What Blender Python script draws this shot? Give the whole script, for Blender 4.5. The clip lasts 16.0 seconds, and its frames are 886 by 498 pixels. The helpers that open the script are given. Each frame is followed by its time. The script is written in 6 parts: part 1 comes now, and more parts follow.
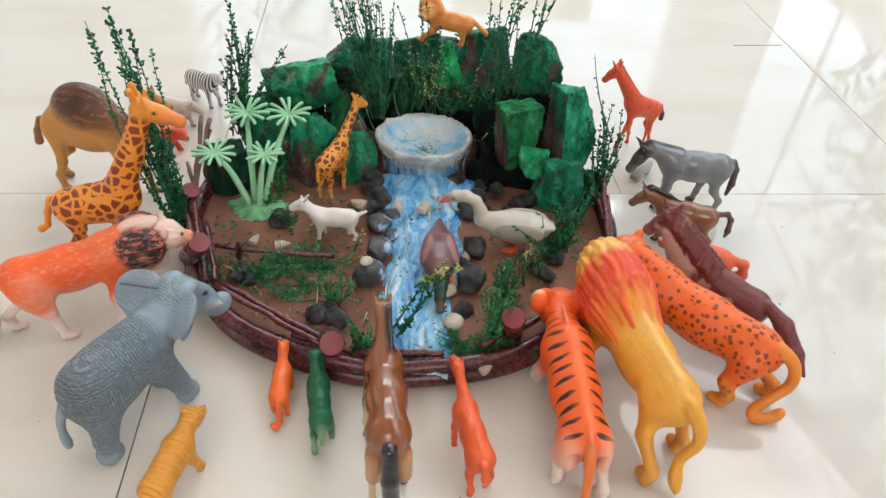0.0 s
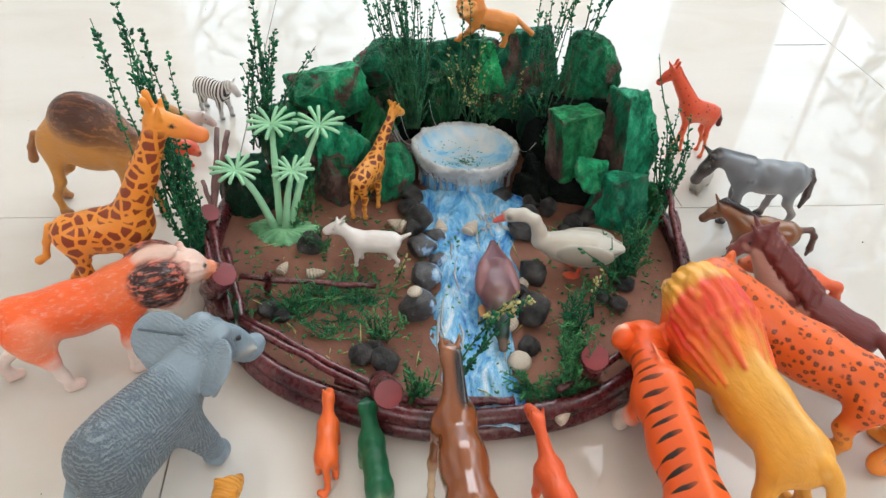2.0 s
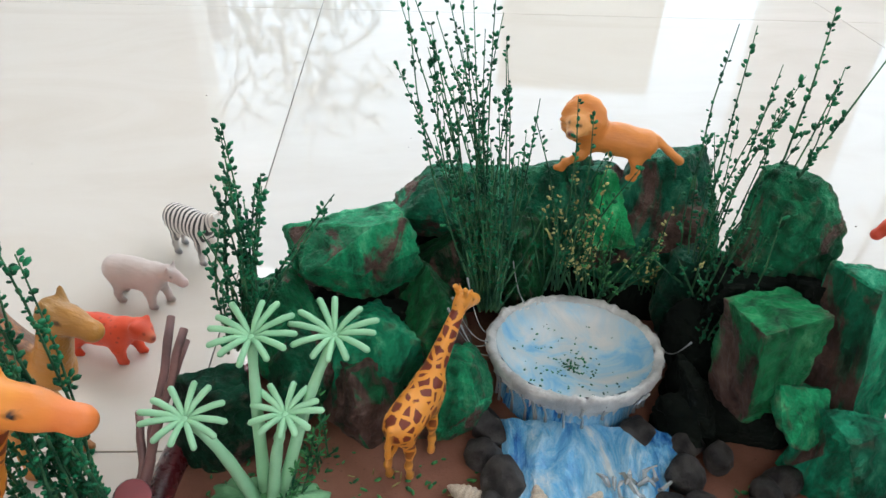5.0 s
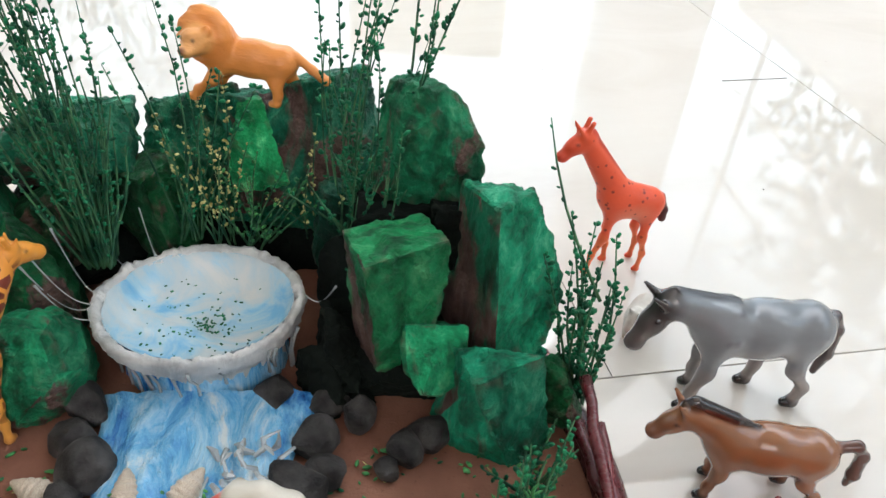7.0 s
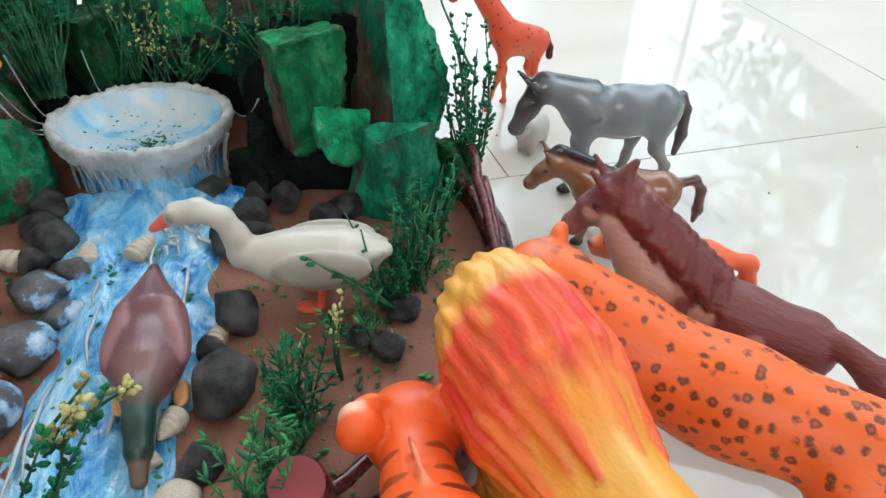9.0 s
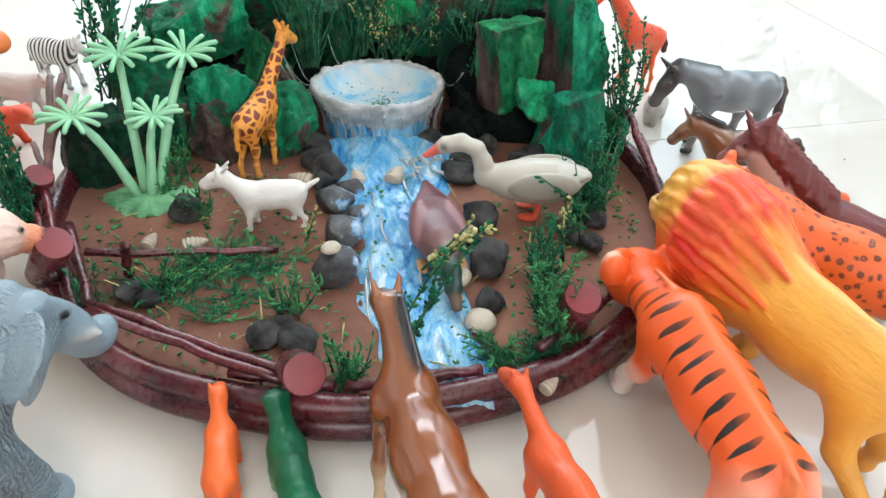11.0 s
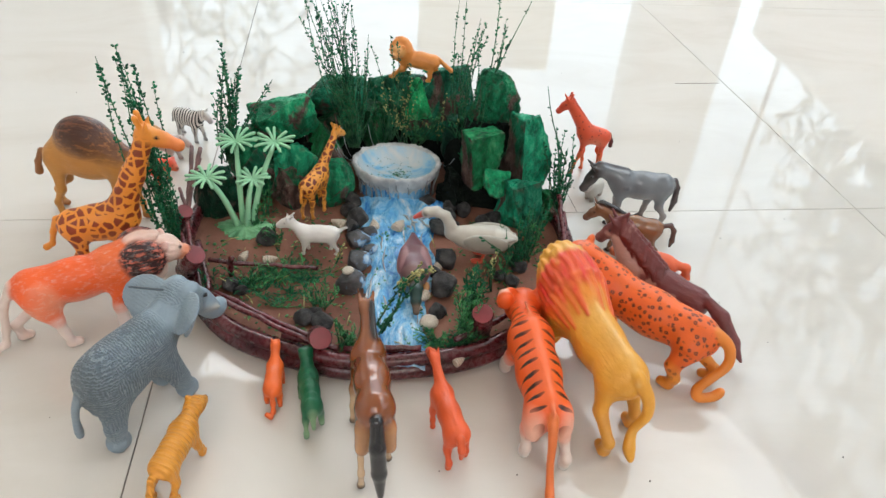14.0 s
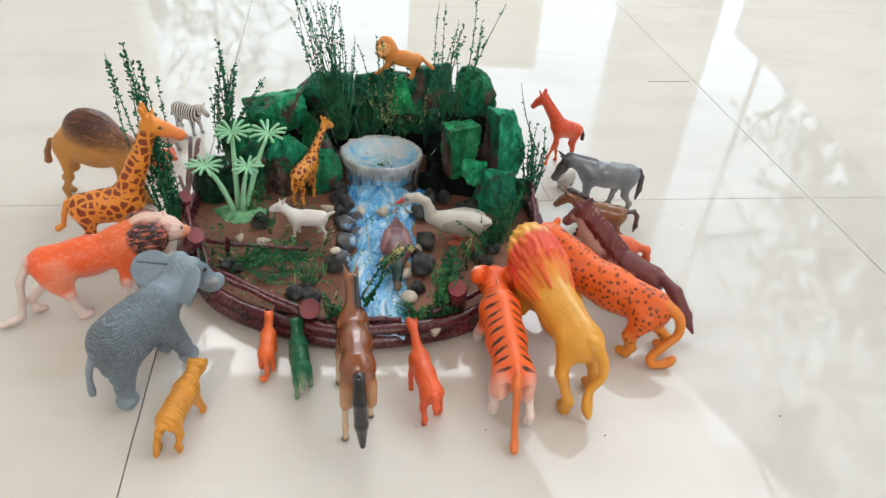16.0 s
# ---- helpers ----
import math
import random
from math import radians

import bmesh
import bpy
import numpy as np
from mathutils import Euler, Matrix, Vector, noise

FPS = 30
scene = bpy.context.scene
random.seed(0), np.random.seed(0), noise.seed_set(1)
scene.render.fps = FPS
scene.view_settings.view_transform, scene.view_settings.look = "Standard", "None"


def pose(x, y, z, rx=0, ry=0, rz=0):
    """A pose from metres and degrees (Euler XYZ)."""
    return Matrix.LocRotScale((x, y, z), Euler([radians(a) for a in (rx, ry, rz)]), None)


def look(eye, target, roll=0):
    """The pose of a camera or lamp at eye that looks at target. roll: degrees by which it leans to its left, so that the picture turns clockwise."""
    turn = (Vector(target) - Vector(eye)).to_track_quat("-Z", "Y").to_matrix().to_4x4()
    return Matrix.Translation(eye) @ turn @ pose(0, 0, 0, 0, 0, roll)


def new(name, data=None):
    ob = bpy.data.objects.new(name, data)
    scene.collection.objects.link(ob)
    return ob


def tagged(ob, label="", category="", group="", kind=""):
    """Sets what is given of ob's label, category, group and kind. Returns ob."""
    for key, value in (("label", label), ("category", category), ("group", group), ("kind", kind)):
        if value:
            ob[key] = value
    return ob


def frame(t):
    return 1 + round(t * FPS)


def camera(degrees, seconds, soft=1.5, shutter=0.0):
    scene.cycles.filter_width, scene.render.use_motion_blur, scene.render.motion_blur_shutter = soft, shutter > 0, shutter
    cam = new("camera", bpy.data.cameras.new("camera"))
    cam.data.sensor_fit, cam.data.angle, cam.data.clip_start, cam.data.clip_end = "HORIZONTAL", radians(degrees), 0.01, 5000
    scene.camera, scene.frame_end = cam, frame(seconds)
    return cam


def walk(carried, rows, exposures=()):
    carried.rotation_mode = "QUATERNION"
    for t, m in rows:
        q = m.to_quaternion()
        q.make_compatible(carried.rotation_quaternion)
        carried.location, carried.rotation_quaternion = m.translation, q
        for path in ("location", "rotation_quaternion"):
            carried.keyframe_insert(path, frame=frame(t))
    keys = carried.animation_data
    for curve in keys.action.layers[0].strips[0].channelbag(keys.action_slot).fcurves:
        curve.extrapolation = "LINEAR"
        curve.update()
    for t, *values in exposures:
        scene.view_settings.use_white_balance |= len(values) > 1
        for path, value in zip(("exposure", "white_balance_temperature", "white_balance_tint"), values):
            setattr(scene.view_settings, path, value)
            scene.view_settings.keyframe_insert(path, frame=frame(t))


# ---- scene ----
cam = camera(63.9, 16.0, soft=1.5)
PATH = [
    (0, (0.011, -0.534, 0.456), (0.01, 0.985, -0.844), 3.9),
    (0.5, (0.008, -0.52, 0.437), (0.041, 0.991, -0.873), 4.2),
    (1, (0.007, -0.512, 0.419), (0.074, 0.984, -0.907), 5.4),
    (1.5, (-0.003, -0.502, 0.423), (0.024, 1.022, -0.872), 3.5),
    (2, (-0.044, -0.466, 0.414), (-0.015, 1.069, -0.869), 3.7),
    (2.5, (-0.11, -0.427, 0.406), (-0.071, 1.152, -0.821), 2.9),
    (3, (-0.133, -0.382, 0.372), (-0.101, 1.227, -0.816), 3.9),
    (3.2, (-0.133, -0.362, 0.355), (-0.093, 1.258, -0.817), 3.3),
    (5.5, (-0.056, -0.162, 0.336), (-0.141, 1.459, -0.832), 2.7),
    (6, (-0.017, -0.15, 0.327), (0.048, 1.443, -0.881), 5.1),
    (6.5, (0.041, -0.153, 0.312), (0.109, 1.461, -0.867), 3.6),
    (7, (0.066, -0.155, 0.296), (0.271, 1.427, -0.91), 4.8),
    (7.5, (0.102, -0.175, 0.283), (0.349, 1.391, -0.937), 4.5),
    (8, (0.115, -0.207, 0.272), (0.398, 1.35, -0.952), 3.7),
    (8.5, (0.11, -0.242, 0.255), (0.402, 1.308, -0.975), 2.8),
    (9, (0.089, -0.277, 0.249), (0.378, 1.282, -0.97), 1.8),
    (9.5, (0.052, -0.304, 0.246), (0.404, 1.251, -0.962), 3.7),
    (10, (0.004, -0.329, 0.24), (0.325, 1.222, -0.982), 4.1),
    (10.2, (-0.01, -0.336, 0.24), (0.279, 1.23, -0.97), 3.2),
    (12.3, (-0.058, -0.544, 0.416), (0.112, 1.045, -0.786), 4.7),
    (12.5, (-0.051, -0.56, 0.427), (0.065, 1.026, -0.785), 4.1),
    (13, (-0.02, -0.579, 0.448), (0.077, 1.037, -0.726), 4.4),
    (13.5, (0.001, -0.593, 0.458), (0.07, 1.024, -0.717), 4.3),
    (14, (0.006, -0.611, 0.469), (0.09, 0.997, -0.717), 4.5),
    (14.5, (0.012, -0.632, 0.475), (0.111, 0.979, -0.706), 4.1),
    (15, (0.015, -0.649, 0.486), (0.097, 0.966, -0.691), 4.2),
    (15.5, (0.012, -0.662, 0.491), (0.091, 0.951, -0.689), 4.6),
    (16, (0.018, -0.673, 0.493), (0.123, 0.933, -0.693), 5.0),
]
EXPOSURES = [(0.0, 0.57, 6380, 9), (0.5, 0.59, 6380, 9), (1.0, 0.73, 6330, 9), (1.5, 0.83, 6330, 9), (2.0, 0.65, 6330, 9), (2.5, 0.68, 6250, 8), (3.0, 0.63, 6180, 8), (5.5, 0.52, 6180, 10), (7.0, 0.76, 6230, 10), (8.0, 0.57, 6030, 7), (9.0, 0.75, 5930, 4), (9.5, 0.85, 5880, 4), (10.0, 1.11, 5830, 3), (12.5, 0.69, 6280, 8), (13.5, 0.52, 6280, 8), (16.0, 0.5, 6330, 8)]
walk(cam, [(t, look(eye, target, roll)) for t, eye, target, roll in PATH], EXPOSURES)

# ---- daylight ----
world = bpy.data.worlds.new("sky")
scene.world = world
world.use_nodes = True
wn = world.node_tree.nodes
sky = wn.new("ShaderNodeTexSky")
sky.sky_type = "NISHITA"
sky.sun_disc = False
sky.sun_elevation, sky.sun_rotation = radians(48), radians(160)
sky.air_density, sky.dust_density, sky.ozone_density = 1.0, 4.0, 1.0
world.node_tree.links.new(sky.outputs[0], wn["Background"].inputs[0])
wn["Background"].inputs[1].default_value = 0.15


def area(name, energy, m, colour, wide, high):
    data = bpy.data.lights.new(name, "AREA")
    data.energy, data.color, data.shape, data.size, data.size_y = energy, colour, "RECTANGLE", wide, high
    new(name, data).matrix_world = m


sun = bpy.data.lights.new("sun", "SUN")
sun.energy, sun.color, sun.angle = 2.5, (1.0, 0.95, 0.88), radians(0.6)
new("sun", sun).matrix_world = look((-1.4, -3.2, 4.0), (0, 0, 0))
# the sky's light in the upper part of the wide front opening and in the side window
area("front_skylight", 22.0, look((-0.1, 2.36, 2.15), (0.0, 0.0, 0.1)), (0.97, 0.985, 1.0), 2.2, 0.8)
area("side_skylight", 12.0, look((1.40, 0.6, 2.1), (0.0, 0.0, 0.1)), (0.97, 0.985, 1.0), 2.4, 0.8)
# added fill lamp behind the camera, with no known source there
area("rear_fill", 5.6, look((-0.3, -2.36, 1.7), (0.0, 0.0, 0.1)), (1.0, 0.955, 0.89), 2.2, 1.2)


# ---- materials ----
def material(name):
    m = bpy.data.materials.new(name)
    m.use_nodes = True
    return m, m.node_tree.nodes, m.node_tree.links, m.node_tree.nodes["Principled BSDF"]


def node(nodes, kind, **values):
    n = nodes.new("ShaderNode" + kind)
    for key, value in values.items():
        if key == "feature":
            n.feature = value
        elif key == "wave_type":
            n.wave_type = value
        elif key == "bands_direction":
            n.bands_direction = value
        elif key == "attribute_name":
            n.attribute_name = value
        else:
            n.inputs[key].default_value = value
    return n


def ramp(nodes, stops, interpolation="LINEAR"):
    n = nodes.new("ShaderNodeValToRGB")
    n.color_ramp.interpolation = interpolation
    while len(n.color_ramp.elements) < len(stops):
        n.color_ramp.elements.new(0.5)
    for e, (p, c) in zip(n.color_ramp.elements, stops):
        e.position, e.color = p, (*c, 1) if len(c) == 3 else c
    return n


def coords(nodes, links, scale=1.0, stretch=(1, 1, 1)):
    tc = nodes.new("ShaderNodeTexCoord")
    mp = nodes.new("ShaderNodeMapping")
    mp.inputs["Scale"].default_value = [scale * s for s in stretch]
    links.new(tc.outputs["Object"], mp.inputs["Vector"])
    return mp.outputs["Vector"]


def noise_node(nodes, links, scale, detail=4.0, rough=0.55, stretch=(1, 1, 1), distortion=0.0):
    n = node(nodes, "TexNoise", Scale=1.0, Detail=detail, Roughness=rough, Distortion=distortion)
    links.new(coords(nodes, links, scale, stretch), n.inputs["Vector"])
    return n


def bump(nodes, links, height, bsdf, strength, distance):
    b = node(nodes, "Bump", Strength=strength, Distance=distance)
    links.new(height, b.inputs["Height"])
    links.new(b.outputs["Normal"], bsdf.inputs["Normal"])
    return b


def mix(nodes, links, fac, a, b, blend="MIX"):
    n = nodes.new("ShaderNodeMix")
    n.data_type, n.blend_type = "RGBA", blend
    for socket, value in ((n.inputs[0], fac), (n.inputs[6], a), (n.inputs[7], b)):
        if isinstance(value, bpy.types.NodeSocket):
            links.new(value, socket)
        elif isinstance(value, (int, float)):
            socket.default_value = value
        else:
            socket.default_value = (*value, 1)
    return n.outputs[2]


def maths(nodes, links, op, a, b=0.0, clamp=False):
    n = nodes.new("ShaderNodeMath")
    n.operation, n.use_clamp = op, clamp
    for socket, value in zip(n.inputs, (a, b)):
        if isinstance(value, bpy.types.NodeSocket):
            links.new(value, socket)
        else:
            socket.default_value = value
    return n.outputs[0]


def plain(name, colour, rough=0.5, spread=0.25, scale=60, bumpy=0.3, depth=0.001, metallic=0.0, second=None, stretch=(1, 1, 1), coat=0.0):
    """Paint, stone or plastic: a base colour broken up at two scales, with fine relief."""
    m, n, l, b = material(name)
    big = noise_node(n, l, scale * 0.35, 3, 0.5, stretch)
    fine = noise_node(n, l, scale * 4, 5, 0.65, stretch)
    dark = tuple(c * (1 - spread) for c in colour)
    lite = second or tuple(min(1, c * (1 + spread)) for c in colour)
    r = ramp(n, ((0.35, dark), (0.65, lite)))
    l.new(big.outputs[0], r.inputs[0])
    c = mix(n, l, 0.25 * spread + 0.1, r.outputs[0], fine.outputs[0], "OVERLAY")
    l.new(c, b.inputs["Base Color"])
    rr = node(n, "MapRange", **{"To Min": max(0.03, rough - 0.12), "To Max": min(1, rough + 0.12)})
    l.new(fine.outputs[0], rr.inputs[0])
    l.new(rr.outputs[0], b.inputs["Roughness"])
    b.inputs["Metallic"].default_value = metallic
    b.inputs["Coat Weight"].default_value = coat
    b.inputs["Coat Roughness"].default_value = 0.15
    if bumpy:
        h = maths(n, l, "ADD", big.outputs[0], maths(n, l, "MULTIPLY", fine.outputs[0], 0.35))
        bump(n, l, h, b, bumpy, depth)
    return m


def toy(name, pattern="", ink=(0.02, 0.012, 0.01), scale=60.0, rough=0.42, fur=0.25, fur_scale=220, stretch=(0.35, 1, 1), wrinkle=0.0, ribs=0.0, dust=0.0):
    """Moulded plastic whose paint comes from the mesh; the paint's alpha says where the printed pattern goes."""
    m, n, l, b = material(name)
    paint = node(n, "Attribute", attribute_name="paint")
    blotch = noise_node(n, l, 45, 3)
    br = ramp(n, ((0.3, (0.86, 0.84, 0.82)), (0.7, (1.0, 1.0, 1.0))))
    l.new(blotch.outputs[0], br.inputs[0])
    colour = mix(n, l, 1.0, paint.outputs["Color"], br.outputs[0], "MULTIPLY")
    vec = coords(n, l, 1.0)
    mask = None
    if pattern == "patches":
        v = node(n, "TexVoronoi", feature="DISTANCE_TO_EDGE", Scale=scale, Randomness=0.75)
        warp = noise_node(n, l, scale * 1.2, 2)
        off = n.new("ShaderNodeVectorMath")
        off.operation = "MULTIPLY_ADD"
        l.new(warp.outputs["Color"], off.inputs[0])
        off.inputs[1].default_value = (0.25 / scale,) * 3
        l.new(vec, off.inputs[2])
        l.new(off.outputs[0], v.inputs["Vector"])
        mask = maths(n, l, "MULTIPLY", maths(n, l, "SUBTRACT", v.outputs["Distance"], 0.12), 30.0, True)
    elif pattern == "stripes":
        w = node(n, "TexWave", wave_type="BANDS", bands_direction="X", Scale=scale, Distortion=2.0, Detail=2.0, **{"Detail Scale": 1.2})
        l.new(vec, w.inputs["Vector"])
        sep = n.new("ShaderNodeSeparateXYZ")
        l.new(vec, sep.inputs[0])
        away = maths(n, l, "MULTIPLY", maths(n, l, "SUBTRACT", maths(n, l, "ABSOLUTE", sep.outputs[1]), 0.0105), 125.0)
        reach = noise_node(n, l, 70, 2)
        need = maths(n, l, "ADD", maths(n, l, "MULTIPLY", maths(n, l, "MULTIPLY", away, away), 0.40), maths(n, l, "ADD", 0.55, maths(n, l, "MULTIPLY", reach.outputs[0], 0.34)))
        mask = maths(n, l, "MULTIPLY", maths(n, l, "SUBTRACT", w.outputs["Fac"], need), 12.0, True)
    elif pattern == "bands":
        w = node(n, "TexWave", wave_type="BANDS", bands_direction="X", Scale=scale, Distortion=3.0, Detail=1.0)
        l.new(vec, w.inputs["Vector"])
        mask = maths(n, l, "MULTIPLY", maths(n, l, "SUBTRACT", w.outputs["Fac"], 0.5), 8.0, True)
    elif pattern == "rings":
        v = node(n, "TexVoronoi", feature="F1", Scale=scale, Randomness=0.85)
        warp = noise_node(n, l, scale * 2.4, 3)
        l.new(vec, v.inputs["Vector"])
        d = maths(n, l, "ADD", v.outputs["Distance"], maths(n, l, "MULTIPLY", maths(n, l, "SUBTRACT", warp.outputs[0], 0.5), 0.55))
        out = maths(n, l, "MULTIPLY", maths(n, l, "SUBTRACT", 0.38, d), 7.0, True)
        hole = maths(n, l, "MULTIPLY", maths(n, l, "SUBTRACT", d, 0.05), 8.0, True)
        mask = maths(n, l, "MULTIPLY", out, maths(n, l, "ADD", maths(n, l, "MULTIPLY", hole, 0.40), 0.55))
    elif pattern == "dots":
        v = node(n, "TexVoronoi", feature="F1", Scale=scale, Randomness=0.9)
        l.new(vec, v.inputs["Vector"])
        mask = maths(n, l, "MULTIPLY", maths(n, l, "SUBTRACT", 0.24, v.outputs["Distance"]), 14.0, True)
    elif pattern == "brush":
        w = noise_node(n, l, scale, 3, 0.6, (0.25, 1, 1))
        mask = maths(n, l, "MULTIPLY", maths(n, l, "SUBTRACT", w.outputs[0], 0.38), 9.0, True)
    elif pattern == "worn":
        w = noise_node(n, l, scale, 4, 0.6)
        mask = maths(n, l, "MULTIPLY", maths(n, l, "SUBTRACT", w.outputs[0], 0.475), 22.0, True)
    if mask is not None:
        colour = mix(n, l, maths(n, l, "MULTIPLY", mask, paint.outputs["Alpha"]), colour, ink)
    if dust:
        streak = noise_node(n, l, 420, 4, 0.65, (0.4, 1, 0.7))
        pale = maths(n, l, "MULTIPLY", maths(n, l, "SUBTRACT", streak.outputs[0], 0.52), 5.0, True)
        colour = mix(n, l, maths(n, l, "MULTIPLY", pale, dust), colour, (0.74, 0.66, 0.60))
    l.new(colour, b.inputs["Base Color"])
    rr = node(n, "MapRange", **{"To Min": rough - 0.1, "To Max": rough + 0.12})
    l.new(blotch.outputs[0], rr.inputs[0])
    l.new(rr.outputs[0], b.inputs["Roughness"])
    f = noise_node(n, l, fur_scale, 3, 0.6, stretch)
    h = maths(n, l, "MULTIPLY", f.outputs[0], fur)
    if wrinkle:
        folds = []
        for way, size in (("Z", (1, 1, 1)), ("X", (1, 0.7, 0.6))):
            w = node(n, "TexWave", wave_type="BANDS", bands_direction=way, Scale=140.0, Distortion=6.0, Detail=3.0, **{"Detail Scale": 3.0})
            l.new(coords(n, l, 1.0, size), w.inputs["Vector"])
            folds.append(w.outputs["Fac"])
        field = noise_node(n, l, 48, 1)
        choice = maths(n, l, "MULTIPLY", maths(n, l, "SUBTRACT", field.outputs[0], 0.46), 12.0, True)
        gap = noise_node(n, l, 170, 2)
        fold = maths(n, l, "ADD", maths(n, l, "MULTIPLY", folds[0], choice), maths(n, l, "MULTIPLY", folds[1], maths(n, l, "SUBTRACT", 1.0, choice)))
        fold = maths(n, l, "MULTIPLY", fold, maths(n, l, "MULTIPLY", maths(n, l, "SUBTRACT", gap.outputs[0], 0.20), 3.2, True))
        h = maths(n, l, "ADD", h, maths(n, l, "MULTIPLY", maths(n, l, "MULTIPLY", fold, wrinkle), paint.outputs["Alpha"]))
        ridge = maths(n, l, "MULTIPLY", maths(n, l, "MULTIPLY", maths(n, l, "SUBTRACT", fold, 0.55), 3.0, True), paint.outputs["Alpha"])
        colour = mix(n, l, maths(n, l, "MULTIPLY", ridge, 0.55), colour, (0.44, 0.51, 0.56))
        # shade of the folds as colour, where the bump alone stays faint
        groove_shade = maths(n, l, "MULTIPLY", maths(n, l, "MULTIPLY", maths(n, l, "SUBTRACT", 0.30, fold), 5.0, True), paint.outputs["Alpha"])
        colour = mix(n, l, maths(n, l, "MULTIPLY", groove_shade, 0.55), colour, (0.095, 0.125, 0.150))
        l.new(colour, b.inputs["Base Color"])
    if ribs:
        w = node(n, "TexWave", wave_type="BANDS", bands_direction="X", Scale=95.0, Distortion=1.5, Detail=1.0)
        l.new(coords(n, l, 1.0), w.inputs["Vector"])
        h = maths(n, l, "ADD", h, maths(n, l, "MULTIPLY", w.outputs["Fac"], ribs))
    bump(n, l, h, b, 0.9, 0.0038 if wrinkle else 0.0018)
    return m


def tile_material():
    m, n, l, b = material("polished_tile")
    cloud = noise_node(n, l, 3.0, 6, 0.6, (1, 2.2, 1), 0.8)
    r = ramp(n, ((0.28, (0.595, 0.540, 0.478)), (0.5, (0.645, 0.600, 0.546)), (0.8, (0.675, 0.640, 0.596))))
    l.new(cloud.outputs[0], r.inputs[0])
    info = n.new("ShaderNodeObjectInfo")
    tone = node(n, "MapRange", **{"To Min": 0.97, "To Max": 1.02})
    l.new(info.outputs["Random"], tone.inputs[0])
    hsv = n.new("ShaderNodeHueSaturation")
    l.new(tone.outputs[0], hsv.inputs["Value"])
    l.new(r.outputs[0], hsv.inputs["Color"])
    l.new(hsv.outputs[0], b.inputs["Base Color"])
    b.inputs["Roughness"].default_value = 0.035
    b.inputs["IOR"].default_value = 1.56
    wave = noise_node(n, l, 5.0, 2)
    bump(n, l, wave.outputs[0], b, 0.014, 0.004)
    return m


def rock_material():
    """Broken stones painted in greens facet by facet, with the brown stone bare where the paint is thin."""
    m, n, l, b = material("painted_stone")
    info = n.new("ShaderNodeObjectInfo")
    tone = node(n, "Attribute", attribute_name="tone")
    bare_at = node(n, "Attribute", attribute_name="bare")
    patch = noise_node(n, l, 30, 5, 0.62, (1, 1, 0.5), 0.7)
    hue = noise_node(n, l, 62, 6, 0.66, (1, 1, 0.6), 0.4)
    greens = ramp(n, ((0.33, (0.003, 0.034, 0.015)), (0.45, (0.006, 0.110, 0.044)), (0.56, (0.011, 0.190, 0.080)), (0.68, (0.075, 0.300, 0.145))))
    l.new(hue.outputs[0], greens.inputs[0])
    bare = ramp(n, ((0.3, (0.022, 0.014, 0.012)), (0.5, (0.110, 0.062, 0.052)), (0.72, (0.240, 0.160, 0.135))))
    l.new(hue.outputs[0], bare.inputs[0])
    edge = maths(n, l, "MULTIPLY", maths(n, l, "ADD", maths(n, l, "SUBTRACT", patch.outputs[0], 0.62), maths(n, l, "MULTIPLY", bare_at.outputs["Fac"], 0.20)), 16.0, True)
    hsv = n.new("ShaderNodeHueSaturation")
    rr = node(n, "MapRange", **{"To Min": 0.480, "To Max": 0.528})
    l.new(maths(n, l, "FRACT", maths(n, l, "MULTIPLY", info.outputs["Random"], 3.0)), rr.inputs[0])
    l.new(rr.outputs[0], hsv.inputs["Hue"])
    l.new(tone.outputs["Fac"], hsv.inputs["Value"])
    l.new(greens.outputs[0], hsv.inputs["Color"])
    c = mix(n, l, edge, hsv.outputs[0], bare.outputs[0])
    geo = n.new("ShaderNodeNewGeometry")
    worn = maths(n, l, "MULTIPLY", maths(n, l, "SUBTRACT", geo.outputs["Pointiness"], 0.515), 14.0, True)
    worn = maths(n, l, "MULTIPLY", worn, maths(n, l, "MULTIPLY", maths(n, l, "SUBTRACT", patch.outputs[0], 0.40), 7.0, True))
    c = mix(n, l, maths(n, l, "MULTIPLY", worn, 0.75), c, (0.17, 0.105, 0.085))
    l.new(c, b.inputs["Base Color"])
    b.inputs["Roughness"].default_value = 0.55
    grain = noise_node(n, l, 330, 6, 0.7)
    h = maths(n, l, "ADD", hue.outputs[0], maths(n, l, "MULTIPLY", grain.outputs[0], 0.6))
    bump(n, l, h, b, 1.0, 0.0060)
    return m


def water_material(name, flow=(1, 0.4, 1), deep=0.0):
    """Blue and white paint dragged in streaks, under a glossy coat."""
    m, n, l, b = material(name)
    s = noise_node(n, l, 52, 7, 0.70, flow, 0.9)
    r = ramp(n, ((0.28 + deep, (0.008, 0.035, 0.18)), (0.37 + deep, (0.03, 0.19, 0.54)), (0.48, (0.13, 0.42, 0.72)), (0.58, (0.34, 0.60, 0.80)), (0.67, (0.68, 0.76, 0.80))))
    l.new(s.outputs[0], r.inputs[0])
    l.new(r.outputs[0], b.inputs["Base Color"])
    b.inputs["Roughness"].default_value = 0.22
    b.inputs["Coat Weight"].default_value = 0.5
    f = noise_node(n, l, 300, 4, 0.6, flow)
    h = maths(n, l, "ADD", s.outputs[0], maths(n, l, "MULTIPLY", f.outputs[0], 0.4))
    bump(n, l, h, b, 1.0, 0.005)
    return m


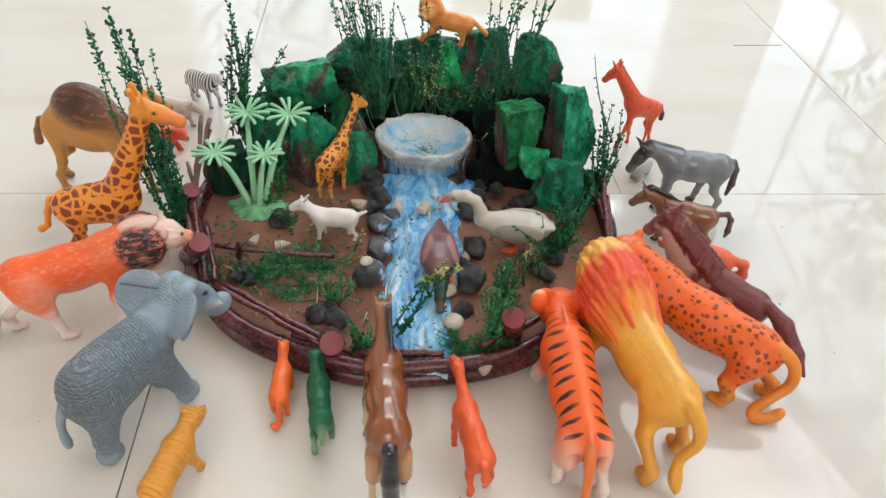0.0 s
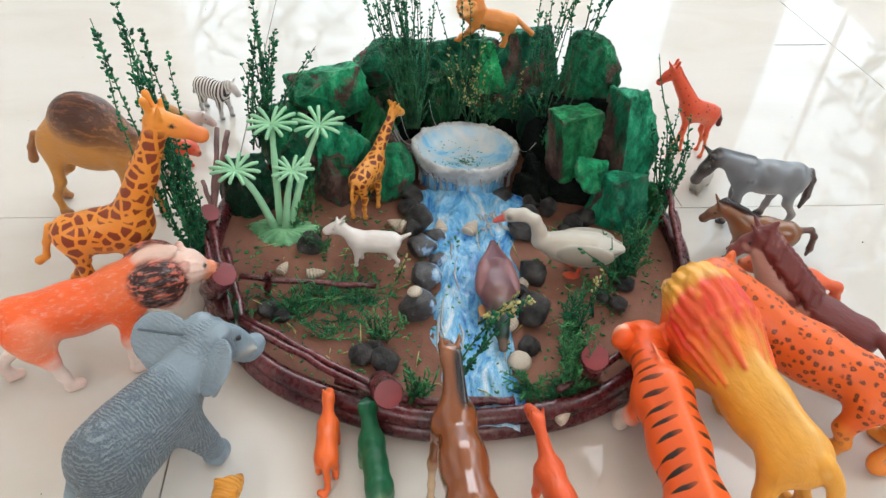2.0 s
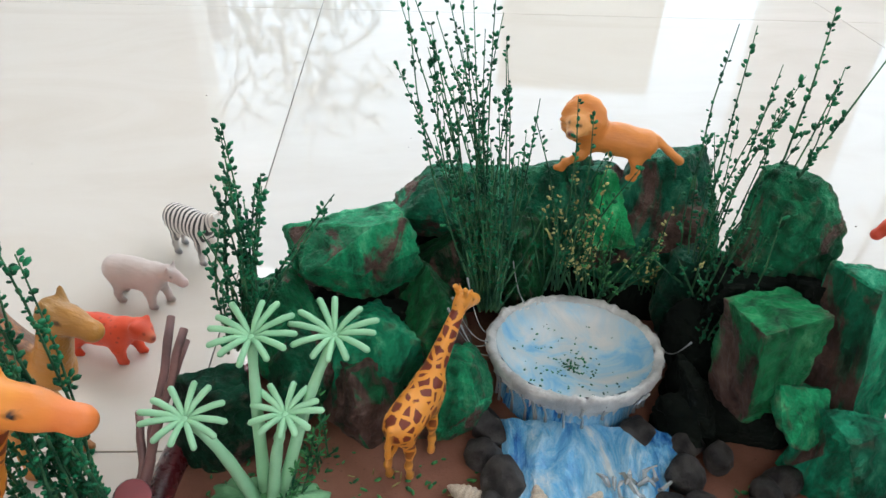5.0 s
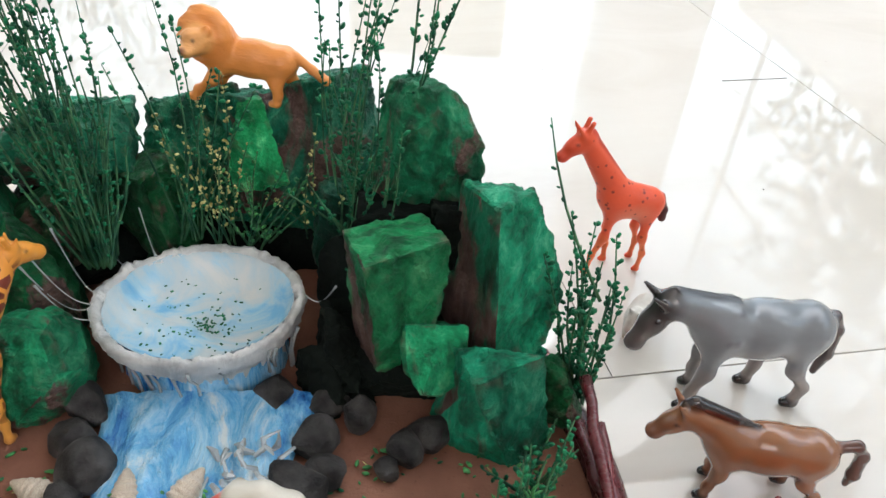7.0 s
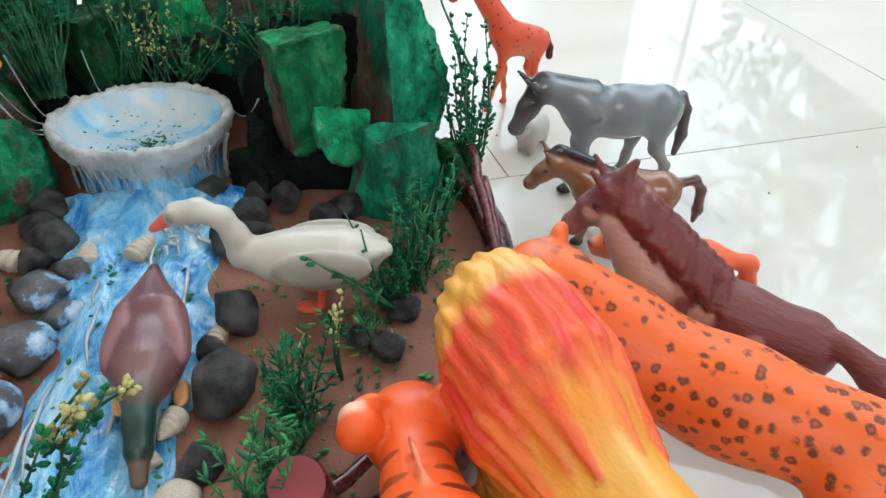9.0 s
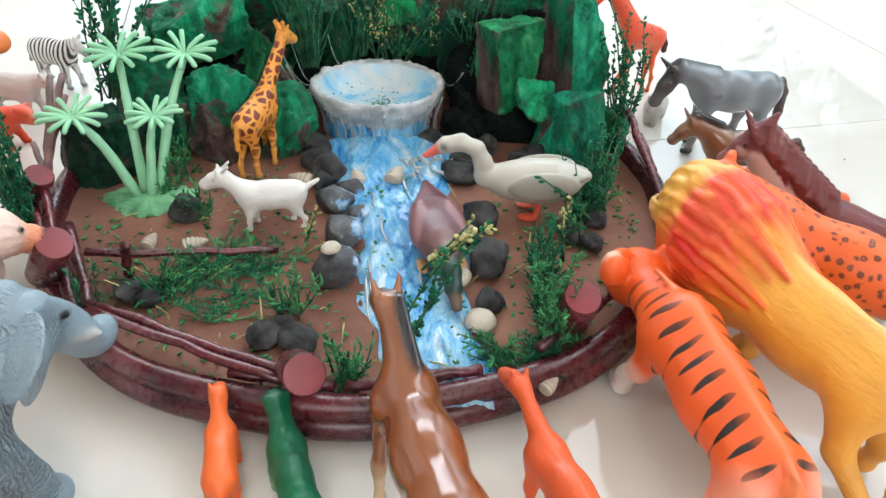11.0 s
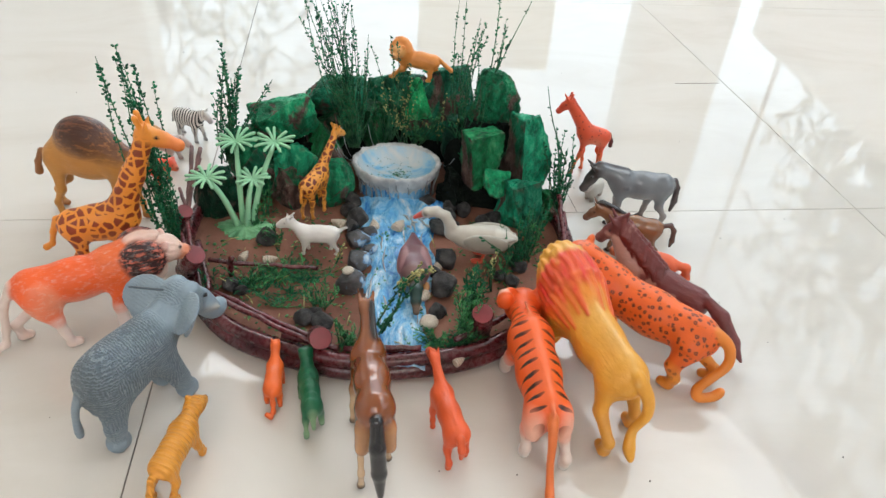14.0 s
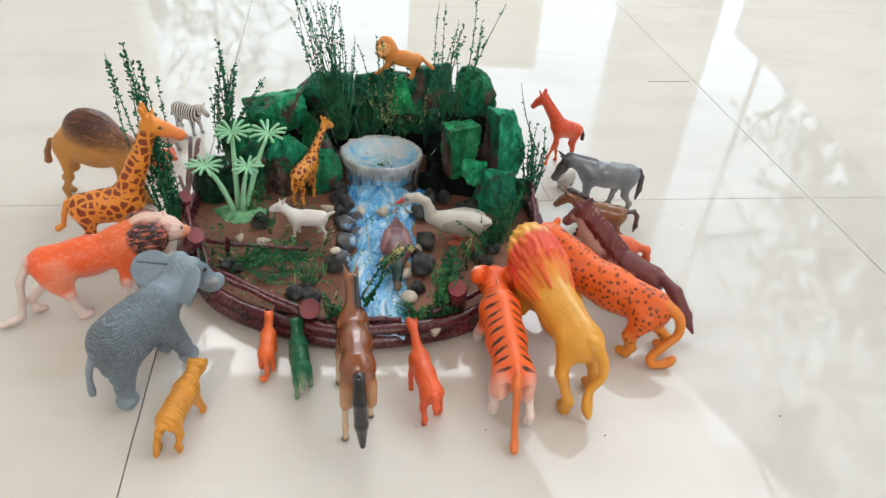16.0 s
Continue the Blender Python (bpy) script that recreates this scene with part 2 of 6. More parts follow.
def splashed_stone():
    """Dark stone with dabs of pale blue and white paint."""
    m, n, l, b = material("splashed_pebble")
    s = noise_node(n, l, 75, 4, 0.6)
    fine = noise_node(n, l, 420, 4, 0.65)
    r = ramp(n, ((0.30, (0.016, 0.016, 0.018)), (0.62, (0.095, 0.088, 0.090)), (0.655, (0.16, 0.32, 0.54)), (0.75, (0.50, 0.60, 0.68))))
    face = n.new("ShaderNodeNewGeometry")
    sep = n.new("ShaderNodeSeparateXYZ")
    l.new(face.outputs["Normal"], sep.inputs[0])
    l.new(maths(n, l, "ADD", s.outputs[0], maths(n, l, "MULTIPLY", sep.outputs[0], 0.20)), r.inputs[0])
    l.new(mix(n, l, 0.3, r.outputs[0], fine.outputs[0], "OVERLAY"), b.inputs["Base Color"])
    b.inputs["Roughness"].default_value = 0.45
    bump(n, l, maths(n, l, "ADD", s.outputs[0], fine.outputs[0]), b, 0.7, 0.0016)
    return m


def soil_material():
    m, n, l, b = material("brown_card")
    big = noise_node(n, l, 18, 4)
    r = ramp(n, ((0.3, (0.145, 0.056, 0.037)), (0.7, (0.285, 0.134, 0.091))))
    l.new(big.outputs[0], r.inputs[0])
    grit = noise_node(n, l, 420, 3, 0.7)
    dark = maths(n, l, "MULTIPLY", maths(n, l, "SUBTRACT", 0.36, grit.outputs[0]), 9.0, True)
    l.new(mix(n, l, dark, r.outputs[0], (0.05, 0.025, 0.02)), b.inputs["Base Color"])
    b.inputs["Roughness"].default_value = 0.75
    bump(n, l, grit.outputs[0], b, 0.5, 0.0012)
    return m


TILE = tile_material()
GROUT = plain("grout", (0.20, 0.18, 0.155), 0.8, 0.2, 80, 0.3)
WALL = plain("white_wall_paint", (0.80, 0.785, 0.755), 0.7, 0.05, 8, 0.15)
CREAM = plain("cream_wall_paint", (0.80, 0.76, 0.62), 0.75, 0.06, 6, 0.15)
BEIGE = plain("beige_wall_paint", (0.74, 0.70, 0.65), 0.75, 0.06, 8, 0.15)
GREYWALL = plain("grey_plaster", (0.42, 0.41, 0.40), 0.8, 0.1, 6, 0.2)
BARS = plain("window_bar_paint", (0.62, 0.63, 0.64), 0.4, 0.08, 30, 0.05)
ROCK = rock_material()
STONE = plain("dark_pebble", (0.018, 0.017, 0.018), 0.55, 0.55, 190, 1.0, 0.0035, second=(0.085, 0.078, 0.076))
STONEPALE = splashed_stone()
# near-black filler: the shade of the rock gaps put in as colour
SHADEBLACK = plain("shade_black_rock", (0.006, 0.009, 0.007), 0.9, 0.5, 60, 0.6, 0.002)
SHADEBLACK.node_tree.nodes["Principled BSDF"].inputs["Specular IOR Level"].default_value = 0.12
SOIL = soil_material()
MAROON = plain("maroon_paint", (0.052, 0.007, 0.011), 0.28, 0.45, 60, 0.6, 0.0020, second=(0.135, 0.020, 0.026), coat=0.25)
MAROONFLAT = plain("maroon_cut_wood", (0.21, 0.030, 0.037), 0.45, 0.2, 60, 0.2)
TWIG = plain("brown_twig_bark", (0.16, 0.075, 0.07), 0.6, 0.35, 120, 0.5)
WATER = water_material("painted_water")
FALL = water_material("painted_fall", (1.2, 1.2, 0.35), 0.05)
BOWLOUT = plain("white_plaster", (0.54, 0.55, 0.55), 0.4, 0.2, 150, 1.0, 0.004, second=(0.74, 0.74, 0.73))
GLUE = plain("dried_clear_glue", (0.70, 0.74, 0.75), 0.15, 0.1, 100, 0.2)
GLUE.node_tree.nodes["Principled BSDF"].inputs["Transmission Weight"].default_value = 0.55
LEAF = plain("green_dyed_leaf", (0.004, 0.095, 0.043), 0.6, 0.5, 300, 0.2, second=(0.016, 0.200, 0.082))
LEAFB = plain("bright_dyed_leaf", (0.006, 0.150, 0.062), 0.5, 0.5, 300, 0.2, second=(0.090, 0.34, 0.105))
LEAFY = plain("yellow_dyed_leaf", (0.36, 0.32, 0.08), 0.5, 0.4, 300, 0.2, second=(0.58, 0.54, 0.22))
STEM = plain("dyed_stem", (0.012, 0.095, 0.052), 0.6, 0.4, 300, 0.2, second=(0.07, 0.18, 0.080))
PALM = plain("mint_plastic", (0.30, 0.62, 0.36), 0.4, 0.1, 40, 0.1, second=(0.40, 0.72, 0.46))
PALMBASE = plain("green_plastic_base", (0.10, 0.36, 0.15), 0.45, 0.35, 160, 0.8, 0.003, second=(0.26, 0.56, 0.30))
SHELL = plain("seashell", (0.48, 0.37, 0.27), 0.35, 0.25, 160, 0.4, second=(0.68, 0.60, 0.50))
VINE = plain("creeper_leaf", (0.13, 0.17, 0.10), 0.6, 0.4, 20, 0.1, second=(0.24, 0.30, 0.18))
for dull in (ROCK, STONE, SOIL, LEAF, LEAFB, STEM):
    dull.node_tree.nodes["Principled BSDF"].inputs["Specular IOR Level"].default_value = 0.25


# ---- shared builders ----
def mesh_object(name, data, mat, parent=None, label="", smooth=True):
    ob = new(name, data)
    if mat is not None:
        data.materials.append(mat)
    if smooth:
        data.shade_smooth()
    if parent is not None:
        ob.parent = parent
    if label:
        ob["label"] = label
    return ob


def part(name, bm, mat, parent=None, label="", smooth=True):
    data = bpy.data.meshes.new(name)
    bm.to_mesh(data)
    bm.free()
    return mesh_object(name, data, mat, parent, label, smooth)


def thing(name, m, label, category, group="", kind=""):
    ob = new(name)
    ob.empty_display_size = 0.02
    ob.matrix_world = m
    return tagged(ob, label, category, group, kind)


def box(bm, size, m=Matrix(), bevel=0.0):
    made = bmesh.ops.create_cube(bm, size=1.0, matrix=m @ Matrix.Diagonal((*size, 1)))["verts"]
    if bevel:
        edges = list({e for v in made for e in v.link_edges})
        bmesh.ops.bevel(bm, geom=edges, offset=bevel, segments=2, affect="EDGES", profile=0.7)
    return bm


def lathe(bm, profile, steps=48, m=Matrix(), wobble=None):
    rings = []
    for r, z in profile:
        ring = []
        for i in range(steps):
            a = 2 * math.pi * i / steps
            rr, zz = wobble(r, z, a) if wobble else (r, z)
            ring.append(bm.verts.new(m @ Vector((rr * math.cos(a), rr * math.sin(a), zz))))
        rings.append(ring)
    for a, b in zip(rings, rings[1:]):
        for i in range(steps):
            j = (i + 1) % steps
            bm.faces.new((a[i], a[j], b[j], b[i]))
    return rings


def tube(bm, points, radii, sides=6, cap=True):
    """A tapered tube along points."""
    rings, up = [], Vector((0.13, 0.31, 0.94))
    pts = [Vector(p) for p in points]
    for i, p in enumerate(pts):
        d = (pts[min(i + 1, len(pts) - 1)] - pts[max(i - 1, 0)]).normalized()
        u = d.cross(up)
        u = (u if u.length > 1e-3 else d.cross(Vector((1, 0, 0)))).normalized()
        v = d.cross(u)
        r = radii[i] if isinstance(radii, (list, tuple)) else radii
        rings.append([bm.verts.new(p + r * (math.cos(2 * math.pi * k / sides) * u + math.sin(2 * math.pi * k / sides) * v)) for k in range(sides)])
    for a, b in zip(rings, rings[1:]):
        for k in range(sides):
            bm.faces.new((a[k], a[(k + 1) % sides], b[(k + 1) % sides], b[k]))
    if cap:
        bm.faces.new(rings[0][::-1])
        bm.faces.new(rings[-1])


# ---- figurines: blended solids turned into one moulded mesh each ----
class Clay:
    """Rounded cones and ellipsoids, each with its own paint, melted into one skin."""

    def __init__(self):
        self.solids = []

    def cone(self, a, b, ra, rb, paint, k=0.004, wide=1.0, ink=0.0):
        self.solids.append((np.array(a, float), np.array(b, float), ra, rb, np.array((*paint, ink)), k, wide, None))

    def chain(self, points, radii, paint, k=0.004, wide=1.0, ink=0.0):
        for a, b, ra, rb in zip(points, points[1:], radii, radii[1:]):
            self.cone(a, b, ra, rb, paint, k, wide, ink)

    def curve(self, points, radii, paint, k=0.003, steps=4):
        """A chain bent smoothly through the points."""
        p = [np.array(q, float) for q in points]
        p = [2 * p[0] - p[1]] + p + [2 * p[-1] - p[-2]]
        out, rad = [], []
        for i in range(1, len(p) - 2):
            for j in range(steps):
                t = j / steps
                out.append(0.5 * (2 * p[i] + (p[i + 1] - p[i - 1]) * t + (2 * p[i - 1] - 5 * p[i] + 4 * p[i + 1] - p[i + 2]) * t * t + (3 * p[i] - p[i - 1] - 3 * p[i + 1] + p[i + 2]) * t ** 3))
                rad.append(radii[i - 1] * (1 - t) + radii[i] * t)
        self.chain(out + [p[-2]], rad + [radii[-1]], paint, k)

    def ball(self, c, r, paint, k=0.004, turn=(0, 0, 0), ink=0.0):
        m = np.array(Euler([radians(t) for t in turn]).to_matrix())
        self.solids.append((np.array(c, float), None, np.array(r, float), m, np.array((*paint, ink)), k, 1.0, None))

    def field(self, p, painted=False):
        d = np.full(len(p), 1.0)
        col = np.zeros((len(p), 4))
        for a, b, ra, rb, paint, k, wide, _ in self.solids:
            if b is None:
                q = (p - a) @ rb
                n0 = np.linalg.norm(q / ra, axis=1)
                n1 = np.linalg.norm(q / ra ** 2, axis=1)
                e = n0 * (n0 - 1.0) / np.maximum(n1, 1e-9)
            else:
                s = np.array((1.0, 1.0 / wide, 1.0))
                ab = (b - a) * s
                q = (p - a) * s
                t = np.clip(q @ ab / max(ab @ ab, 1e-12), 0, 1)
                e = (np.linalg.norm(q - t[:, None] * ab, axis=1) - (ra + (rb - ra) * t)) * min(1.0, wide)
            h = np.clip(0.5 + 0.5 * (d - e) / k, 0, 1)
            d = d + (e - d) * h - k * h * (1 - h)
            if painted:
                w = np.clip(0.5 + (h - 0.5) * 1.5, 0, 1)[:, None]
                col = col * (1 - w) + paint * w
        return (d, col) if painted else d

    def bounds(self):
        lo, hi = np.full(3, 9.0), np.full(3, -9.0)
        for a, b, ra, rb, *_ in self.solids:
            wide = _[2]
            if b is None:
                lo, hi = np.minimum(lo, a - ra.max()), np.maximum(hi, a + ra.max())
            else:
                r = max(ra, rb) * np.array((1, max(wide, 1), 1))
                lo, hi = np.minimum(lo, np.minimum(a, b) - r), np.maximum(hi, np.maximum(a, b) + r)
        return lo - 0.003, hi + 0.003

    def mesh(self, name, cells=80, rough=None):
        lo, hi = self.bounds()
        h = (hi - lo).max() / cells
        axes = [np.arange(lo[i], hi[i] + h, h) for i in range(3)]
        grid = np.stack(np.meshgrid(*axes, indexing="ij"), -1)
        d = self.field(grid.reshape(-1, 3)).reshape(grid.shape[:3])
        inside = d < 0
        n = np.array(d.shape) - 1
        count = sum(inside[i:n[0] + i, j:n[1] + j, k:n[2] + k].astype(int) for i in (0, 1) for j in (0, 1) for k in (0, 1))
        active = (count > 0) & (count < 8)
        idx = np.argwhere(active)
        ids = np.full(active.shape, -1)
        ids[active] = np.arange(len(idx))
        offs = np.array([(i, j, k) for i in (0, 1) for j in (0, 1) for k in (0, 1)])
        vals = np.stack([d[tuple((idx + o).T)] for o in offs], 1)
        total, hits = np.zeros((len(idx), 3)), np.zeros(len(idx))
        for i in range(8):
            for j in range(i + 1, 8):
                if np.abs(offs[i] - offs[j]).sum() == 1:
                    cross = (vals[:, i] < 0) != (vals[:, j] < 0)
                    f = np.where(cross, vals[:, i] / np.where(cross, vals[:, i] - vals[:, j], 1), 0)
                    total += np.where(cross[:, None], offs[i] + f[:, None] * (offs[j] - offs[i]), 0)
                    hits += cross
        verts = lo + h * (idx + total / hits[:, None])
        for _ in range(2):
            e = h * 0.3
            dv = self.field(verts)
            g = np.stack([self.field(verts + e * np.eye(3)[i]) - dv for i in range(3)], 1) / e
            verts = verts - np.clip(dv, -h, h)[:, None] * g / np.maximum((g * g).sum(1), 0.2)[:, None]
        if rough is not None:
            verts = rough(verts, g / np.maximum(np.linalg.norm(g, axis=1), 1e-6)[:, None])
        quads = []
        for ax in range(3):
            u, v = (ax + 1) % 3, (ax + 2) % 3
            sl0, sl1 = [slice(None)] * 3, [slice(None)] * 3
            sl0[ax], sl1[ax] = slice(0, -1), slice(1, None)
            a, b = inside[tuple(sl0)], inside[tuple(sl1)]
            at = np.argwhere(a != b)
            at = at[(at[:, u] > 0) & (at[:, v] > 0) & (at[:, u] < n[u]) & (at[:, v] < n[v])]
            eu, ev = np.eye(3, dtype=int)[u], np.eye(3, dtype=int)[v]
            q = np.stack([ids[tuple((at - o).T)] for o in (eu + ev, ev, 0 * eu, eu)], 1)
            flip = ~a[tuple(at.T)]
            q[flip] = q[flip][:, ::-1]
            quads.append(q)
        quads = np.concatenate(quads)
        data = bpy.data.meshes.new(name)
        data.from_pydata(verts.tolist(), [], quads.tolist())
        col = self.field(verts, True)[1]
        layer = data.attributes.new("paint", "FLOAT_COLOR", "POINT")
        layer.data.foreach_set("color", col.ravel())
        return data


def figurine(name, clay, mat, place, heading, label, category, cells=80, scale=1.0, rough=None, tilt=0.0, lean=0.0):
    data = clay.mesh(name, cells, rough)
    ob = mesh_object(name, data, mat)
    low = min(v.co.z for v in data.vertices)
    ob.matrix_world = pose(*place, 0, 0, heading) @ pose(0, 0, 0, lean, tilt, 0) @ Matrix.Scale(scale, 4) @ Matrix.Translation((0, 0, -low))
    return tagged(ob, label, category, "toy animals round the diorama")


def legs(c, spots, top, r_top, r_low, r_foot, paint, low_paint=None, hoof=None, foot_len=0.0, bend=0.0, k=0.004, ink=0.0, width=1.0):
    """Four legs. spots: (x at hip, x at foot, y); top: height where the leg leaves the body."""
    low_paint = low_paint or paint
    for hip, foot, y, rear in spots:
        knee = ((hip + foot) / 2 + (-bend if rear else bend * 0.6), y, top * 0.48)
        c.cone((hip, y * 0.85, top), knee, r_top * (1.15 if rear else 1.0), r_low * 1.15, paint, k, width, ink)
        c.cone(knee, (foot, y, r_foot * 0.9), r_low * 1.05, r_low * 0.9, low_paint, k * 0.5, 1.0, ink * 0.5)
        c.cone((foot, y, r_foot * 0.8), (foot + foot_len, y, r_foot * 0.7), r_foot, r_foot * 0.85, hoof or low_paint, k * 0.4)


# ---- the room ----
TURN = 6.5
PITCH = 0.82


def slab(name, lo, hi, mat, label, category, bevel=0.0):
    bm = bmesh.new()
    box(bm, [b - a for a, b in zip(lo, hi)], Matrix.Translation([(a + b) / 2 for a, b in zip(lo, hi)]), bevel)
    return tagged(part(name, bm, mat, smooth=False), label, category, kind="structure")


floor = slab("floor", (-2.2, -2.6, -0.06), (1.5, 2.5, -0.0015), GROUT, "glossy cream floor of large polished tiles with thin dark joints", "floor")
tile_mesh = bpy.data.meshes.new("tile")
bm = bmesh.new()
box(bm, (PITCH - 0.0011, PITCH - 0.0011, 0.0014), Matrix.Translation((0, 0, -0.0007)), 0.0005)
bm.to_mesh(tile_mesh)
bm.free()
tile_mesh.materials.append(TILE)
for i in range(-3, 4):
    for j in range(-4, 4):
        t = new("tile", tile_mesh)
        at = pose(-0.240, 0.063, 0, 0, 0, TURN) @ Vector(((i + 0.5) * PITCH, (j + 0.5) * PITCH, 0))
        if -2.4 < at.x < 1.8 and -2.8 < at.y < 2.6:
            t.matrix_world = pose(at.x, at.y, 0, 0, 0, TURN)
            t.parent = floor
        else:
            bpy.data.objects.remove(t)

bm = bmesh.new()
tube(bm, [(0.440, 0.533, 0.0003), (0.480, 0.539, 0.0003), (0.520, 0.546, 0.0003)], 0.0005, 4)
tube(bm, [(0.204, 0.114, 0.0003), (0.196, 0.170, 0.0003), (0.189, 0.230, 0.0003)], 0.0004, 4)
part("hairline", bm, GROUT, floor, "thin dark hairline on a tile", smooth=False)
rnd = random.Random(9)
bm = bmesh.new()
for i in range(70):
    x, y, q = rnd.uniform(-0.6, 0.6), rnd.uniform(-0.45, 0.6), rnd.uniform(0.0003, 0.0009)
    bmesh.ops.create_icosphere(bm, subdivisions=1, radius=q, matrix=Matrix.Translation((x, y, q * 0.6)))
tagged(part("dirt_specks", bm, GROUT), "tiny dark specks of dirt on the tiles", "dirt", kind="stuff")
slab("ground", (-40, -40, -0.2), (40, 40, -0.07), CREAM, "pale sunlit paving outside the room", "ground")
slab("wall_front_left", (-2.2, 2.40, -0.06), (-1.18, 2.56, 2.7), WALL, "white painted wall beside the wide front opening", "wall")
slab("wall_pillar", (0.92, 2.40, -0.06), (1.335, 2.56, 2.7), WALL, "white painted corner pillar between the openings", "wall")
slab("wall_front_lintel", (-1.18, 2.40, 2.35), (0.92, 2.56, 2.7), WALL, "white wall over the front opening", "wall")
slab("wall_left", (-2.36, -2.6, -0.06), (-2.2, 2.56, 2.7), WALL, "plain white painted side wall", "wall")
slab("wall_right_sill", (1.42, -2.6, -0.06), (1.58, 2.40, 0.52), WALL, "white wall under the barred side window", "wall")
slab("wall_right_top", (1.42, -2.6, 2.3), (1.58, 2.40, 2.7), WALL, "white wall over the barred side window", "wall")
slab("wall_right_rear", (1.42, -2.6, 0.52), (1.58, -1.0, 2.3), WALL, "white wall behind the side window", "wall")
slab("wall_rear_left", (-2.2, -2.6, -0.06), (-1.4, -2.44, 2.7), BEIGE, "plain beige painted rear wall", "wall")
slab("wall_rear_right", (0.8, -2.6, -0.06), (1.42, -2.44, 2.7), BEIGE, "plain beige painted rear wall", "wall")
# the rear opening is added out of view to hold the fill lamp
slab("wall_rear_sill", (-1.4, -2.6, -0.06), (0.8, -2.44, 1.0), BEIGE, "unseen beige wall under the added rear opening", "wall")
slab("wall_rear_top", (-1.4, -2.6, 2.3), (0.8, -2.44, 2.7), BEIGE, "unseen beige wall over the added rear opening", "wall")
slab("ceiling", (-2.36, -2.6, 2.7), (1.58, 2.56, 2.85), BEIGE, "plain beige ceiling", "ceiling")
slab("parapet_cream", (-0.02, 2.62, -0.06), (0.60, 2.74, 0.83), CREAM, "low cream parapet outside the front opening", "parapet", 0.01)
slab("parapet_grey", (-1.40, 2.62, -0.06), (-1.16, 2.74, 0.72), GREYWALL, "low grey parapet outside the front opening", "parapet", 0.01)

# pale sky and distance outside
m, n, l, b = material("hazy_sky")
l.clear()
em = node(n, "Emission", Color=(0.76, 0.90, 1.0, 1), Strength=1.52)
l.new(em.outputs[0], n["Material Output"].inputs[0])
HAZE = m
for name, lo, hi in (("backdrop_front", (-9, 7.0, -0.06), (9, 7.05, 9)), ("backdrop_side", (7.0, -9, -0.06), (7.05, 7, 9))):
    slab(name, lo, hi, HAZE, "white hazy sky beyond the openings", "sky")

# the side window's bars
window = thing("window_1", pose(1.5, 0.7, 0.52), "grey painted window grille in the side opening", "window", kind="structure")
for z in (0.30, 0.64, 0.98, 1.32, 1.66):
    bm = bmesh.new()
    box(bm, (0.014, 3.4, 0.014), Matrix.Translation((0, 0, z)), 0.004)
    part("rail", bm, BARS, window, smooth=False)
for y in (-1.3, -0.55, 0.2, 0.95, 1.6):
    bm = bmesh.new()
    box(bm, (0.02, 0.02, 1.78), Matrix.Translation((0.03, y, 0.89)), 0.004)
    part("mullion", bm, BARS, window, smooth=False)


def creeper(name, base, spread, count, size, seed, label):
    """A climbing plant: wandering stems with folded leaves along them."""
    rnd = random.Random(seed)
    root = thing(name, pose(*base), label, "creeper")
    stems, leaves = bmesh.new(), bmesh.new()
    for s in range(count):
        p = Vector([rnd.uniform(-a, a) for a in spread])
        p.z = abs(p.z)
        d = Vector((rnd.uniform(-0.3, 0.3), rnd.uniform(-1, 1), rnd.uniform(-0.2, 1))).normalized()
        pts = [p.copy()]
        for i in range(7):
            d = (d + Vector([rnd.uniform(-0.5, 0.5) for _ in range(3)])).normalized()
            p = p + d * size * 1.1
            pts.append(p.copy())
            for side in (-1, 1):
                axis = (d.cross(Vector((1, 0.2, 0))) * side + d * 0.6 + Vector([rnd.uniform(-0.4, 0.4) for _ in range(3)])).normalized()
                across = axis.cross(Vector((1, rnd.uniform(-0.5, 0.5), rnd.uniform(-0.5, 0.5)))).normalized()
                ln, wd = size * rnd.uniform(0.8, 1.4), size * rnd.uniform(0.28, 0.45)
                fold = axis.cross(across) * wd * 0.35
                q = [p, p + axis * ln * 0.3 + across * wd * 0.8 + fold, p + axis * ln * 0.65 + across * wd * 0.7 + fold, p + axis * ln, p + axis * ln * 0.65 - across * wd * 0.7 + fold, p + axis * ln * 0.3 - across * wd * 0.8 + fold]
                v = [leaves.verts.new(x) for x in q]
                leaves.faces.new((v[0], v[1], v[2], v[3]))
                leaves.faces.new((v[0], v[3], v[4], v[5]))
        tube(stems, pts, 0.004, 5)
    if name == "shrub":
        for i in range(7):
            x = -0.3 + 0.1 * i
            tube(stems, [(x * 0.5, 0, -base[2] - 0.07), (x * 0.8, 0.02, -0.1), (x, 0.0, 0.3)], [0.012, 0.009, 0.005], 6)
    tagged(part("stem", stems, VINE, root), kind="stuff")
    tagged(part("leaves", leaves, VINE, root), kind="stuff")
    return root


HANGING = "leafy climbing plant hanging outside the barred window"
creeper("creeper", (1.80, 0.85, 0.50), (0.18, 1.05, 0.75), 260, 0.044, 3, HANGING)
creeper("creeper", (1.78, 1.2, 0.60), (0.15, 1.2, 1.2), 70, 0.044, 6, HANGING)
creeper("creeper", (1.72, 2.05, 0.55), (0.08, 0.3, 0.5), 6, 0.055, 4, HANGING)
creeper("shrub", (-1.0, 3.2, 0.45), (0.42, 0.25, 0.85), 200, 0.026, 5, "small-leaved shrub outside the front opening")

# ---- the diorama ----
CX, CY, RAD = -0.030, 0.02, 0.211
SQUASH = 0.95
SOILZ = 0.0165
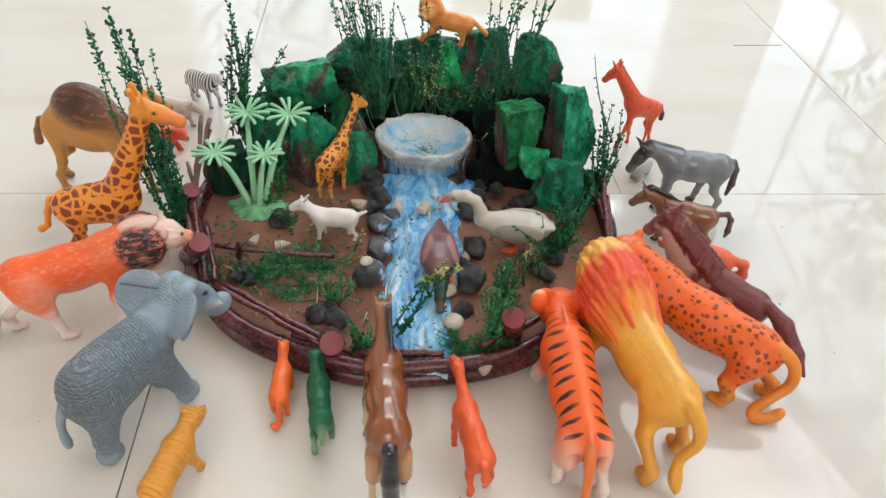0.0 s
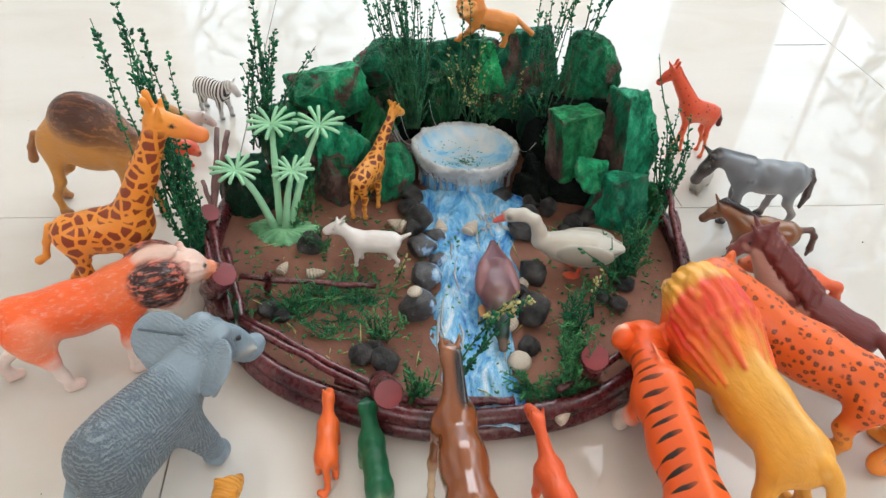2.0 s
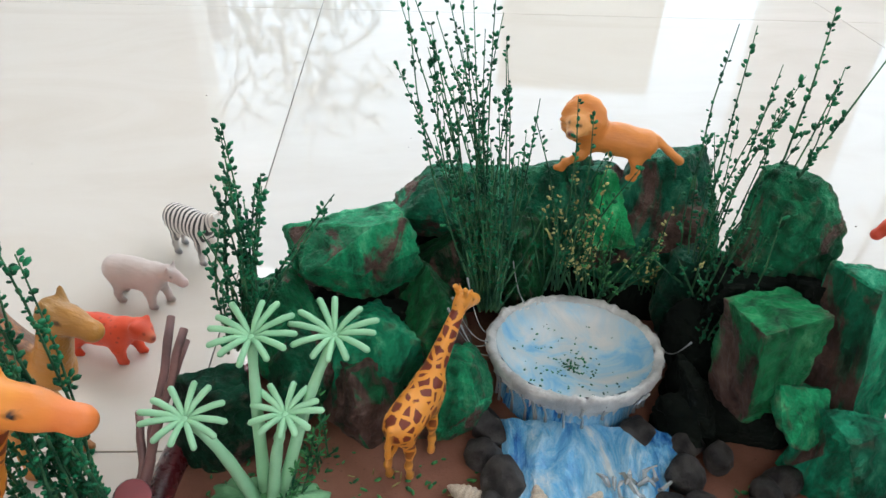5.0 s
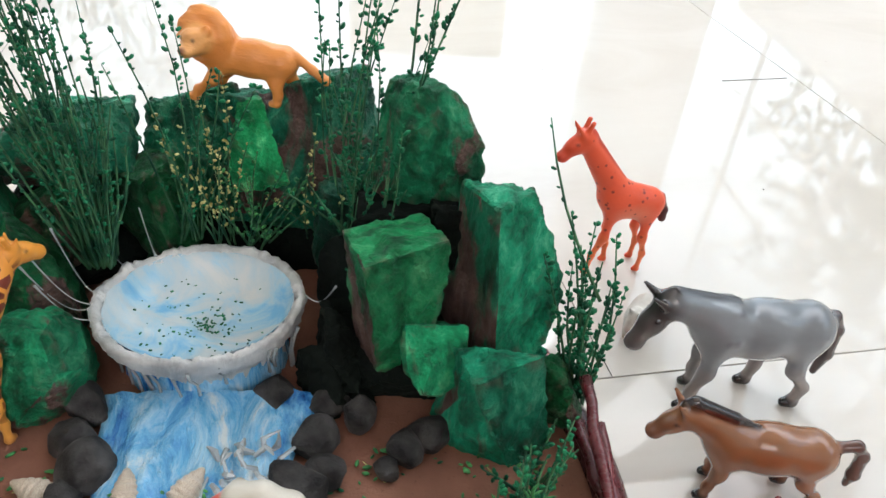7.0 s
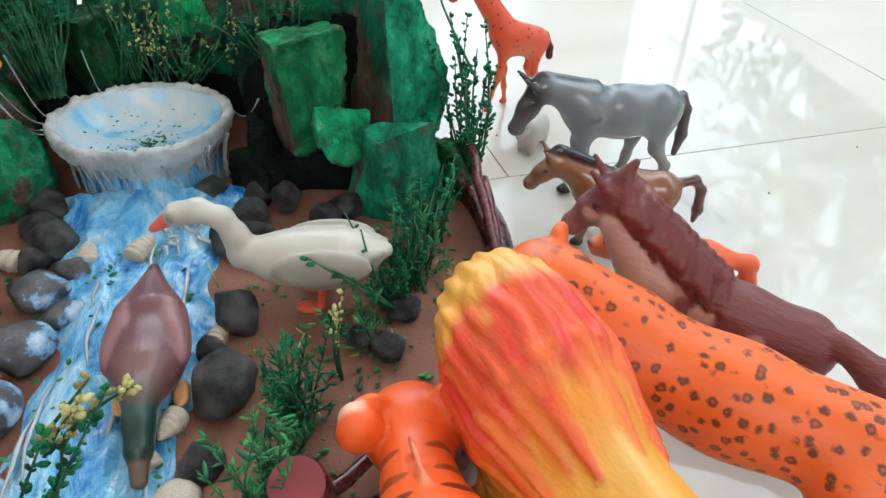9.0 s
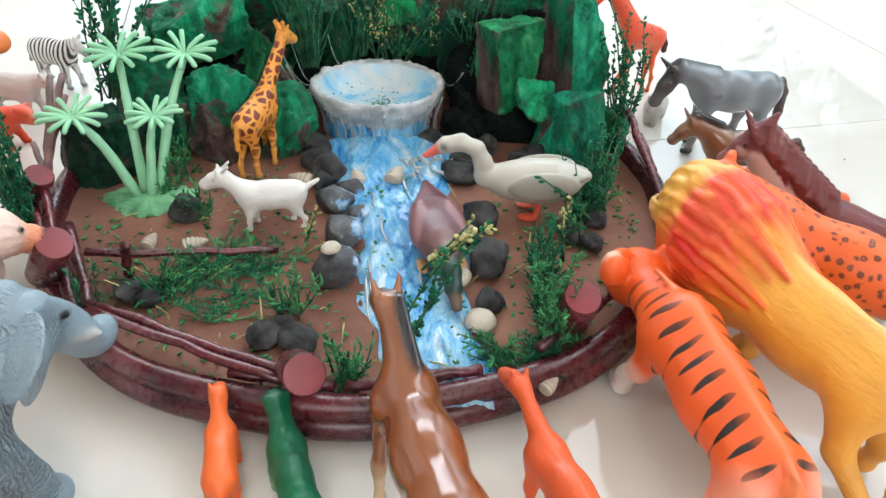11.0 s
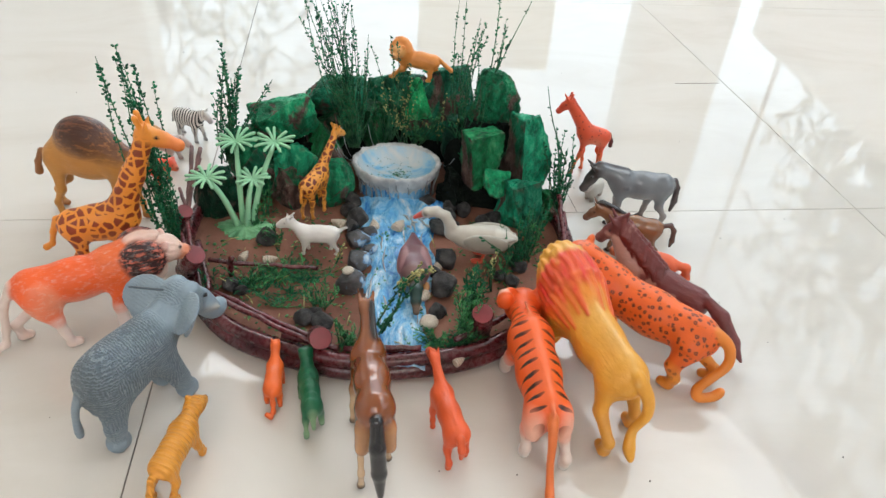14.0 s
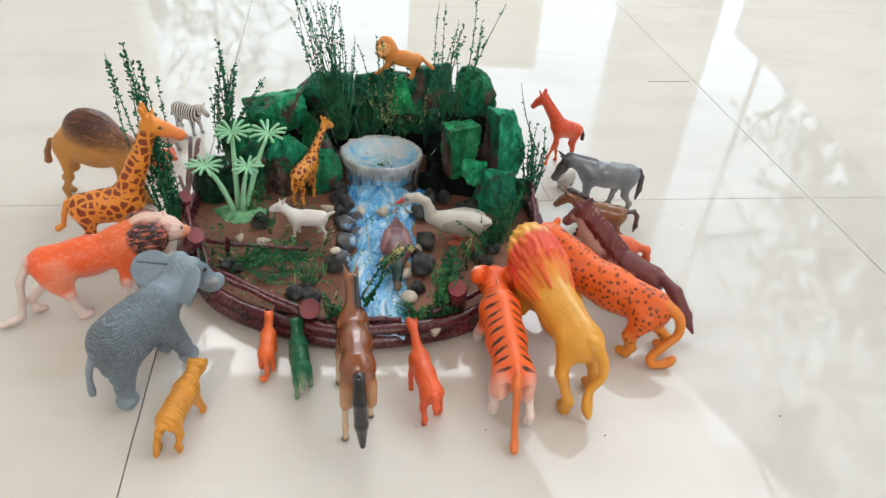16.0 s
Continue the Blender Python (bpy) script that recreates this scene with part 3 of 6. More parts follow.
tray = thing("diorama_tray", pose(CX, CY, 0) @ Matrix.Diagonal((1, SQUASH, 1, 1)), "round brown diorama board with a thick maroon painted rim", "diorama board")


def wavy(r, z, a):
    return r + 0.0012 * math.sin(5 * a) + 0.0008 * math.sin(11 * a + 1), z + 0.0006 * math.sin(9 * a)


bm = bmesh.new()
lathe(bm, ((RAD - 0.03, 0.001), (RAD - 0.008, 0.0), (RAD, 0.004), (RAD + 0.002, 0.009), (RAD - 0.001, 0.014), (RAD - 0.004, 0.0155), (RAD - 0.001, 0.0175), (RAD - 0.001, 0.023), (RAD - 0.005, 0.027), (RAD - 0.011, 0.0265), (RAD - 0.014, 0.021), (RAD - 0.0145, 0.012)), 128, wobble=wavy)
part("rim", bm, MAROON, tray, "maroon painted rolled rim")
bm = bmesh.new()
bmesh.ops.create_circle(bm, cap_ends=True, radius=RAD - 0.0135, segments=96)
bmesh.ops.triangulate(bm, faces=bm.faces[:])
bmesh.ops.subdivide_edges(bm, edges=bm.edges[:], cuts=3, use_grid_fill=True)
for v in bm.verts:
    v.co.z = SOILZ + 0.0012 * noise.noise(v.co * 40)
part("soil", bm, SOIL, tray, "brown gritty painted board")

# the stream
stream = thing("stream", pose(0, 0, 0), "stream of blue and white paint running down from the fall", "stream")
bm = bmesh.new()
rows = []
for i in range(120):
    f = i / 119
    y = 0.085 - f * 0.262
    left = -0.066 + 0.016 * min(1, f * 3.0) + 0.018 * f + 0.004 * math.sin(f * 17) + 0.002 * math.sin(f * 43)
    right = 0.036 - 0.004 * min(1, f * 3) - 0.012 * f + 0.004 * math.sin(f * 14 + 1) + 0.002 * math.sin(f * 37)
    row = []
    for k in range(31):
        u = k / 30
        x = left + (right - left) * u
        edge = min(u, 1 - u) * 2
        z = SOILZ + 0.0005 + 0.0035 * min(1, edge * 3) + 0.0032 * noise.noise(Vector((x * 120, y * 45, 3))) + 0.0017 * noise.noise(Vector((x * 330, y * 120, 7))) + 0.006 * max(0, 1 - f * 5)
        row.append(bm.verts.new((x, y, z)))
    rows.append(row)
for a, b2 in zip(rows, rows[1:]):
    for k in range(30):
        bm.faces.new((a[k], b2[k], b2[k + 1], a[k + 1]))
part("water", bm, WATER, stream)
rnd = random.Random(17)
for i in range(18):
    y = rnd.uniform(-0.12, 0.06)
    x = rnd.uniform(-0.036, 0.022)
    ln = rnd.uniform(0.02, 0.06)
    bend = rnd.uniform(-0.006, 0.006)
    bm = bmesh.new()
    tube(bm, [(x + bend * math.sin(f * 0.6) + rnd.uniform(-0.001, 0.001), y - ln * f / 6, SOILZ + 0.0046 + 0.0006 * math.sin(f * 1.7 + i)) for f in range(7)], [0.0004, 0.0008, rnd.uniform(0.0008, 0.0014), 0.0010, rnd.uniform(0.0006, 0.0012), 0.0007, 0.0003], 5)
    part("glue_strand", bm, GLUE, stream, "glossy strand of dried glue")

# the fall with its bowl
BX, BY = -0.018, 0.119
fall = thing("waterfall", pose(BX, BY, SOILZ - 0.008) @ Matrix.Diagonal((0.96, 0.84, 1, 1)), "waterfall column painted blue and white under a white bowl", "waterfall")


def ragged(r, z, a):
    ca, sa = math.cos(a), math.sin(a)
    k = 1 + 0.03 * noise.noise(Vector((ca * 3, sa * 3, z * 60))) + 0.020 * noise.noise(Vector((ca * 12, sa * 12, z * 220))) + 0.036 * noise.noise(Vector((ca * 34, sa * 34, z * 500)))
    dz = 0.0016 * noise.noise(Vector((ca * 6, sa * 6, 5))) + 0.0014 * noise.noise(Vector((ca * 20, sa * 20, 9))) + 0.0014 * noise.noise(Vector((ca * 45, sa * 45, 3)))
    if z < 0.025:
        dz += 0.010 * noise.noise(Vector((ca * 9, sa * 9, 2))) + 0.005 * noise.noise(Vector((ca * 26, sa * 26, 4)))
    return r * k, z + dz


bm = bmesh.new()
lathe(bm, ((0.0455, -0.004), (0.0435, 0.004), (0.0425, 0.014), (0.0415, 0.022), (0.0415, 0.030)), 110, wobble=lambda r, z, a: (r * (1 + 0.03 * noise.noise(Vector((math.cos(a) * 14, math.sin(a) * 14, z * 20)))), z))
part("column", bm, FALL, fall, "column streaked with blue and white paint")
bm = bmesh.new()
lathe(bm, ((0.0405, 0.0225), (0.0425, 0.0262), (0.0435, 0.0290), (0.0475, 0.0325), (0.051, 0.0365), (0.0525, 0.0410), (0.0535, 0.0450), (0.0525, 0.0475), (0.0500, 0.0475), (0.0475, 0.0450)), 160, wobble=ragged)
part("bowl_rim", bm, BOWLOUT, fall, "rough white plaster rim")
m, n, l, b = material("bowl_water_paint")
s = noise_node(n, l, 34, 6, 0.6, (1, 1, 1), 0.8)
r = ramp(n, ((0.34, (0.20, 0.47, 0.72)), (0.44, (0.38, 0.59, 0.72)), (0.53, (0.52, 0.61, 0.65)), (0.65, (0.62, 0.64, 0.64))))
l.new(s.outputs[0], r.inputs[0])
l.new(r.outputs[0], b.inputs["Base Color"])
b.inputs["Roughness"].default_value = 0.2
bump(n, l, s.outputs[0], b, 0.5, 0.002)
BOWLIN = m
bm = bmesh.new()
lathe(bm, ((0.0478, 0.0455), (0.0455, 0.0405), (0.041, 0.0350), (0.034, 0.0305), (0.024, 0.0280), (0.012, 0.0270), (0.0008, 0.0268)), 96, wobble=lambda r, z, a: (r, z + 0.0016 * noise.noise(Vector((r * math.cos(a) * 70, r * math.sin(a) * 70, 1))) + 0.0008 * noise.noise(Vector((r * math.cos(a) * 220, r * math.sin(a) * 220, 4)))))
part("basin", bm, BOWLIN, fall, "shallow basin washed with pale blue paint")
rnd = random.Random(8)
bm = bmesh.new()
for i in range(150):
    a, q = rnd.uniform(0, 6.283), abs(rnd.gauss(0, 0.024 if i > 40 else 0.007))
    q = min(q, 0.036)
    c = Matrix.Translation((q * math.cos(a), q * math.sin(a), 0.0285 + 0.008 * (q / 0.037) ** 3)) @ pose(0, 0, 0, rnd.uniform(-20, 20), rnd.uniform(-20, 20), rnd.uniform(0, 360))
    s = rnd.uniform(0.0003, 0.0011)
    box(bm, (s * 1.6, s, 0.0004), c)
tagged(part("leaf_litter", bm, LEAF, fall, "dark green flecks"), kind="stuff")
bm = bmesh.new()
for i in range(26):
    a = rnd.uniform(3.3, 6.1) if i < 20 else rnd.uniform(0, 6.283)
    r0 = rnd.uniform(0.047, 0.054)
    ln = rnd.choice((0.006, 0.010, 0.014, 0.022, 0.03)) * rnd.uniform(0.8, 1.2)
    tube(bm, [(r0 * math.cos(a), r0 * math.sin(a), 0.040), (r0 * 0.96 * math.cos(a), r0 * 0.96 * math.sin(a), 0.034), (r0 * 0.90 * math.cos(a + 0.05), r0 * 0.90 * math.sin(a + 0.05), 0.036 - ln * 0.6), (r0 * 0.9 * math.cos(a + 0.06), r0 * 0.9 * math.sin(a + 0.06), 0.034 - ln)], [0.0012, 0.0009, 0.0007, 0.0011], 5)
tagged(part("dried_glue", bm, GLUE, fall, "clear dried glue drips"), kind="stuff")
# threads of glue drawn from the rim to the stones and over the stream
for a, b2, sag in (((-0.050, -0.004, 0.046), (-0.076, -0.004, 0.078), 0.010), ((-0.051, 0.006, 0.045), (-0.068, 0.012, 0.082), 0.012), ((-0.049, -0.014, 0.044), (-0.070, -0.018, 0.068), 0.008), ((-0.042, 0.028, 0.047), (-0.060, 0.045, 0.075), 0.010), ((0.052, 0.006, 0.046), (0.070, 0.004, 0.052), 0.008), ((-0.052, -0.002, 0.043), (-0.078, -0.010, 0.074), 0.012), ((-0.030, 0.040, 0.047), (-0.040, 0.060, 0.072), 0.006)):
    bm = bmesh.new()
    a, b2 = Vector(a), Vector(b2)
    tube(bm, [a + (b2 - a) * (i / 10) - Vector((0, 0, sag * math.sin(i / 10 * math.pi))) for i in range(11)], [0.0009, 0.0006, 0.0004, 0.0003, 0.0003, 0.0003, 0.0003, 0.0003, 0.0004, 0.0005, 0.0008], 6)
    part("glue_thread", bm, GLUE, fall, "thin clear glue thread")


rnd = random.Random(31)
clump = thing("glue_clump", pose(0.014, 0.044, 0.021), "crumpled lump of clear dried glue beside the stream", "glue")
for i in range(16):
    bm = bmesh.new()
    p = Vector((rnd.uniform(-0.016, 0.016), rnd.uniform(-0.012, 0.012), rnd.uniform(0, 0.002)))
    d = Vector((rnd.uniform(-1, 1), rnd.uniform(-1, 1), rnd.uniform(0, 0.7))).normalized() * rnd.uniform(0.008, 0.017)
    q = Vector((rnd.uniform(-1, 1), rnd.uniform(-1, 1), rnd.uniform(0, 1))) * 0.004
    tube(bm, [p, p + d * 0.3 + q, p + d * 0.65 + q * 0.6, p + d], [0.0012, rnd.uniform(0.0008, 0.0020), rnd.uniform(0.0006, 0.0016), 0.0005], 5)
    part("glue_strand", bm, GLUE, clump, smooth=False)


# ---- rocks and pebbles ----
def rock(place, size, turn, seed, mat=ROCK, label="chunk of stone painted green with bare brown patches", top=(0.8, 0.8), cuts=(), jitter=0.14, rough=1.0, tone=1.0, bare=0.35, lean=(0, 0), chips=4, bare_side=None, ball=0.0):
    """A broken stone: an uneven block, wider or narrower at the top, with flat facets split off, painted facet by
    facet, light from above put into its top.
    """
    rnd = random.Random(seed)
    bm = bmesh.new()
    bmesh.ops.create_cube(bm, size=2.0)
    for v in bm.verts:
        f = (v.co.z + 1) / 2
        kx, ky = 1 + (top[0] - 1) * f, 1 + (top[1] - 1) * f
        v.co = Vector((v.co.x * kx + lean[0] * f + rnd.uniform(-jitter, jitter), v.co.y * ky + lean[1] * f + rnd.uniform(-jitter, jitter), v.co.z + rnd.uniform(-jitter, jitter)))
    planes = [(Vector(p[:3]).normalized(), p[3]) for p in cuts]
    for i in range(chips + 2):
        nrm = Vector((rnd.uniform(-1, 1), rnd.uniform(-1, 0.3), rnd.uniform(-0.6, 0.9))).normalized()
        planes.append((nrm, max(abs(nrm.x), abs(nrm.y), abs(nrm.z)) * rnd.uniform(0.88, 1.12)))
    for nrm, far in planes:
        bmesh.ops.bisect_plane(bm, geom=bm.verts[:] + bm.edges[:] + bm.faces[:], plane_co=nrm * far, plane_no=nrm, clear_outer=True)
        corners = [v.co.copy() for v in bm.verts]
        bm.clear()
        bmesh.ops.convex_hull(bm, input=[bm.verts.new(c) for c in corners])
    bmesh.ops.dissolve_limit(bm, angle_limit=radians(10), verts=bm.verts[:], edges=bm.edges[:])
    bm.normal_update()
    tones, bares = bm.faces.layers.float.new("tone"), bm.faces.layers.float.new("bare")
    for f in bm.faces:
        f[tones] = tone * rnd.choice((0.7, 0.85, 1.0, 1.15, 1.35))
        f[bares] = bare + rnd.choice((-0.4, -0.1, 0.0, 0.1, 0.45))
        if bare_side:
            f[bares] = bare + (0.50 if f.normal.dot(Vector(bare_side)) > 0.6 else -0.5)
        # top light in the paint: facets facing up get a brighter tone
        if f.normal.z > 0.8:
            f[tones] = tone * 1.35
    bmesh.ops.bevel(bm, geom=bm.edges[:], offset=0.03, segments=1, affect="EDGES")
    for v in bm.verts:
        v.co = Vector((v.co.x * size[0] / 2, v.co.y * size[1] / 2, v.co.z * size[2] / 2))
    bmesh.ops.triangulate(bm, faces=bm.faces[:])
    for _ in range(4):
        long = [e for e in bm.edges if e.calc_length() > 0.0026]
        if not long:
            break
        bmesh.ops.subdivide_edges(bm, edges=long, cuts=1)
        bmesh.ops.triangulate(bm, faces=[f for f in bm.faces if len(f.verts) > 3])
    for v in bm.verts:
        q = Vector((v.co.x / size[0], v.co.y / size[1], v.co.z / size[2]))
        v.co = v.co.lerp(v.co * (0.5 / max(q.length, 0.01)), ball)
    bm.normal_update()
    off = Vector((seed * 1.7, seed * 0.9, seed * 2.3))
    moves = []
    for v in bm.verts:
        big = noise.noise(v.co * 55 + off)
        mid = abs(noise.noise(v.co * 130 + off)) - 0.25
        chip = max(0.0, noise.noise(v.co * 80 - off) - 0.3)
        fine = noise.noise(v.co * 340 + off)
        moves.append(v.normal * rough * (0.0013 * big + 0.0026 * mid - 0.0095 * chip + 0.0012 * (abs(fine) - 0.2) + 0.0016 * (abs(noise.noise(v.co * 210 - off)) - 0.2)))
    for v, d in zip(bm.verts, moves):
        v.co += d
    bm.normal_update()
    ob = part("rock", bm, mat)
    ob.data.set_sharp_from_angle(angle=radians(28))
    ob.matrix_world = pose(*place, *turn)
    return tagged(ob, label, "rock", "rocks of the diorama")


UNDER = "near-black filler stone for shade under and between the painted rocks"
GAP = "chunk of painted filler stone, toned dark for the shade of the gap"
# right of the bowl
rock((0.0800, 0.098, 0.0755), (0.036, 0.036, 0.066), (-6, -3, 18), 11, top=(1.16, 1.10), cuts=((0.1, -0.8, -0.8, 1.08), (0.8, -0.5, -0.5, 1.05)), tone=1.3, chips=-2, bare=0.30, jitter=0.10, bare_side=(-0.95, -0.3, 0))
rock((0.0955, 0.073, 0.0590), (0.034, 0.034, 0.011), (44, 6, 6), 14, label="flat chunk of stone painted bright green", top=(0.9, 0.9), cuts=((-1, -0.6, 0, 0.85), (0.6, -1, 0, 0.95)), rough=0.8, tone=1.6, bare=-0.2, chips=1)
rock((0.1340, 0.112, 0.080), (0.048, 0.046, 0.086), (-10, 4, 30), 12, top=(0.60, 0.6), cuts=((0.9, -0.2, 0.75, 0.80), (0.35, -1, 0.3, 0.92), (0.7, -0.3, -0.7, 1.0)), tone=1.45, lean=(-0.15, 0.15), chips=-2, bare=0.25, bare_side=(-0.9, -0.45, 0))
rock((0.0950, 0.154, 0.127), (0.043, 0.042, 0.062), (-8, 4, 24), 13, top=(0.72, 0.75), cuts=((-0.8, -0.3, 0.7, 0.90), (0.3, -1, 0.8, 1.0), (0.9, -0.2, 0.6, 0.95)), bare=0.35, chips=2)
rock((0.1230, 0.067, 0.036), (0.046, 0.044, 0.062), (-6, 4, 24), 15, top=(0.78, 0.78), tone=1.55, bare=0.15, chips=2)
rock((0.1590, 0.074, 0.026), (0.034, 0.034, 0.038), (0, 12, 30), 26, top=(0.7, 0.7), tone=0.6)
rock((0.1080, 0.130, 0.070), (0.034, 0.036, 0.070), (-8, 0, 10), 35, SHADEBLACK, UNDER)
# behind the bowl
rock((-0.028, 0.212, 0.078), (0.088, 0.060, 0.084), (-12, -6, 12), 16, top=(0.5, 0.5), cuts=((-0.7, -0.5, 0.8, 0.85), (0, -1, 0.9, 0.95)), bare=0.4)
rock((0.040, 0.212, 0.088), (0.096, 0.062, 0.096), (-14, 4, -10), 17, top=(0.45, 0.45), cuts=((0.8, -0.4, 0.8, 0.80), (-0.6, -0.7, 0.6, 0.9)), bare=0.35, tone=0.9)
rock((0.001, 0.200, 0.098), (0.032, 0.022, 0.050), (-34, 4, 14), 18, top=(0.3, 0.3), bare=-0.5, tone=1.8, chips=0, label="wedge of stone painted bright green")
rock((0.004, 0.220, 0.080), (0.060, 0.040, 0.076), (-6, 0, 5), 42, top=(0.85, 0.7), tone=0.9, bare=0.5)
# two fillers; their low tone puts the shade behind the stems into the paint
rock((0.058, 0.168, 0.050), (0.05, 0.040, 0.080), (0, 0, 14), 32, tone=0.35, bare=0.3, label="chunk of painted filler stone, toned dark for shade behind the stems")
rock((-0.052, 0.182, 0.052), (0.045, 0.036, 0.080), (0, 0, -14), 33, tone=0.5, bare=0.4, label="chunk of painted filler stone, toned dark for shade behind the stems")
# left of the bowl
rock((-0.094, 0.190, 0.100), (0.078, 0.044, 0.044), (-10, 0, 6), 19, top=(0.86, 0.8), cuts=((-1, -0.2, 0.5, 0.9),), tone=1.2, bare=0.4)
rock((-0.150, 0.143, 0.088), (0.078, 0.054, 0.046), (-20, -6, 26), 20, top=(0.82, 0.72), cuts=((-0.6, -0.6, 0.9, 0.95), (0.2, -1, -0.5, 0.9)), tone=1.6, bare=0.2, chips=1)
rock((-0.186, 0.110, 0.056), (0.050, 0.050, 0.068), (-8, 0, 40), 21, top=(0.65, 0.65), bare=0.2)
rock((-0.133, 0.110, 0.050), (0.062, 0.040, 0.048), (-28, -10, 6), 22, top=(0.8, 0.75), tone=1.9, bare=-0.2, chips=1)
rock((-0.086, 0.088, 0.038), (0.050, 0.044, 0.060), (-8, 4, 10), 23, top=(0.50, 0.55), cuts=((-0.9, -0.5, 0.5, 0.85), (0.9, -0.5, 0.4, 0.85), (0, -1, 0.5, 0.85), (0, -0.8, -0.7, 0.98)), tone=1.3, bare=0.35, ball=0.6)
rock((-0.134, 0.084, 0.028), (0.056, 0.040, 0.050), (-8, 8, 30), 24, top=(0.6, 0.7), bare=0.8, tone=0.7)
rock((-0.172, 0.096, 0.046), (0.046, 0.042, 0.056), (-10, 0, 30), 34, tone=0.8, bare=0.2)
rock((-0.100, 0.126, 0.060), (0.040, 0.044, 0.060), (-8, 0, 20), 37, tone=0.7, bare=0.6)
# filler with the gap's shade in its low tone
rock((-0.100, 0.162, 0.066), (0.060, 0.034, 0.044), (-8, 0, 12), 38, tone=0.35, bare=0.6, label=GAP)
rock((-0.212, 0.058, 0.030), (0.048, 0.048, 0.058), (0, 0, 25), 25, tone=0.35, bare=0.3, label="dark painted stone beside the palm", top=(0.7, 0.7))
# the filler stones that carry them, near-black as the shade of the gaps
rock((-0.086, 0.186, 0.046), (0.10, 0.05, 0.070), (0, 0, 0), 27, SHADEBLACK, UNDER)
rock((0.094, 0.152, 0.055), (0.090, 0.046, 0.090), (0, 0, 8), 28, SHADEBLACK, UNDER)
rock((0.084, 0.098, 0.034), (0.056, 0.040, 0.042), (0, 0, 8), 29, SHADEBLACK, UNDER)
rock((0.054, 0.104, 0.026), (0.026, 0.050, 0.050), (0, 0, 12), 39, SHADEBLACK, UNDER)
rock((0.046, 0.090, 0.022), (0.024, 0.034, 0.036), (0, 0, 30), 41, SHADEBLACK, UNDER)
rock((0.060, 0.136, 0.040), (0.046, 0.030, 0.064), (0, 0, 0), 40, SHADEBLACK, UNDER)
rock((0.0, 0.206, 0.040), (0.17, 0.035, 0.075), (0, 0, 4), 30, SHADEBLACK, UNDER)
rock((-0.160, 0.150, 0.046), (0.070, 0.040, 0.060), (0, 0, 24), 43, SHADEBLACK, UNDER)
rock((-0.150, 0.118, 0.034), (0.10, 0.05, 0.055), (0, 0, 4), 31, SHADEBLACK, UNDER)


def pebble(x, y, size, seed, mat=STONE, label="dark rounded pebble on the brown board", z=SOILZ):
    rnd = random.Random(seed)
    bm = bmesh.new()
    bmesh.ops.create_icosphere(bm, subdivisions=3, radius=0.5)
    off = Vector((seed, seed * 3.1, 0.7))
    cuts = [(Vector((rnd.uniform(-1, 1), rnd.uniform(-1, 1), rnd.uniform(-0.2, 1))).normalized(), rnd.uniform(0.30, 0.42)) for _ in range(7)]
    sx, sy, sz = size * rnd.uniform(0.95, 1.2), size * rnd.uniform(0.8, 1.0), size * rnd.uniform(0.6, 0.85)
    for v in bm.verts:
        v.co *= 1 + 0.22 * noise.noise(v.co * 2.4 + off)
        for nrm, far in cuts:
            over = v.co.dot(nrm) - far
            if over > 0:
                v.co -= nrm * over * 0.85
        v.co *= 1 + 0.10 * abs(noise.noise(v.co * 5 + off)) + 0.05 * noise.noise(v.co * 12 + off)
        v.co = Vector((v.co.x * sx, v.co.y * sy, v.co.z * sz))
    ob = part("pebble", bm, mat)
    ob.matrix_world = pose(x, y, z + sz * 0.40, 0, 0, rnd.uniform(0, 360))
    return tagged(ob, label, "pebble", "pebbles of the diorama")


for i, (x, y, s) in enumerate(((-0.057, 0.046, 0.028), (-0.053, 0.004, 0.027), (-0.050, -0.035, 0.029), (-0.055, -0.070, 0.031), (0.038, -0.068, 0.031), (0.040, -0.022, 0.028), (-0.091, -0.120, 0.019), (-0.074, -0.124, 0.021), (0.108, -0.052, 0.017), (0.118, -0.028, 0.018), (0.096, -0.044, 0.014), (-0.168, -0.078, 0.018), (-0.158, -0.084, 0.014), (-0.149, 0.002, 0.025), (0.035, 0.034, 0.028), (0.041, 0.058, 0.024), (0.062, 0.072, 0.022), (0.083, 0.052, 0.020), (0.096, 0.060, 0.022), (0.032, -0.105, 0.018), (0.074, 0.042, 0.014), (-0.040, -0.010, 0.018), (-0.043, 0.022, 0.018), (0.030, -0.045, 0.016), (-0.082, -0.112, 0.014), (0.020, 0.085, 0.022), (-0.068, 0.062, 0.024), (-0.066, 0.080, 0.022), (0.046, 0.082, 0.020), (-0.062, 0.030, 0.018), (0.046, 0.040, 0.020))):
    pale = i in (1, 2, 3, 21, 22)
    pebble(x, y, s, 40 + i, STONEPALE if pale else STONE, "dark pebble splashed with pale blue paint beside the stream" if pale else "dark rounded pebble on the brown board")


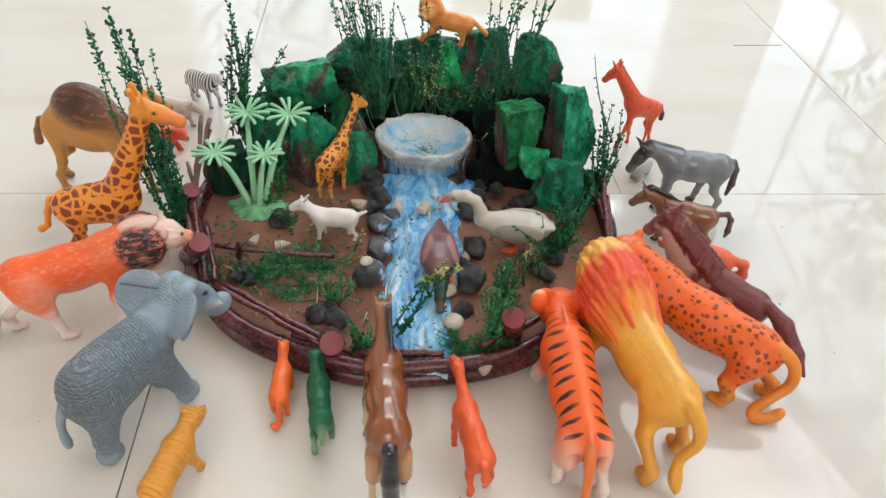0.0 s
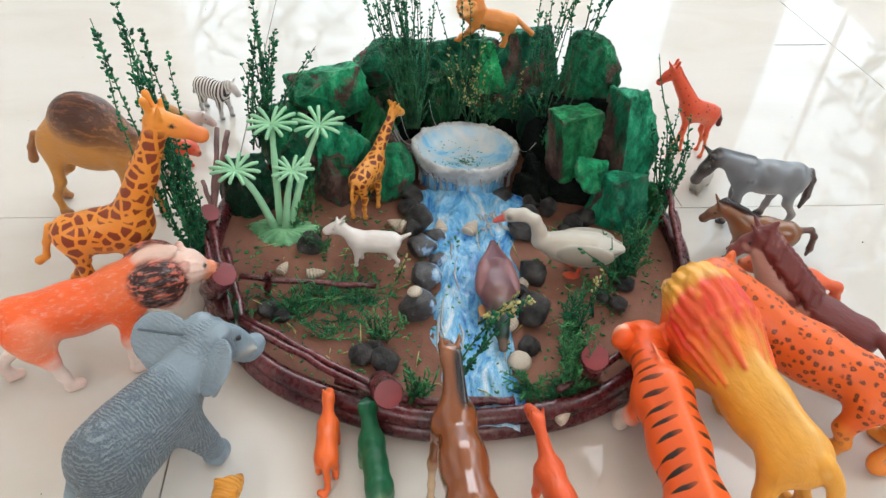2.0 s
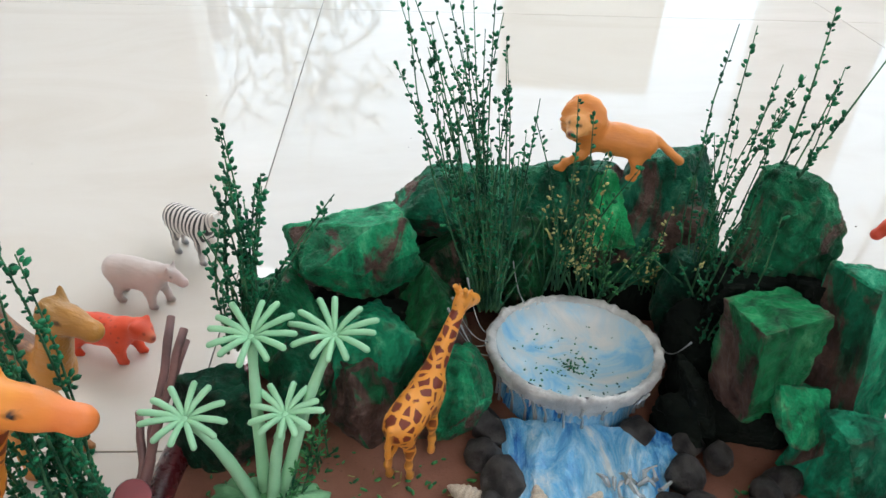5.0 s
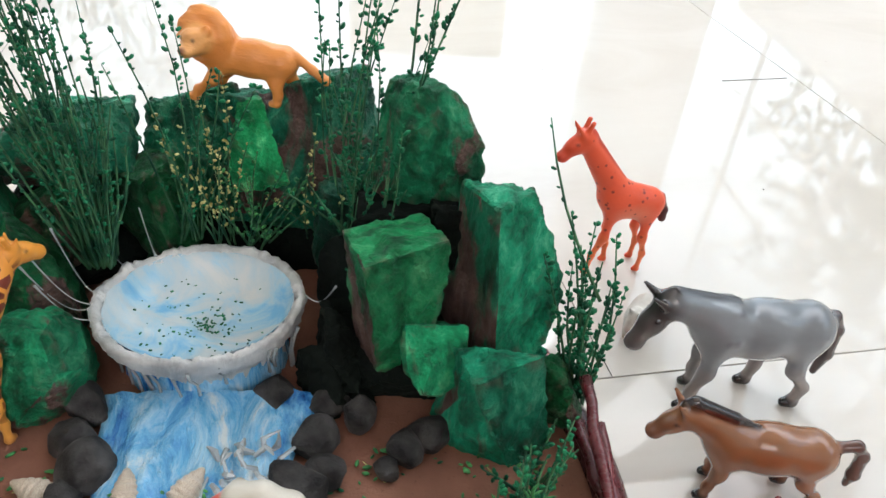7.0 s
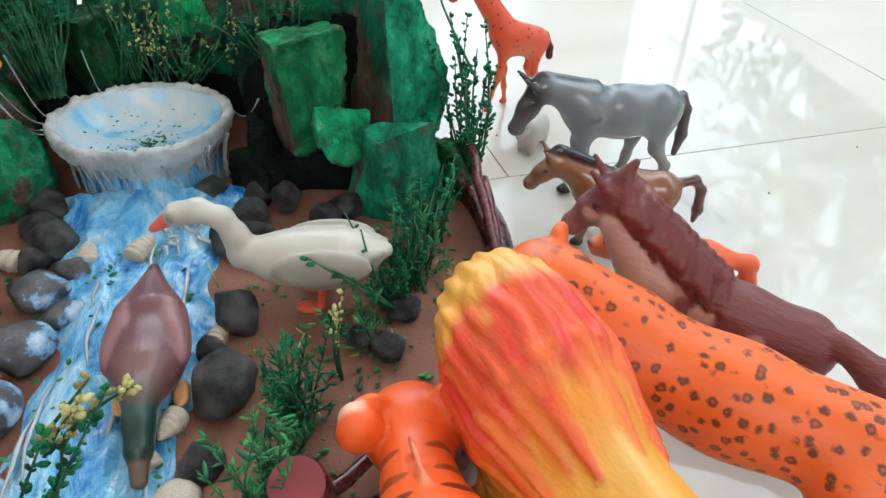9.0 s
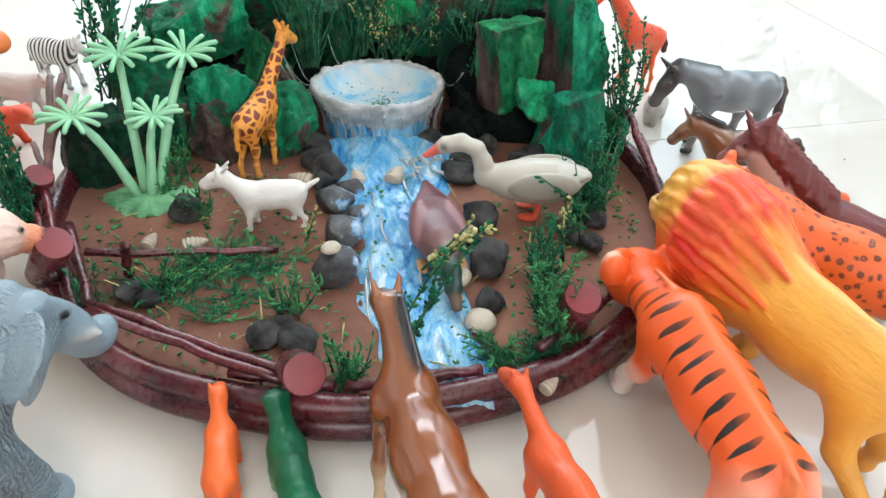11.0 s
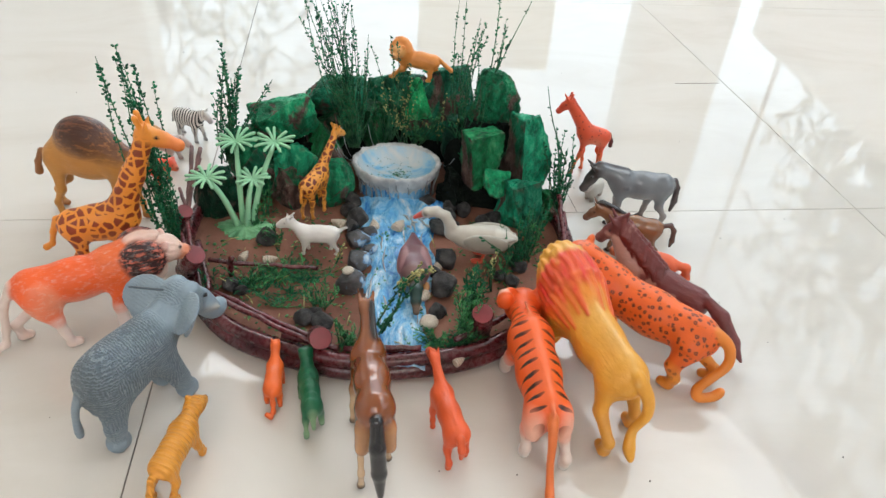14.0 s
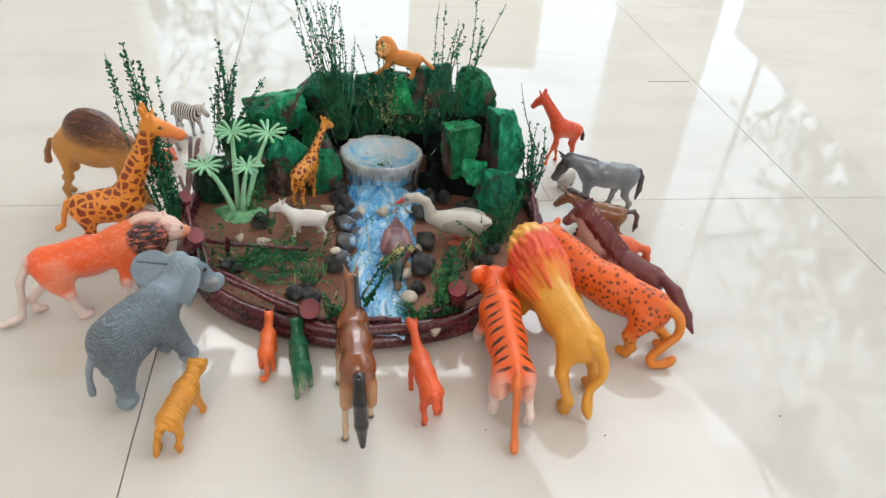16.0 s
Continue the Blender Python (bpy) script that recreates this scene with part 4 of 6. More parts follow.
def shell(x, y, size, heading, seed, flat=False, z=SOILZ):
    """A small whorled sea shell, or a flat round one."""
    bm = bmesh.new()
    if flat:
        lathe(bm, ((0.0001, 0.30), (0.25, 0.28), (0.42, 0.18), (0.5, 0.04), (0.46, 0.0), (0.2, 0.02), (0.0001, 0.02)), 28, wobble=lambda r, zz, a: (r * (1 + 0.05 * math.sin(2 * a)), zz))
    else:
        pts = []
        for i in range(60):
            f = i / 59
            r = 0.06 + 0.30 * math.sin(math.pi * (0.30 + 0.70 * f)) ** 0.8 * (1 - 0.35 * f) * (1 + 0.08 * math.sin(f * 34))
            pts.append((r, -0.5 + 0.95 * f))
        pts = [(0.0001, -0.56), (0.16, -0.55)] + pts + [(0.0001, 0.49)]
        lathe(bm, pts, 16, pose(0, 0, 0.22, 0, 80, 0))
    ob = part("seashell", bm, SHELL)
    ob.matrix_world = pose(x, y, z, 0, 0, heading) @ Matrix.Scale(size, 4)
    return tagged(ob, "small cream and tan seashell on the diorama", "seashell", "seashells")


shell(0.024, -0.118, 0.019, 30, 1, True, 0.0190)
shell(-0.056, -0.068, 0.012, 10, 1, True, 0.0365)
for x, y, s, a in ((-0.038, 0.036, 0.018, 100), (-0.010, 0.034, 0.018, 60), (0.033, -0.030, 0.014, 70), (0.018, -0.086, 0.015, 250), (-0.166, -0.028, 0.013, 70), (-0.138, -0.034, 0.015, 10), (-0.078, 0.036, 0.018, 160), (0.052, -0.165, 0.012, 40), (0.012, -0.098, 0.011, 120)):
    shell(x, y, s, a, 2, z=0.0195 if abs(x) < 0.03 else SOILZ)


# ---- dried plants ----
def bead_mesh(name, beads, mat, parent):
    """Many small pointed leaves as one mesh."""
    src = bmesh.new()
    bmesh.ops.create_icosphere(src, subdivisions=1, radius=1.0)
    src.verts.index_update()
    shape = np.array([v.co for v in src.verts])
    faces = np.array([[v.index for v in f.verts] for f in src.faces])
    src.free()
    mats = np.array([np.array(m) for m in beads])
    verts = np.einsum("nij,vj->nvi", mats[:, :3, :3], shape) + mats[:, None, :3, 3]
    tris = faces[None] + len(shape) * np.arange(len(beads))[:, None, None]
    data = bpy.data.meshes.new(name)
    data.from_pydata(verts.reshape(-1, 3).tolist(), [], tris.reshape(-1, 3).tolist())
    return tagged(mesh_object(name, data, mat, parent), kind="stuff")


def dried_plant(base, tips, seed, leaves=1.0, leaf=LEAF, size=0.0032, label="tuft of dried stems dyed dark green", start=0.35, stem=0.0006, category="dried plant", slim=False):
    """Thin stems from one base to each tip, with small bead-like leaves along their upper parts."""
    rnd = random.Random(seed)
    root = thing("dried_plant", pose(*base), label, category, "dried plants of the diorama")
    stems, beads = bmesh.new(), []
    b0 = Vector(base)
    for tip in tips:
        t = Vector(tip) - b0
        bow = Vector((rnd.uniform(-1, 1), rnd.uniform(-1, 1), 0)) * t.length * 0.06
        o = Vector((rnd.uniform(-1, 1), rnd.uniform(-1, 1), 0)) * 0.006
        pts = [o + t * f + bow * math.sin(f * math.pi) for f in (0, 0.25, 0.5, 0.75, 1)]
        tube(stems, pts, [stem * 1.5, stem * 1.3, stem * 1.1, stem * 0.9, stem * 0.5], 4)
        count = int(t.length / 0.0026 * leaves)
        for i in range(count):
            f = start + (1 - start) * rnd.random()
            p = o + t * f + bow * math.sin(f * math.pi)
            side = Vector([rnd.gauss(0, 1) for _ in range(3)]).normalized()
            d = (t.normalized() * 0.8 + side * 0.8).normalized()
            s = size * rnd.uniform(0.5, 1.25)
            m = Matrix.Translation(p + d * s * 0.7) @ d.to_track_quat("Z", "Y").to_matrix().to_4x4() @ Matrix.Diagonal((s * 0.20, s * 0.11, s * 0.85, 1) if slim else (s * 0.34, s * 0.27, s * 0.52, 1))
            beads.append(m)
    tagged(part("stem", stems, STEM, root), kind="stuff")
    bead_mesh("leaves", beads, leaf, root)
    return root


def fan(base, top, spread, count, seed, low=0.75):
    """Tips spread about a top point."""
    rnd = random.Random(seed)
    b0, t0 = Vector(base), Vector(top)
    out = []
    for i in range(count):
        f = rnd.uniform(low, 1.05)
        out.append(b0 + (t0 - b0) * f + Vector((rnd.gauss(0, spread), rnd.gauss(0, spread * 0.7), rnd.gauss(0, spread * 0.4))))
    return out


T1 = (-0.069, 0.142, 0.060)
dried_plant(T1, fan(T1, (-0.098, 0.162, 0.245), 0.017, 34, 1, 0.62), 1, 0.72, size=0.0031, start=0.22, stem=0.00045)
dried_plant(T1, fan(T1, (-0.078, 0.158, 0.150), 0.013, 60, 51, 0.45), 51, 0.35, size=0.0028, start=0.1, stem=0.0006)
T2 = (-0.030, 0.166, 0.058)
dried_plant(T2, fan(T2, (-0.032, 0.178, 0.170), 0.020, 12, 2, 0.5), 2, 0.5, LEAF, start=0.15, stem=0.0005)
dried_plant((-0.012, 0.168, 0.055), fan((-0.012, 0.168, 0.055), (-0.024, 0.178, 0.142), 0.013, 12, 12, 0.5), 12, 0.8, LEAFY, size=0.0026, label="tuft of dried stems with yellow flecks", start=0.25, stem=0.0004)
dried_plant((0.004, 0.168, 0.052), fan((0.004, 0.168, 0.052), (0.004, 0.172, 0.112), 0.018, 14, 52, 0.5), 52, 0.7, LEAFB, start=0.1, stem=0.0005)
T3 = (0.056, 0.154, 0.060)
dried_plant(T3, fan(T3, (0.064, 0.168, 0.225), 0.014, 15, 3, 0.6), 3, 0.65, size=0.0033, start=0.25, stem=0.00045)
dried_plant((0.070, 0.160, 0.08), [(0.122, 0.17, 0.232), (0.086, 0.172, 0.240), (0.098, 0.165, 0.205)], 4, 0.5, size=0.0036, start=0.4)
dried_plant((0.060, 0.152, 0.07), fan((0.06, 0.152, 0.07), (0.062, 0.150, 0.135), 0.016, 18, 13, 0.4), 13, 0.7, start=0.1)
dried_plant((0.052, 0.132, 0.030), fan((0.052, 0.132, 0.030), (0.058, 0.140, 0.130), 0.012, 14, 15, 0.45), 15, 0.6, start=0.15, stem=0.0005)
dried_plant((0.036, 0.176, 0.050), fan((0.036, 0.176, 0.050), (0.034, 0.172, 0.118), 0.014, 8, 17, 0.45), 17, 0.7, LEAFY, size=0.0026, label="tuft of dried stems with yellow flecks", start=0.2, stem=0.0004)
TL = (-0.234, -0.026, 0.016)
dried_plant(TL, fan(TL, (-0.260, -0.016, 0.216), 0.011, 24, 5, 0.42), 5, 1.3, size=0.0036, start=0.10)
TLB = (-0.207, 0.090, 0.060)
dried_plant(TLB, fan(TLB, (-0.196, 0.082, 0.198), 0.009, 18, 6, 0.4) + [Vector((-0.154, 0.109, 0.150)), Vector((-0.162, 0.105, 0.142))], 6, 1.15, size=0.0036, start=0.10)
TR = (0.171, 0.080, 0.018)
dried_plant(TR, fan(TR, (0.168, 0.098, 0.118), 0.011, 18, 7, 0.4), 7, 1.1, size=0.0036, start=0.15)
dried_plant((0.172, 0.083, 0.080), [(0.146, 0.128, 0.152)], 14, 0.12)
TRF = (0.124, -0.008, SOILZ)
dried_plant(TRF, fan(TRF, (0.134, 0.012, 0.060), 0.017, 24, 8, 0.4), 8, 0.9, LEAF, size=0.0034, start=0.05)
dried_plant((0.140, 0.028, SOILZ), fan((0.140, 0.028, SOILZ), (0.142, 0.030, 0.052), 0.010, 9, 53, 0.4), 53, 0.9, LEAF, size=0.0034, start=0.05)
dried_plant((0.112, -0.030, 0.022), [(0.074, -0.028, 0.056), (0.084, -0.030, 0.050), (0.100, -0.024, 0.062)], 54, 0.7, LEAF, 0.0036, "sprig of dried plant leaning over the goose", 0.15)
dried_plant((0.112, -0.018, SOILZ), fan((0.112, -0.018, SOILZ), (0.106, -0.012, 0.055), 0.013, 18, 18, 0.4), 18, 1.0, LEAF, start=0.05)


def moss(x, y, rx, ry, high, count, seed, leaf=LEAF):
    """A flat creeping tuft of dyed moss: short stems lying every way."""
    rnd = random.Random(seed)
    tips = []
    for i in range(count):
        a, q = rnd.uniform(0, 6.283), rnd.uniform(0.3, 1.0)
        tips.append((x + rx * q * math.cos(a), y + ry * q * math.sin(a), SOILZ + 0.002 + high * rnd.random() ** 1.5))
    dried_plant((x, y, SOILZ), tips, seed, 1.35, leaf, 0.0034, "low creeping tuft of dyed green moss on the board", 0.1, 0.0004, "moss tuft", True)


for i, (x, y, rx, ry, h, cnt) in enumerate(((-0.150, -0.072, 0.028, 0.022, 0.022, 26), (-0.128, -0.060, 0.034, 0.024, 0.018, 24), (-0.098, -0.062, 0.030, 0.024, 0.014, 18), (-0.080, -0.098, 0.018, 0.016, 0.034, 20), (0.056, -0.140, 0.016, 0.014, 0.055, 38), (0.068, -0.085, 0.018, 0.016, 0.050, 34), (-0.050, -0.152, 0.014, 0.014, 0.030, 34), (0.060, -0.112, 0.014, 0.020, 0.040, 24), (-0.182, -0.100, 0.012, 0.014, 0.032, 18), (0.098, -0.045, 0.016, 0.018, 0.030, 18), (0.030, -0.142, 0.026, 0.016, 0.010, 34), (0.045, -0.150, 0.020, 0.012, 0.014, 22), (-0.165, 0.030, 0.012, 0.012, 0.030, 14), (-0.140, 0.0, 0.012, 0.010, 0.022, 12), (-0.110, -0.085, 0.030, 0.012, 0.008, 16), (0.132, 0.004, 0.016, 0.014, 0.032, 14), (-0.158, 0.050, 0.010, 0.010, 0.05, 10), (-0.140, -0.080, 0.042, 0.026, 0.014, 14), (-0.105, -0.052, 0.046, 0.028, 0.012, 14), (-0.118, -0.098, 0.040, 0.020, 0.010, 10))):
    moss(x, y, rx, ry, h, cnt, 20 + i, (LEAFB, LEAFB, LEAF)[i % 3])
p = (-0.024, -0.140, 0.021)
dried_plant(p, [(0.006, -0.128, 0.078), (-0.002, -0.136, 0.062), (-0.006, -0.122, 0.066), (0.019, -0.128, 0.092)], 40, 1.6, LEAF, 0.0036, "sprig of dried plant slanting up over the stream", 0.05)
p = (-0.006, -0.128, 0.062)
dried_plant(p, [(0.019, -0.128, 0.092), (0.023, -0.124, 0.084), (0.012, -0.132, 0.089), (0.010, -0.122, 0.078)], 41, 1.7, LEAFY, 0.0036, "sprig of dried plant with yellow tips over the stream", 0.1)
p = (-0.070, -0.030, SOILZ)
dried_plant(p, [(-0.062, -0.022, 0.036), (-0.066, -0.02, 0.03)], 42, 1.4, LEAFY, 0.0032, "small sprig of dried plant with yellow tips", 0.2)
p = (0.090, -0.065, SOILZ)
dried_plant(p, [(0.094, -0.052, 0.055), (0.090, -0.055, 0.045)], 43, 0.8, LEAFY, 0.0032, "small sprig of dried plant with yellow tips", 0.3)

# leaf crumbs fallen on the board and in the stream
rnd = random.Random(77)
crumbs = []
for i in range(1700):
    a, q = rnd.uniform(0, 6.283), 0.185 * math.sqrt(rnd.random())
    x, y = CX + q * math.cos(a), CY + q * math.sin(a)
    if y > 0.06 or (abs(x) < 0.045 and rnd.random() < 0.6):
        continue
    s = rnd.uniform(0.0006, 0.0017)
    zz = SOILZ + (0.0045 if -0.045 < x < 0.03 else 0.0012)
    crumbs.append(pose(x, y, zz, rnd.uniform(0, 30), 0, rnd.uniform(0, 360)) @ Matrix.Diagonal((s * 1.6, s * 0.8, s * 0.5, 1)))
tagged(bead_mesh("leaf_crumbs", crumbs, LEAFB, None), "green leaf crumbs scattered over the brown board", "leaf crumbs", kind="stuff")

straw = []
for i in range(260):
    a, q = rnd.uniform(0, 6.283), 0.185 * math.sqrt(rnd.random())
    x, y = CX + q * math.cos(a), CY + q * math.sin(a)
    if y < 0.05 and abs(x + 0.01) > 0.05:
        s = rnd.uniform(0.0006, 0.0015)
        straw.append(pose(x, y, SOILZ + 0.0016, rnd.uniform(0, 30), 0, rnd.uniform(0, 360)) @ Matrix.Diagonal((s * 2.4, s * 0.4, s * 0.4, 1)))
tagged(bead_mesh("straw_crumbs", straw, LEAFY, None), "tiny yellow straw crumbs scattered over the brown board", "straw crumbs", kind="stuff")

rnd = random.Random(83)
for i in range(22):
    a, q = rnd.uniform(3.2, 6.2), 0.175 * math.sqrt(rnd.random())
    p0 = Vector((CX + q * math.cos(a), CY + q * math.sin(a), SOILZ + 0.003))
    way = Vector((rnd.uniform(-1, 1), rnd.uniform(-1, 1), rnd.uniform(0.0, 0.45))).normalized() * rnd.uniform(0.008, 0.022)
    bm = bmesh.new()
    tube(bm, [(0, 0, 0), way * 0.5 + Vector((0, 0, 0.001)), way], [0.0005, 0.0005, 0.0003], 5)
    ob = part("straw", bm, LEAFY)
    ob.matrix_world = Matrix.Translation(p0)
    tagged(ob, "thin pale yellow dry straw on the board", "straw", "straws on the board")

# ---- palms ----
palm = thing("toy_palm", pose(-0.1782, 0.0276, SOILZ) @ Matrix.Scale(0.95, 4), "mint green plastic palm cluster on a small base", "toy palm")
bm = bmesh.new()
lathe(bm, ((0.0001, 0.004), (0.016, 0.0035), (0.026, 0.002), (0.029, 0.0)), 90, pose(0.002, -0.006, 0) @ Matrix.Diagonal((1, 0.62, 1, 1)), wobble=lambda r, z, a: (r * (1 + 0.16 * math.sin(3 * a) + (r / 0.034) * 0.12 * abs(math.sin(8.5 * a))), z + 0.0010 * math.sin(17 * a) * (r / 0.03)))
part("base", bm, PALMBASE, palm)
rnd = random.Random(5)
for foot, top, size in (((-0.002, 0.002), (-0.006, 0.026, 0.092), 0.0235), ((0.008, 0.0), (0.034, 0.036, 0.088), 0.0235), ((-0.006, -0.004), (-0.034, -0.004, 0.062), 0.0225), ((0.004, -0.004), (0.012, 0.010, 0.055), 0.0195)):
    bm = bmesh.new()
    t = Vector(top)
    f0 = Vector((*foot, 0.002))
    pts = [f0 + (t - f0) * f + Vector((0, 0, 1)) * 0.010 * math.sin(f * math.pi) for f in [i / 8 for i in range(9)]]
    tube(bm, pts, [0.0036 - 0.0014 * i / 8 + (0.0003 if i % 2 else 0) for i in range(9)], 8)
    trunk = part("trunk", bm, PALM, palm)
    bm = bmesh.new()
    bmesh.ops.create_icosphere(bm, subdivisions=2, radius=0.0028, matrix=Matrix.Translation(t))
    crown = part("crown", bm, PALM, trunk)
    for i in range(12):
        a = 6.283 * i / 12 + rnd.uniform(-0.12, 0.12)
        d = Vector((math.cos(a), math.sin(a) * 0.75, 0.22 + 0.30 * math.sin(a))) * rnd.uniform(0.92, 1.08)
        bm = bmesh.new()
        tube(bm, [t, t + d * size * 0.35 + Vector((0, 0, size * 0.10)), t + d * size * 0.72 + Vector((0, 0, size * 0.06)), t + d * size * 0.92, t + d * size * 0.97 - Vector((0, 0, size * 0.02))], [0.0012, 0.0016, 0.0018, 0.0017, 0.0007], 8)
        part("frond", bm, PALM, crown)


# ---- stick fence ----
def stick(name, a, b, r, mat=MAROON, bow=0.0, seed=0, label="", category="stick", group="maroon sticks of the fence"):
    rnd = random.Random(seed)
    a, b = Vector(a), Vector(b)
    pts = []
    for i in range(9):
        f = i / 8
        pts.append((b - a) * f + Vector((rnd.uniform(-1, 1), rnd.uniform(-1, 1), rnd.uniform(-1, 1))) * r * 0.35 + Vector((0, 0, bow * math.sin(f * math.pi))))
    bm = bmesh.new()
    tube(bm, pts, [r * rnd.uniform(0.85, 1.1) for _ in pts], 8)
    ob = part(name, bm, mat)
    ob.matrix_world = Matrix.Translation(a)
    return tagged(ob, label or "maroon painted stick of the low fence", category, group)


def on_rim(deg, r, z):
    return (CX + r * math.cos(radians(deg)), CY + SQUASH * r * math.sin(radians(deg)), z)


for i, (d0, d1, r, z0, z1) in enumerate(((219, 259, 0.196, 0.030, 0.030), (221, 256, 0.2005, 0.0325, 0.0325), (246, 262, 0.191, 0.0215, 0.022), (264, 284, 0.1945, 0.026, 0.026), (266, 282, 0.1905, 0.0215, 0.0215), (293, 321, 0.197, 0.031, 0.031))):
    stick("fence_stick", on_rim(d0, r, z0), on_rim(d1, r, z1), 0.0028, seed=60 + i)
for i, (p, q, r) in enumerate((((-0.226, -0.024, 0.026), (-0.246, 0.098, 0.073), 0.0024), ((-0.232, -0.018, 0.030), (-0.230, 0.078, 0.082), 0.0023), ((-0.240, -0.006, 0.022), (-0.238, 0.092, 0.060), 0.0022), ((-0.222, -0.010, 0.044), (-0.250, 0.050, 0.046), 0.0020))):
    stick("fence_twig", p, q, r, TWIG, seed=80 + i, label="thin brown twig leaning along the rim", group="brown twigs of the fence")
for i, (p, q, r) in enumerate((((-0.229, -0.002, 0.046), (-0.190, -0.100, 0.030), 0.0032), ((-0.234, -0.010, 0.036), (-0.198, -0.092, 0.042), 0.0030), ((-0.216, -0.016, 0.024), (-0.176, -0.112, 0.024), 0.0032), ((-0.236, -0.030, 0.022), (-0.204, -0.088, 0.052), 0.0028))):
    stick("fence_stick", p, q, r, seed=90 + i)
stick("fence_stick", (-0.194, -0.058, 0.034), (-0.088, -0.050, 0.024), 0.0024, seed=95, label="thin maroon stick lying on the board")
stick("fence_stick", (-0.172, -0.060, 0.018), (-0.171, -0.059, 0.040), 0.0030, seed=96, label="short maroon peg under the thin stick")
for i, (d0, z0, d1, z1) in enumerate(((346, 0.026, 14, 0.050), (350, 0.028, 16, 0.028), (348, 0.025, 8, 0.042), (8, 0.024, 24, 0.036))):
    stick("fence_stick", on_rim(d0, 0.202, z0), on_rim(d1, 0.203, z1), 0.0030, seed=100 + i)


def post(x, y, z, r, high, tilt, turn):
    """A short log standing on the rim, with a flat sawn end."""
    root = thing("log_post", pose(x, y, z) @ pose(0, 0, 0, tilt, 0, turn), "short maroon log with a flat sawn end by the rim", "log", "log posts of the fence")
    bm = bmesh.new()
    lathe(bm, ((0.0001, -high), (r * 0.95, -high), (r * 0.97, -high * 0.5), (r, -0.0012), (r * 0.93, 0.0)), 20)
    log = part("trunk", bm, MAROON, root)
    bm = bmesh.new()
    lathe(bm, ((r * 0.93, 0.0), (r * 0.6, 0.0004), (0.0001, 0.0003)), 20)
    part("sawn_end", bm, MAROONFLAT, log, "flat red-brown sawn end")


post(0.070, -0.141, 0.054, 0.0098, 0.040, 25, -10)
post(-0.067, -0.181, 0.054, 0.0098, 0.036, 50, 15)
post(-0.194, -0.086, 0.062, 0.0095, 0.040, 38, 50)
post(-0.228, -0.004, 0.054, 0.0085, 0.034, 30, 60)


# ---- toy animals ----
ORANGE, WHITE, BLACKP = (0.86, 0.15, 0.025), (0.78, 0.74, 0.70), (0.012, 0.010, 0.012)
YELLOW, TAN, GREY = (0.84, 0.39, 0.045), (0.52, 0.23, 0.045), (0.245, 0.310, 0.365)
BROWN, DARK = (0.24, 0.068, 0.020), (0.045, 0.014, 0.011)

M_PLAIN = toy("moulded_plastic", fur=0.45)
M_FUR = toy("moulded_fur_plastic", fur=0.55, fur_scale=200)
M_RIBS = toy("ribbed_yellow_plastic", fur=0.5, ribs=0.9)
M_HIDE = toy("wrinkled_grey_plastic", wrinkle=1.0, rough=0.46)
M_PATCH = toy("patched_plastic", "patches", (0.24, 0.040, 0.013), 112)
M_PATCHS = toy("small_patched_plastic", "patches", (0.17, 0.025, 0.010), 150)
M_STRIPE = toy("striped_plastic", "stripes", (0.022, 0.010, 0.007), 31)
M_ZEBRA = toy("zebra_plastic", "bands", (0.02, 0.02, 0.022), 75)
M_RINGS = toy("ringed_plastic", "rings", (0.10, 0.022, 0.009), 165)
M_DOTS = toy("dotted_plastic", "dots", (0.26, 0.028, 0.014), 210)
M_BRUSH = toy("brushed_mane_plastic", "brush", (0.030, 0.008, 0.008), 300, fur=0.8, dust=0.28)
M_MANE = toy("streaked_mane_plastic", "brush", (0.86, 0.36, 0.05), 170, fur=0.6, fur_scale=200)
M_CAMEL = toy("brushed_hump_plastic", "brush", (0.050, 0.014, 0.006), 260, fur=0.8)
M_WORN = toy("worn_maroon_plastic", "worn", (0.50, 0.285, 0.235), 52, fur=0.7)
M_GLOSS = toy("glossy_plastic", rough=0.16, fur=0.08)
M_GLOSS.node_tree.nodes["Principled BSDF"].inputs["Coat Weight"].default_value = 0.5
M_GLOSS.node_tree.nodes["Principled BSDF"].inputs["Coat Roughness"].default_value = 0.12
M_GOOSE = toy("cream_plastic", rough=0.36, fur=0.2)


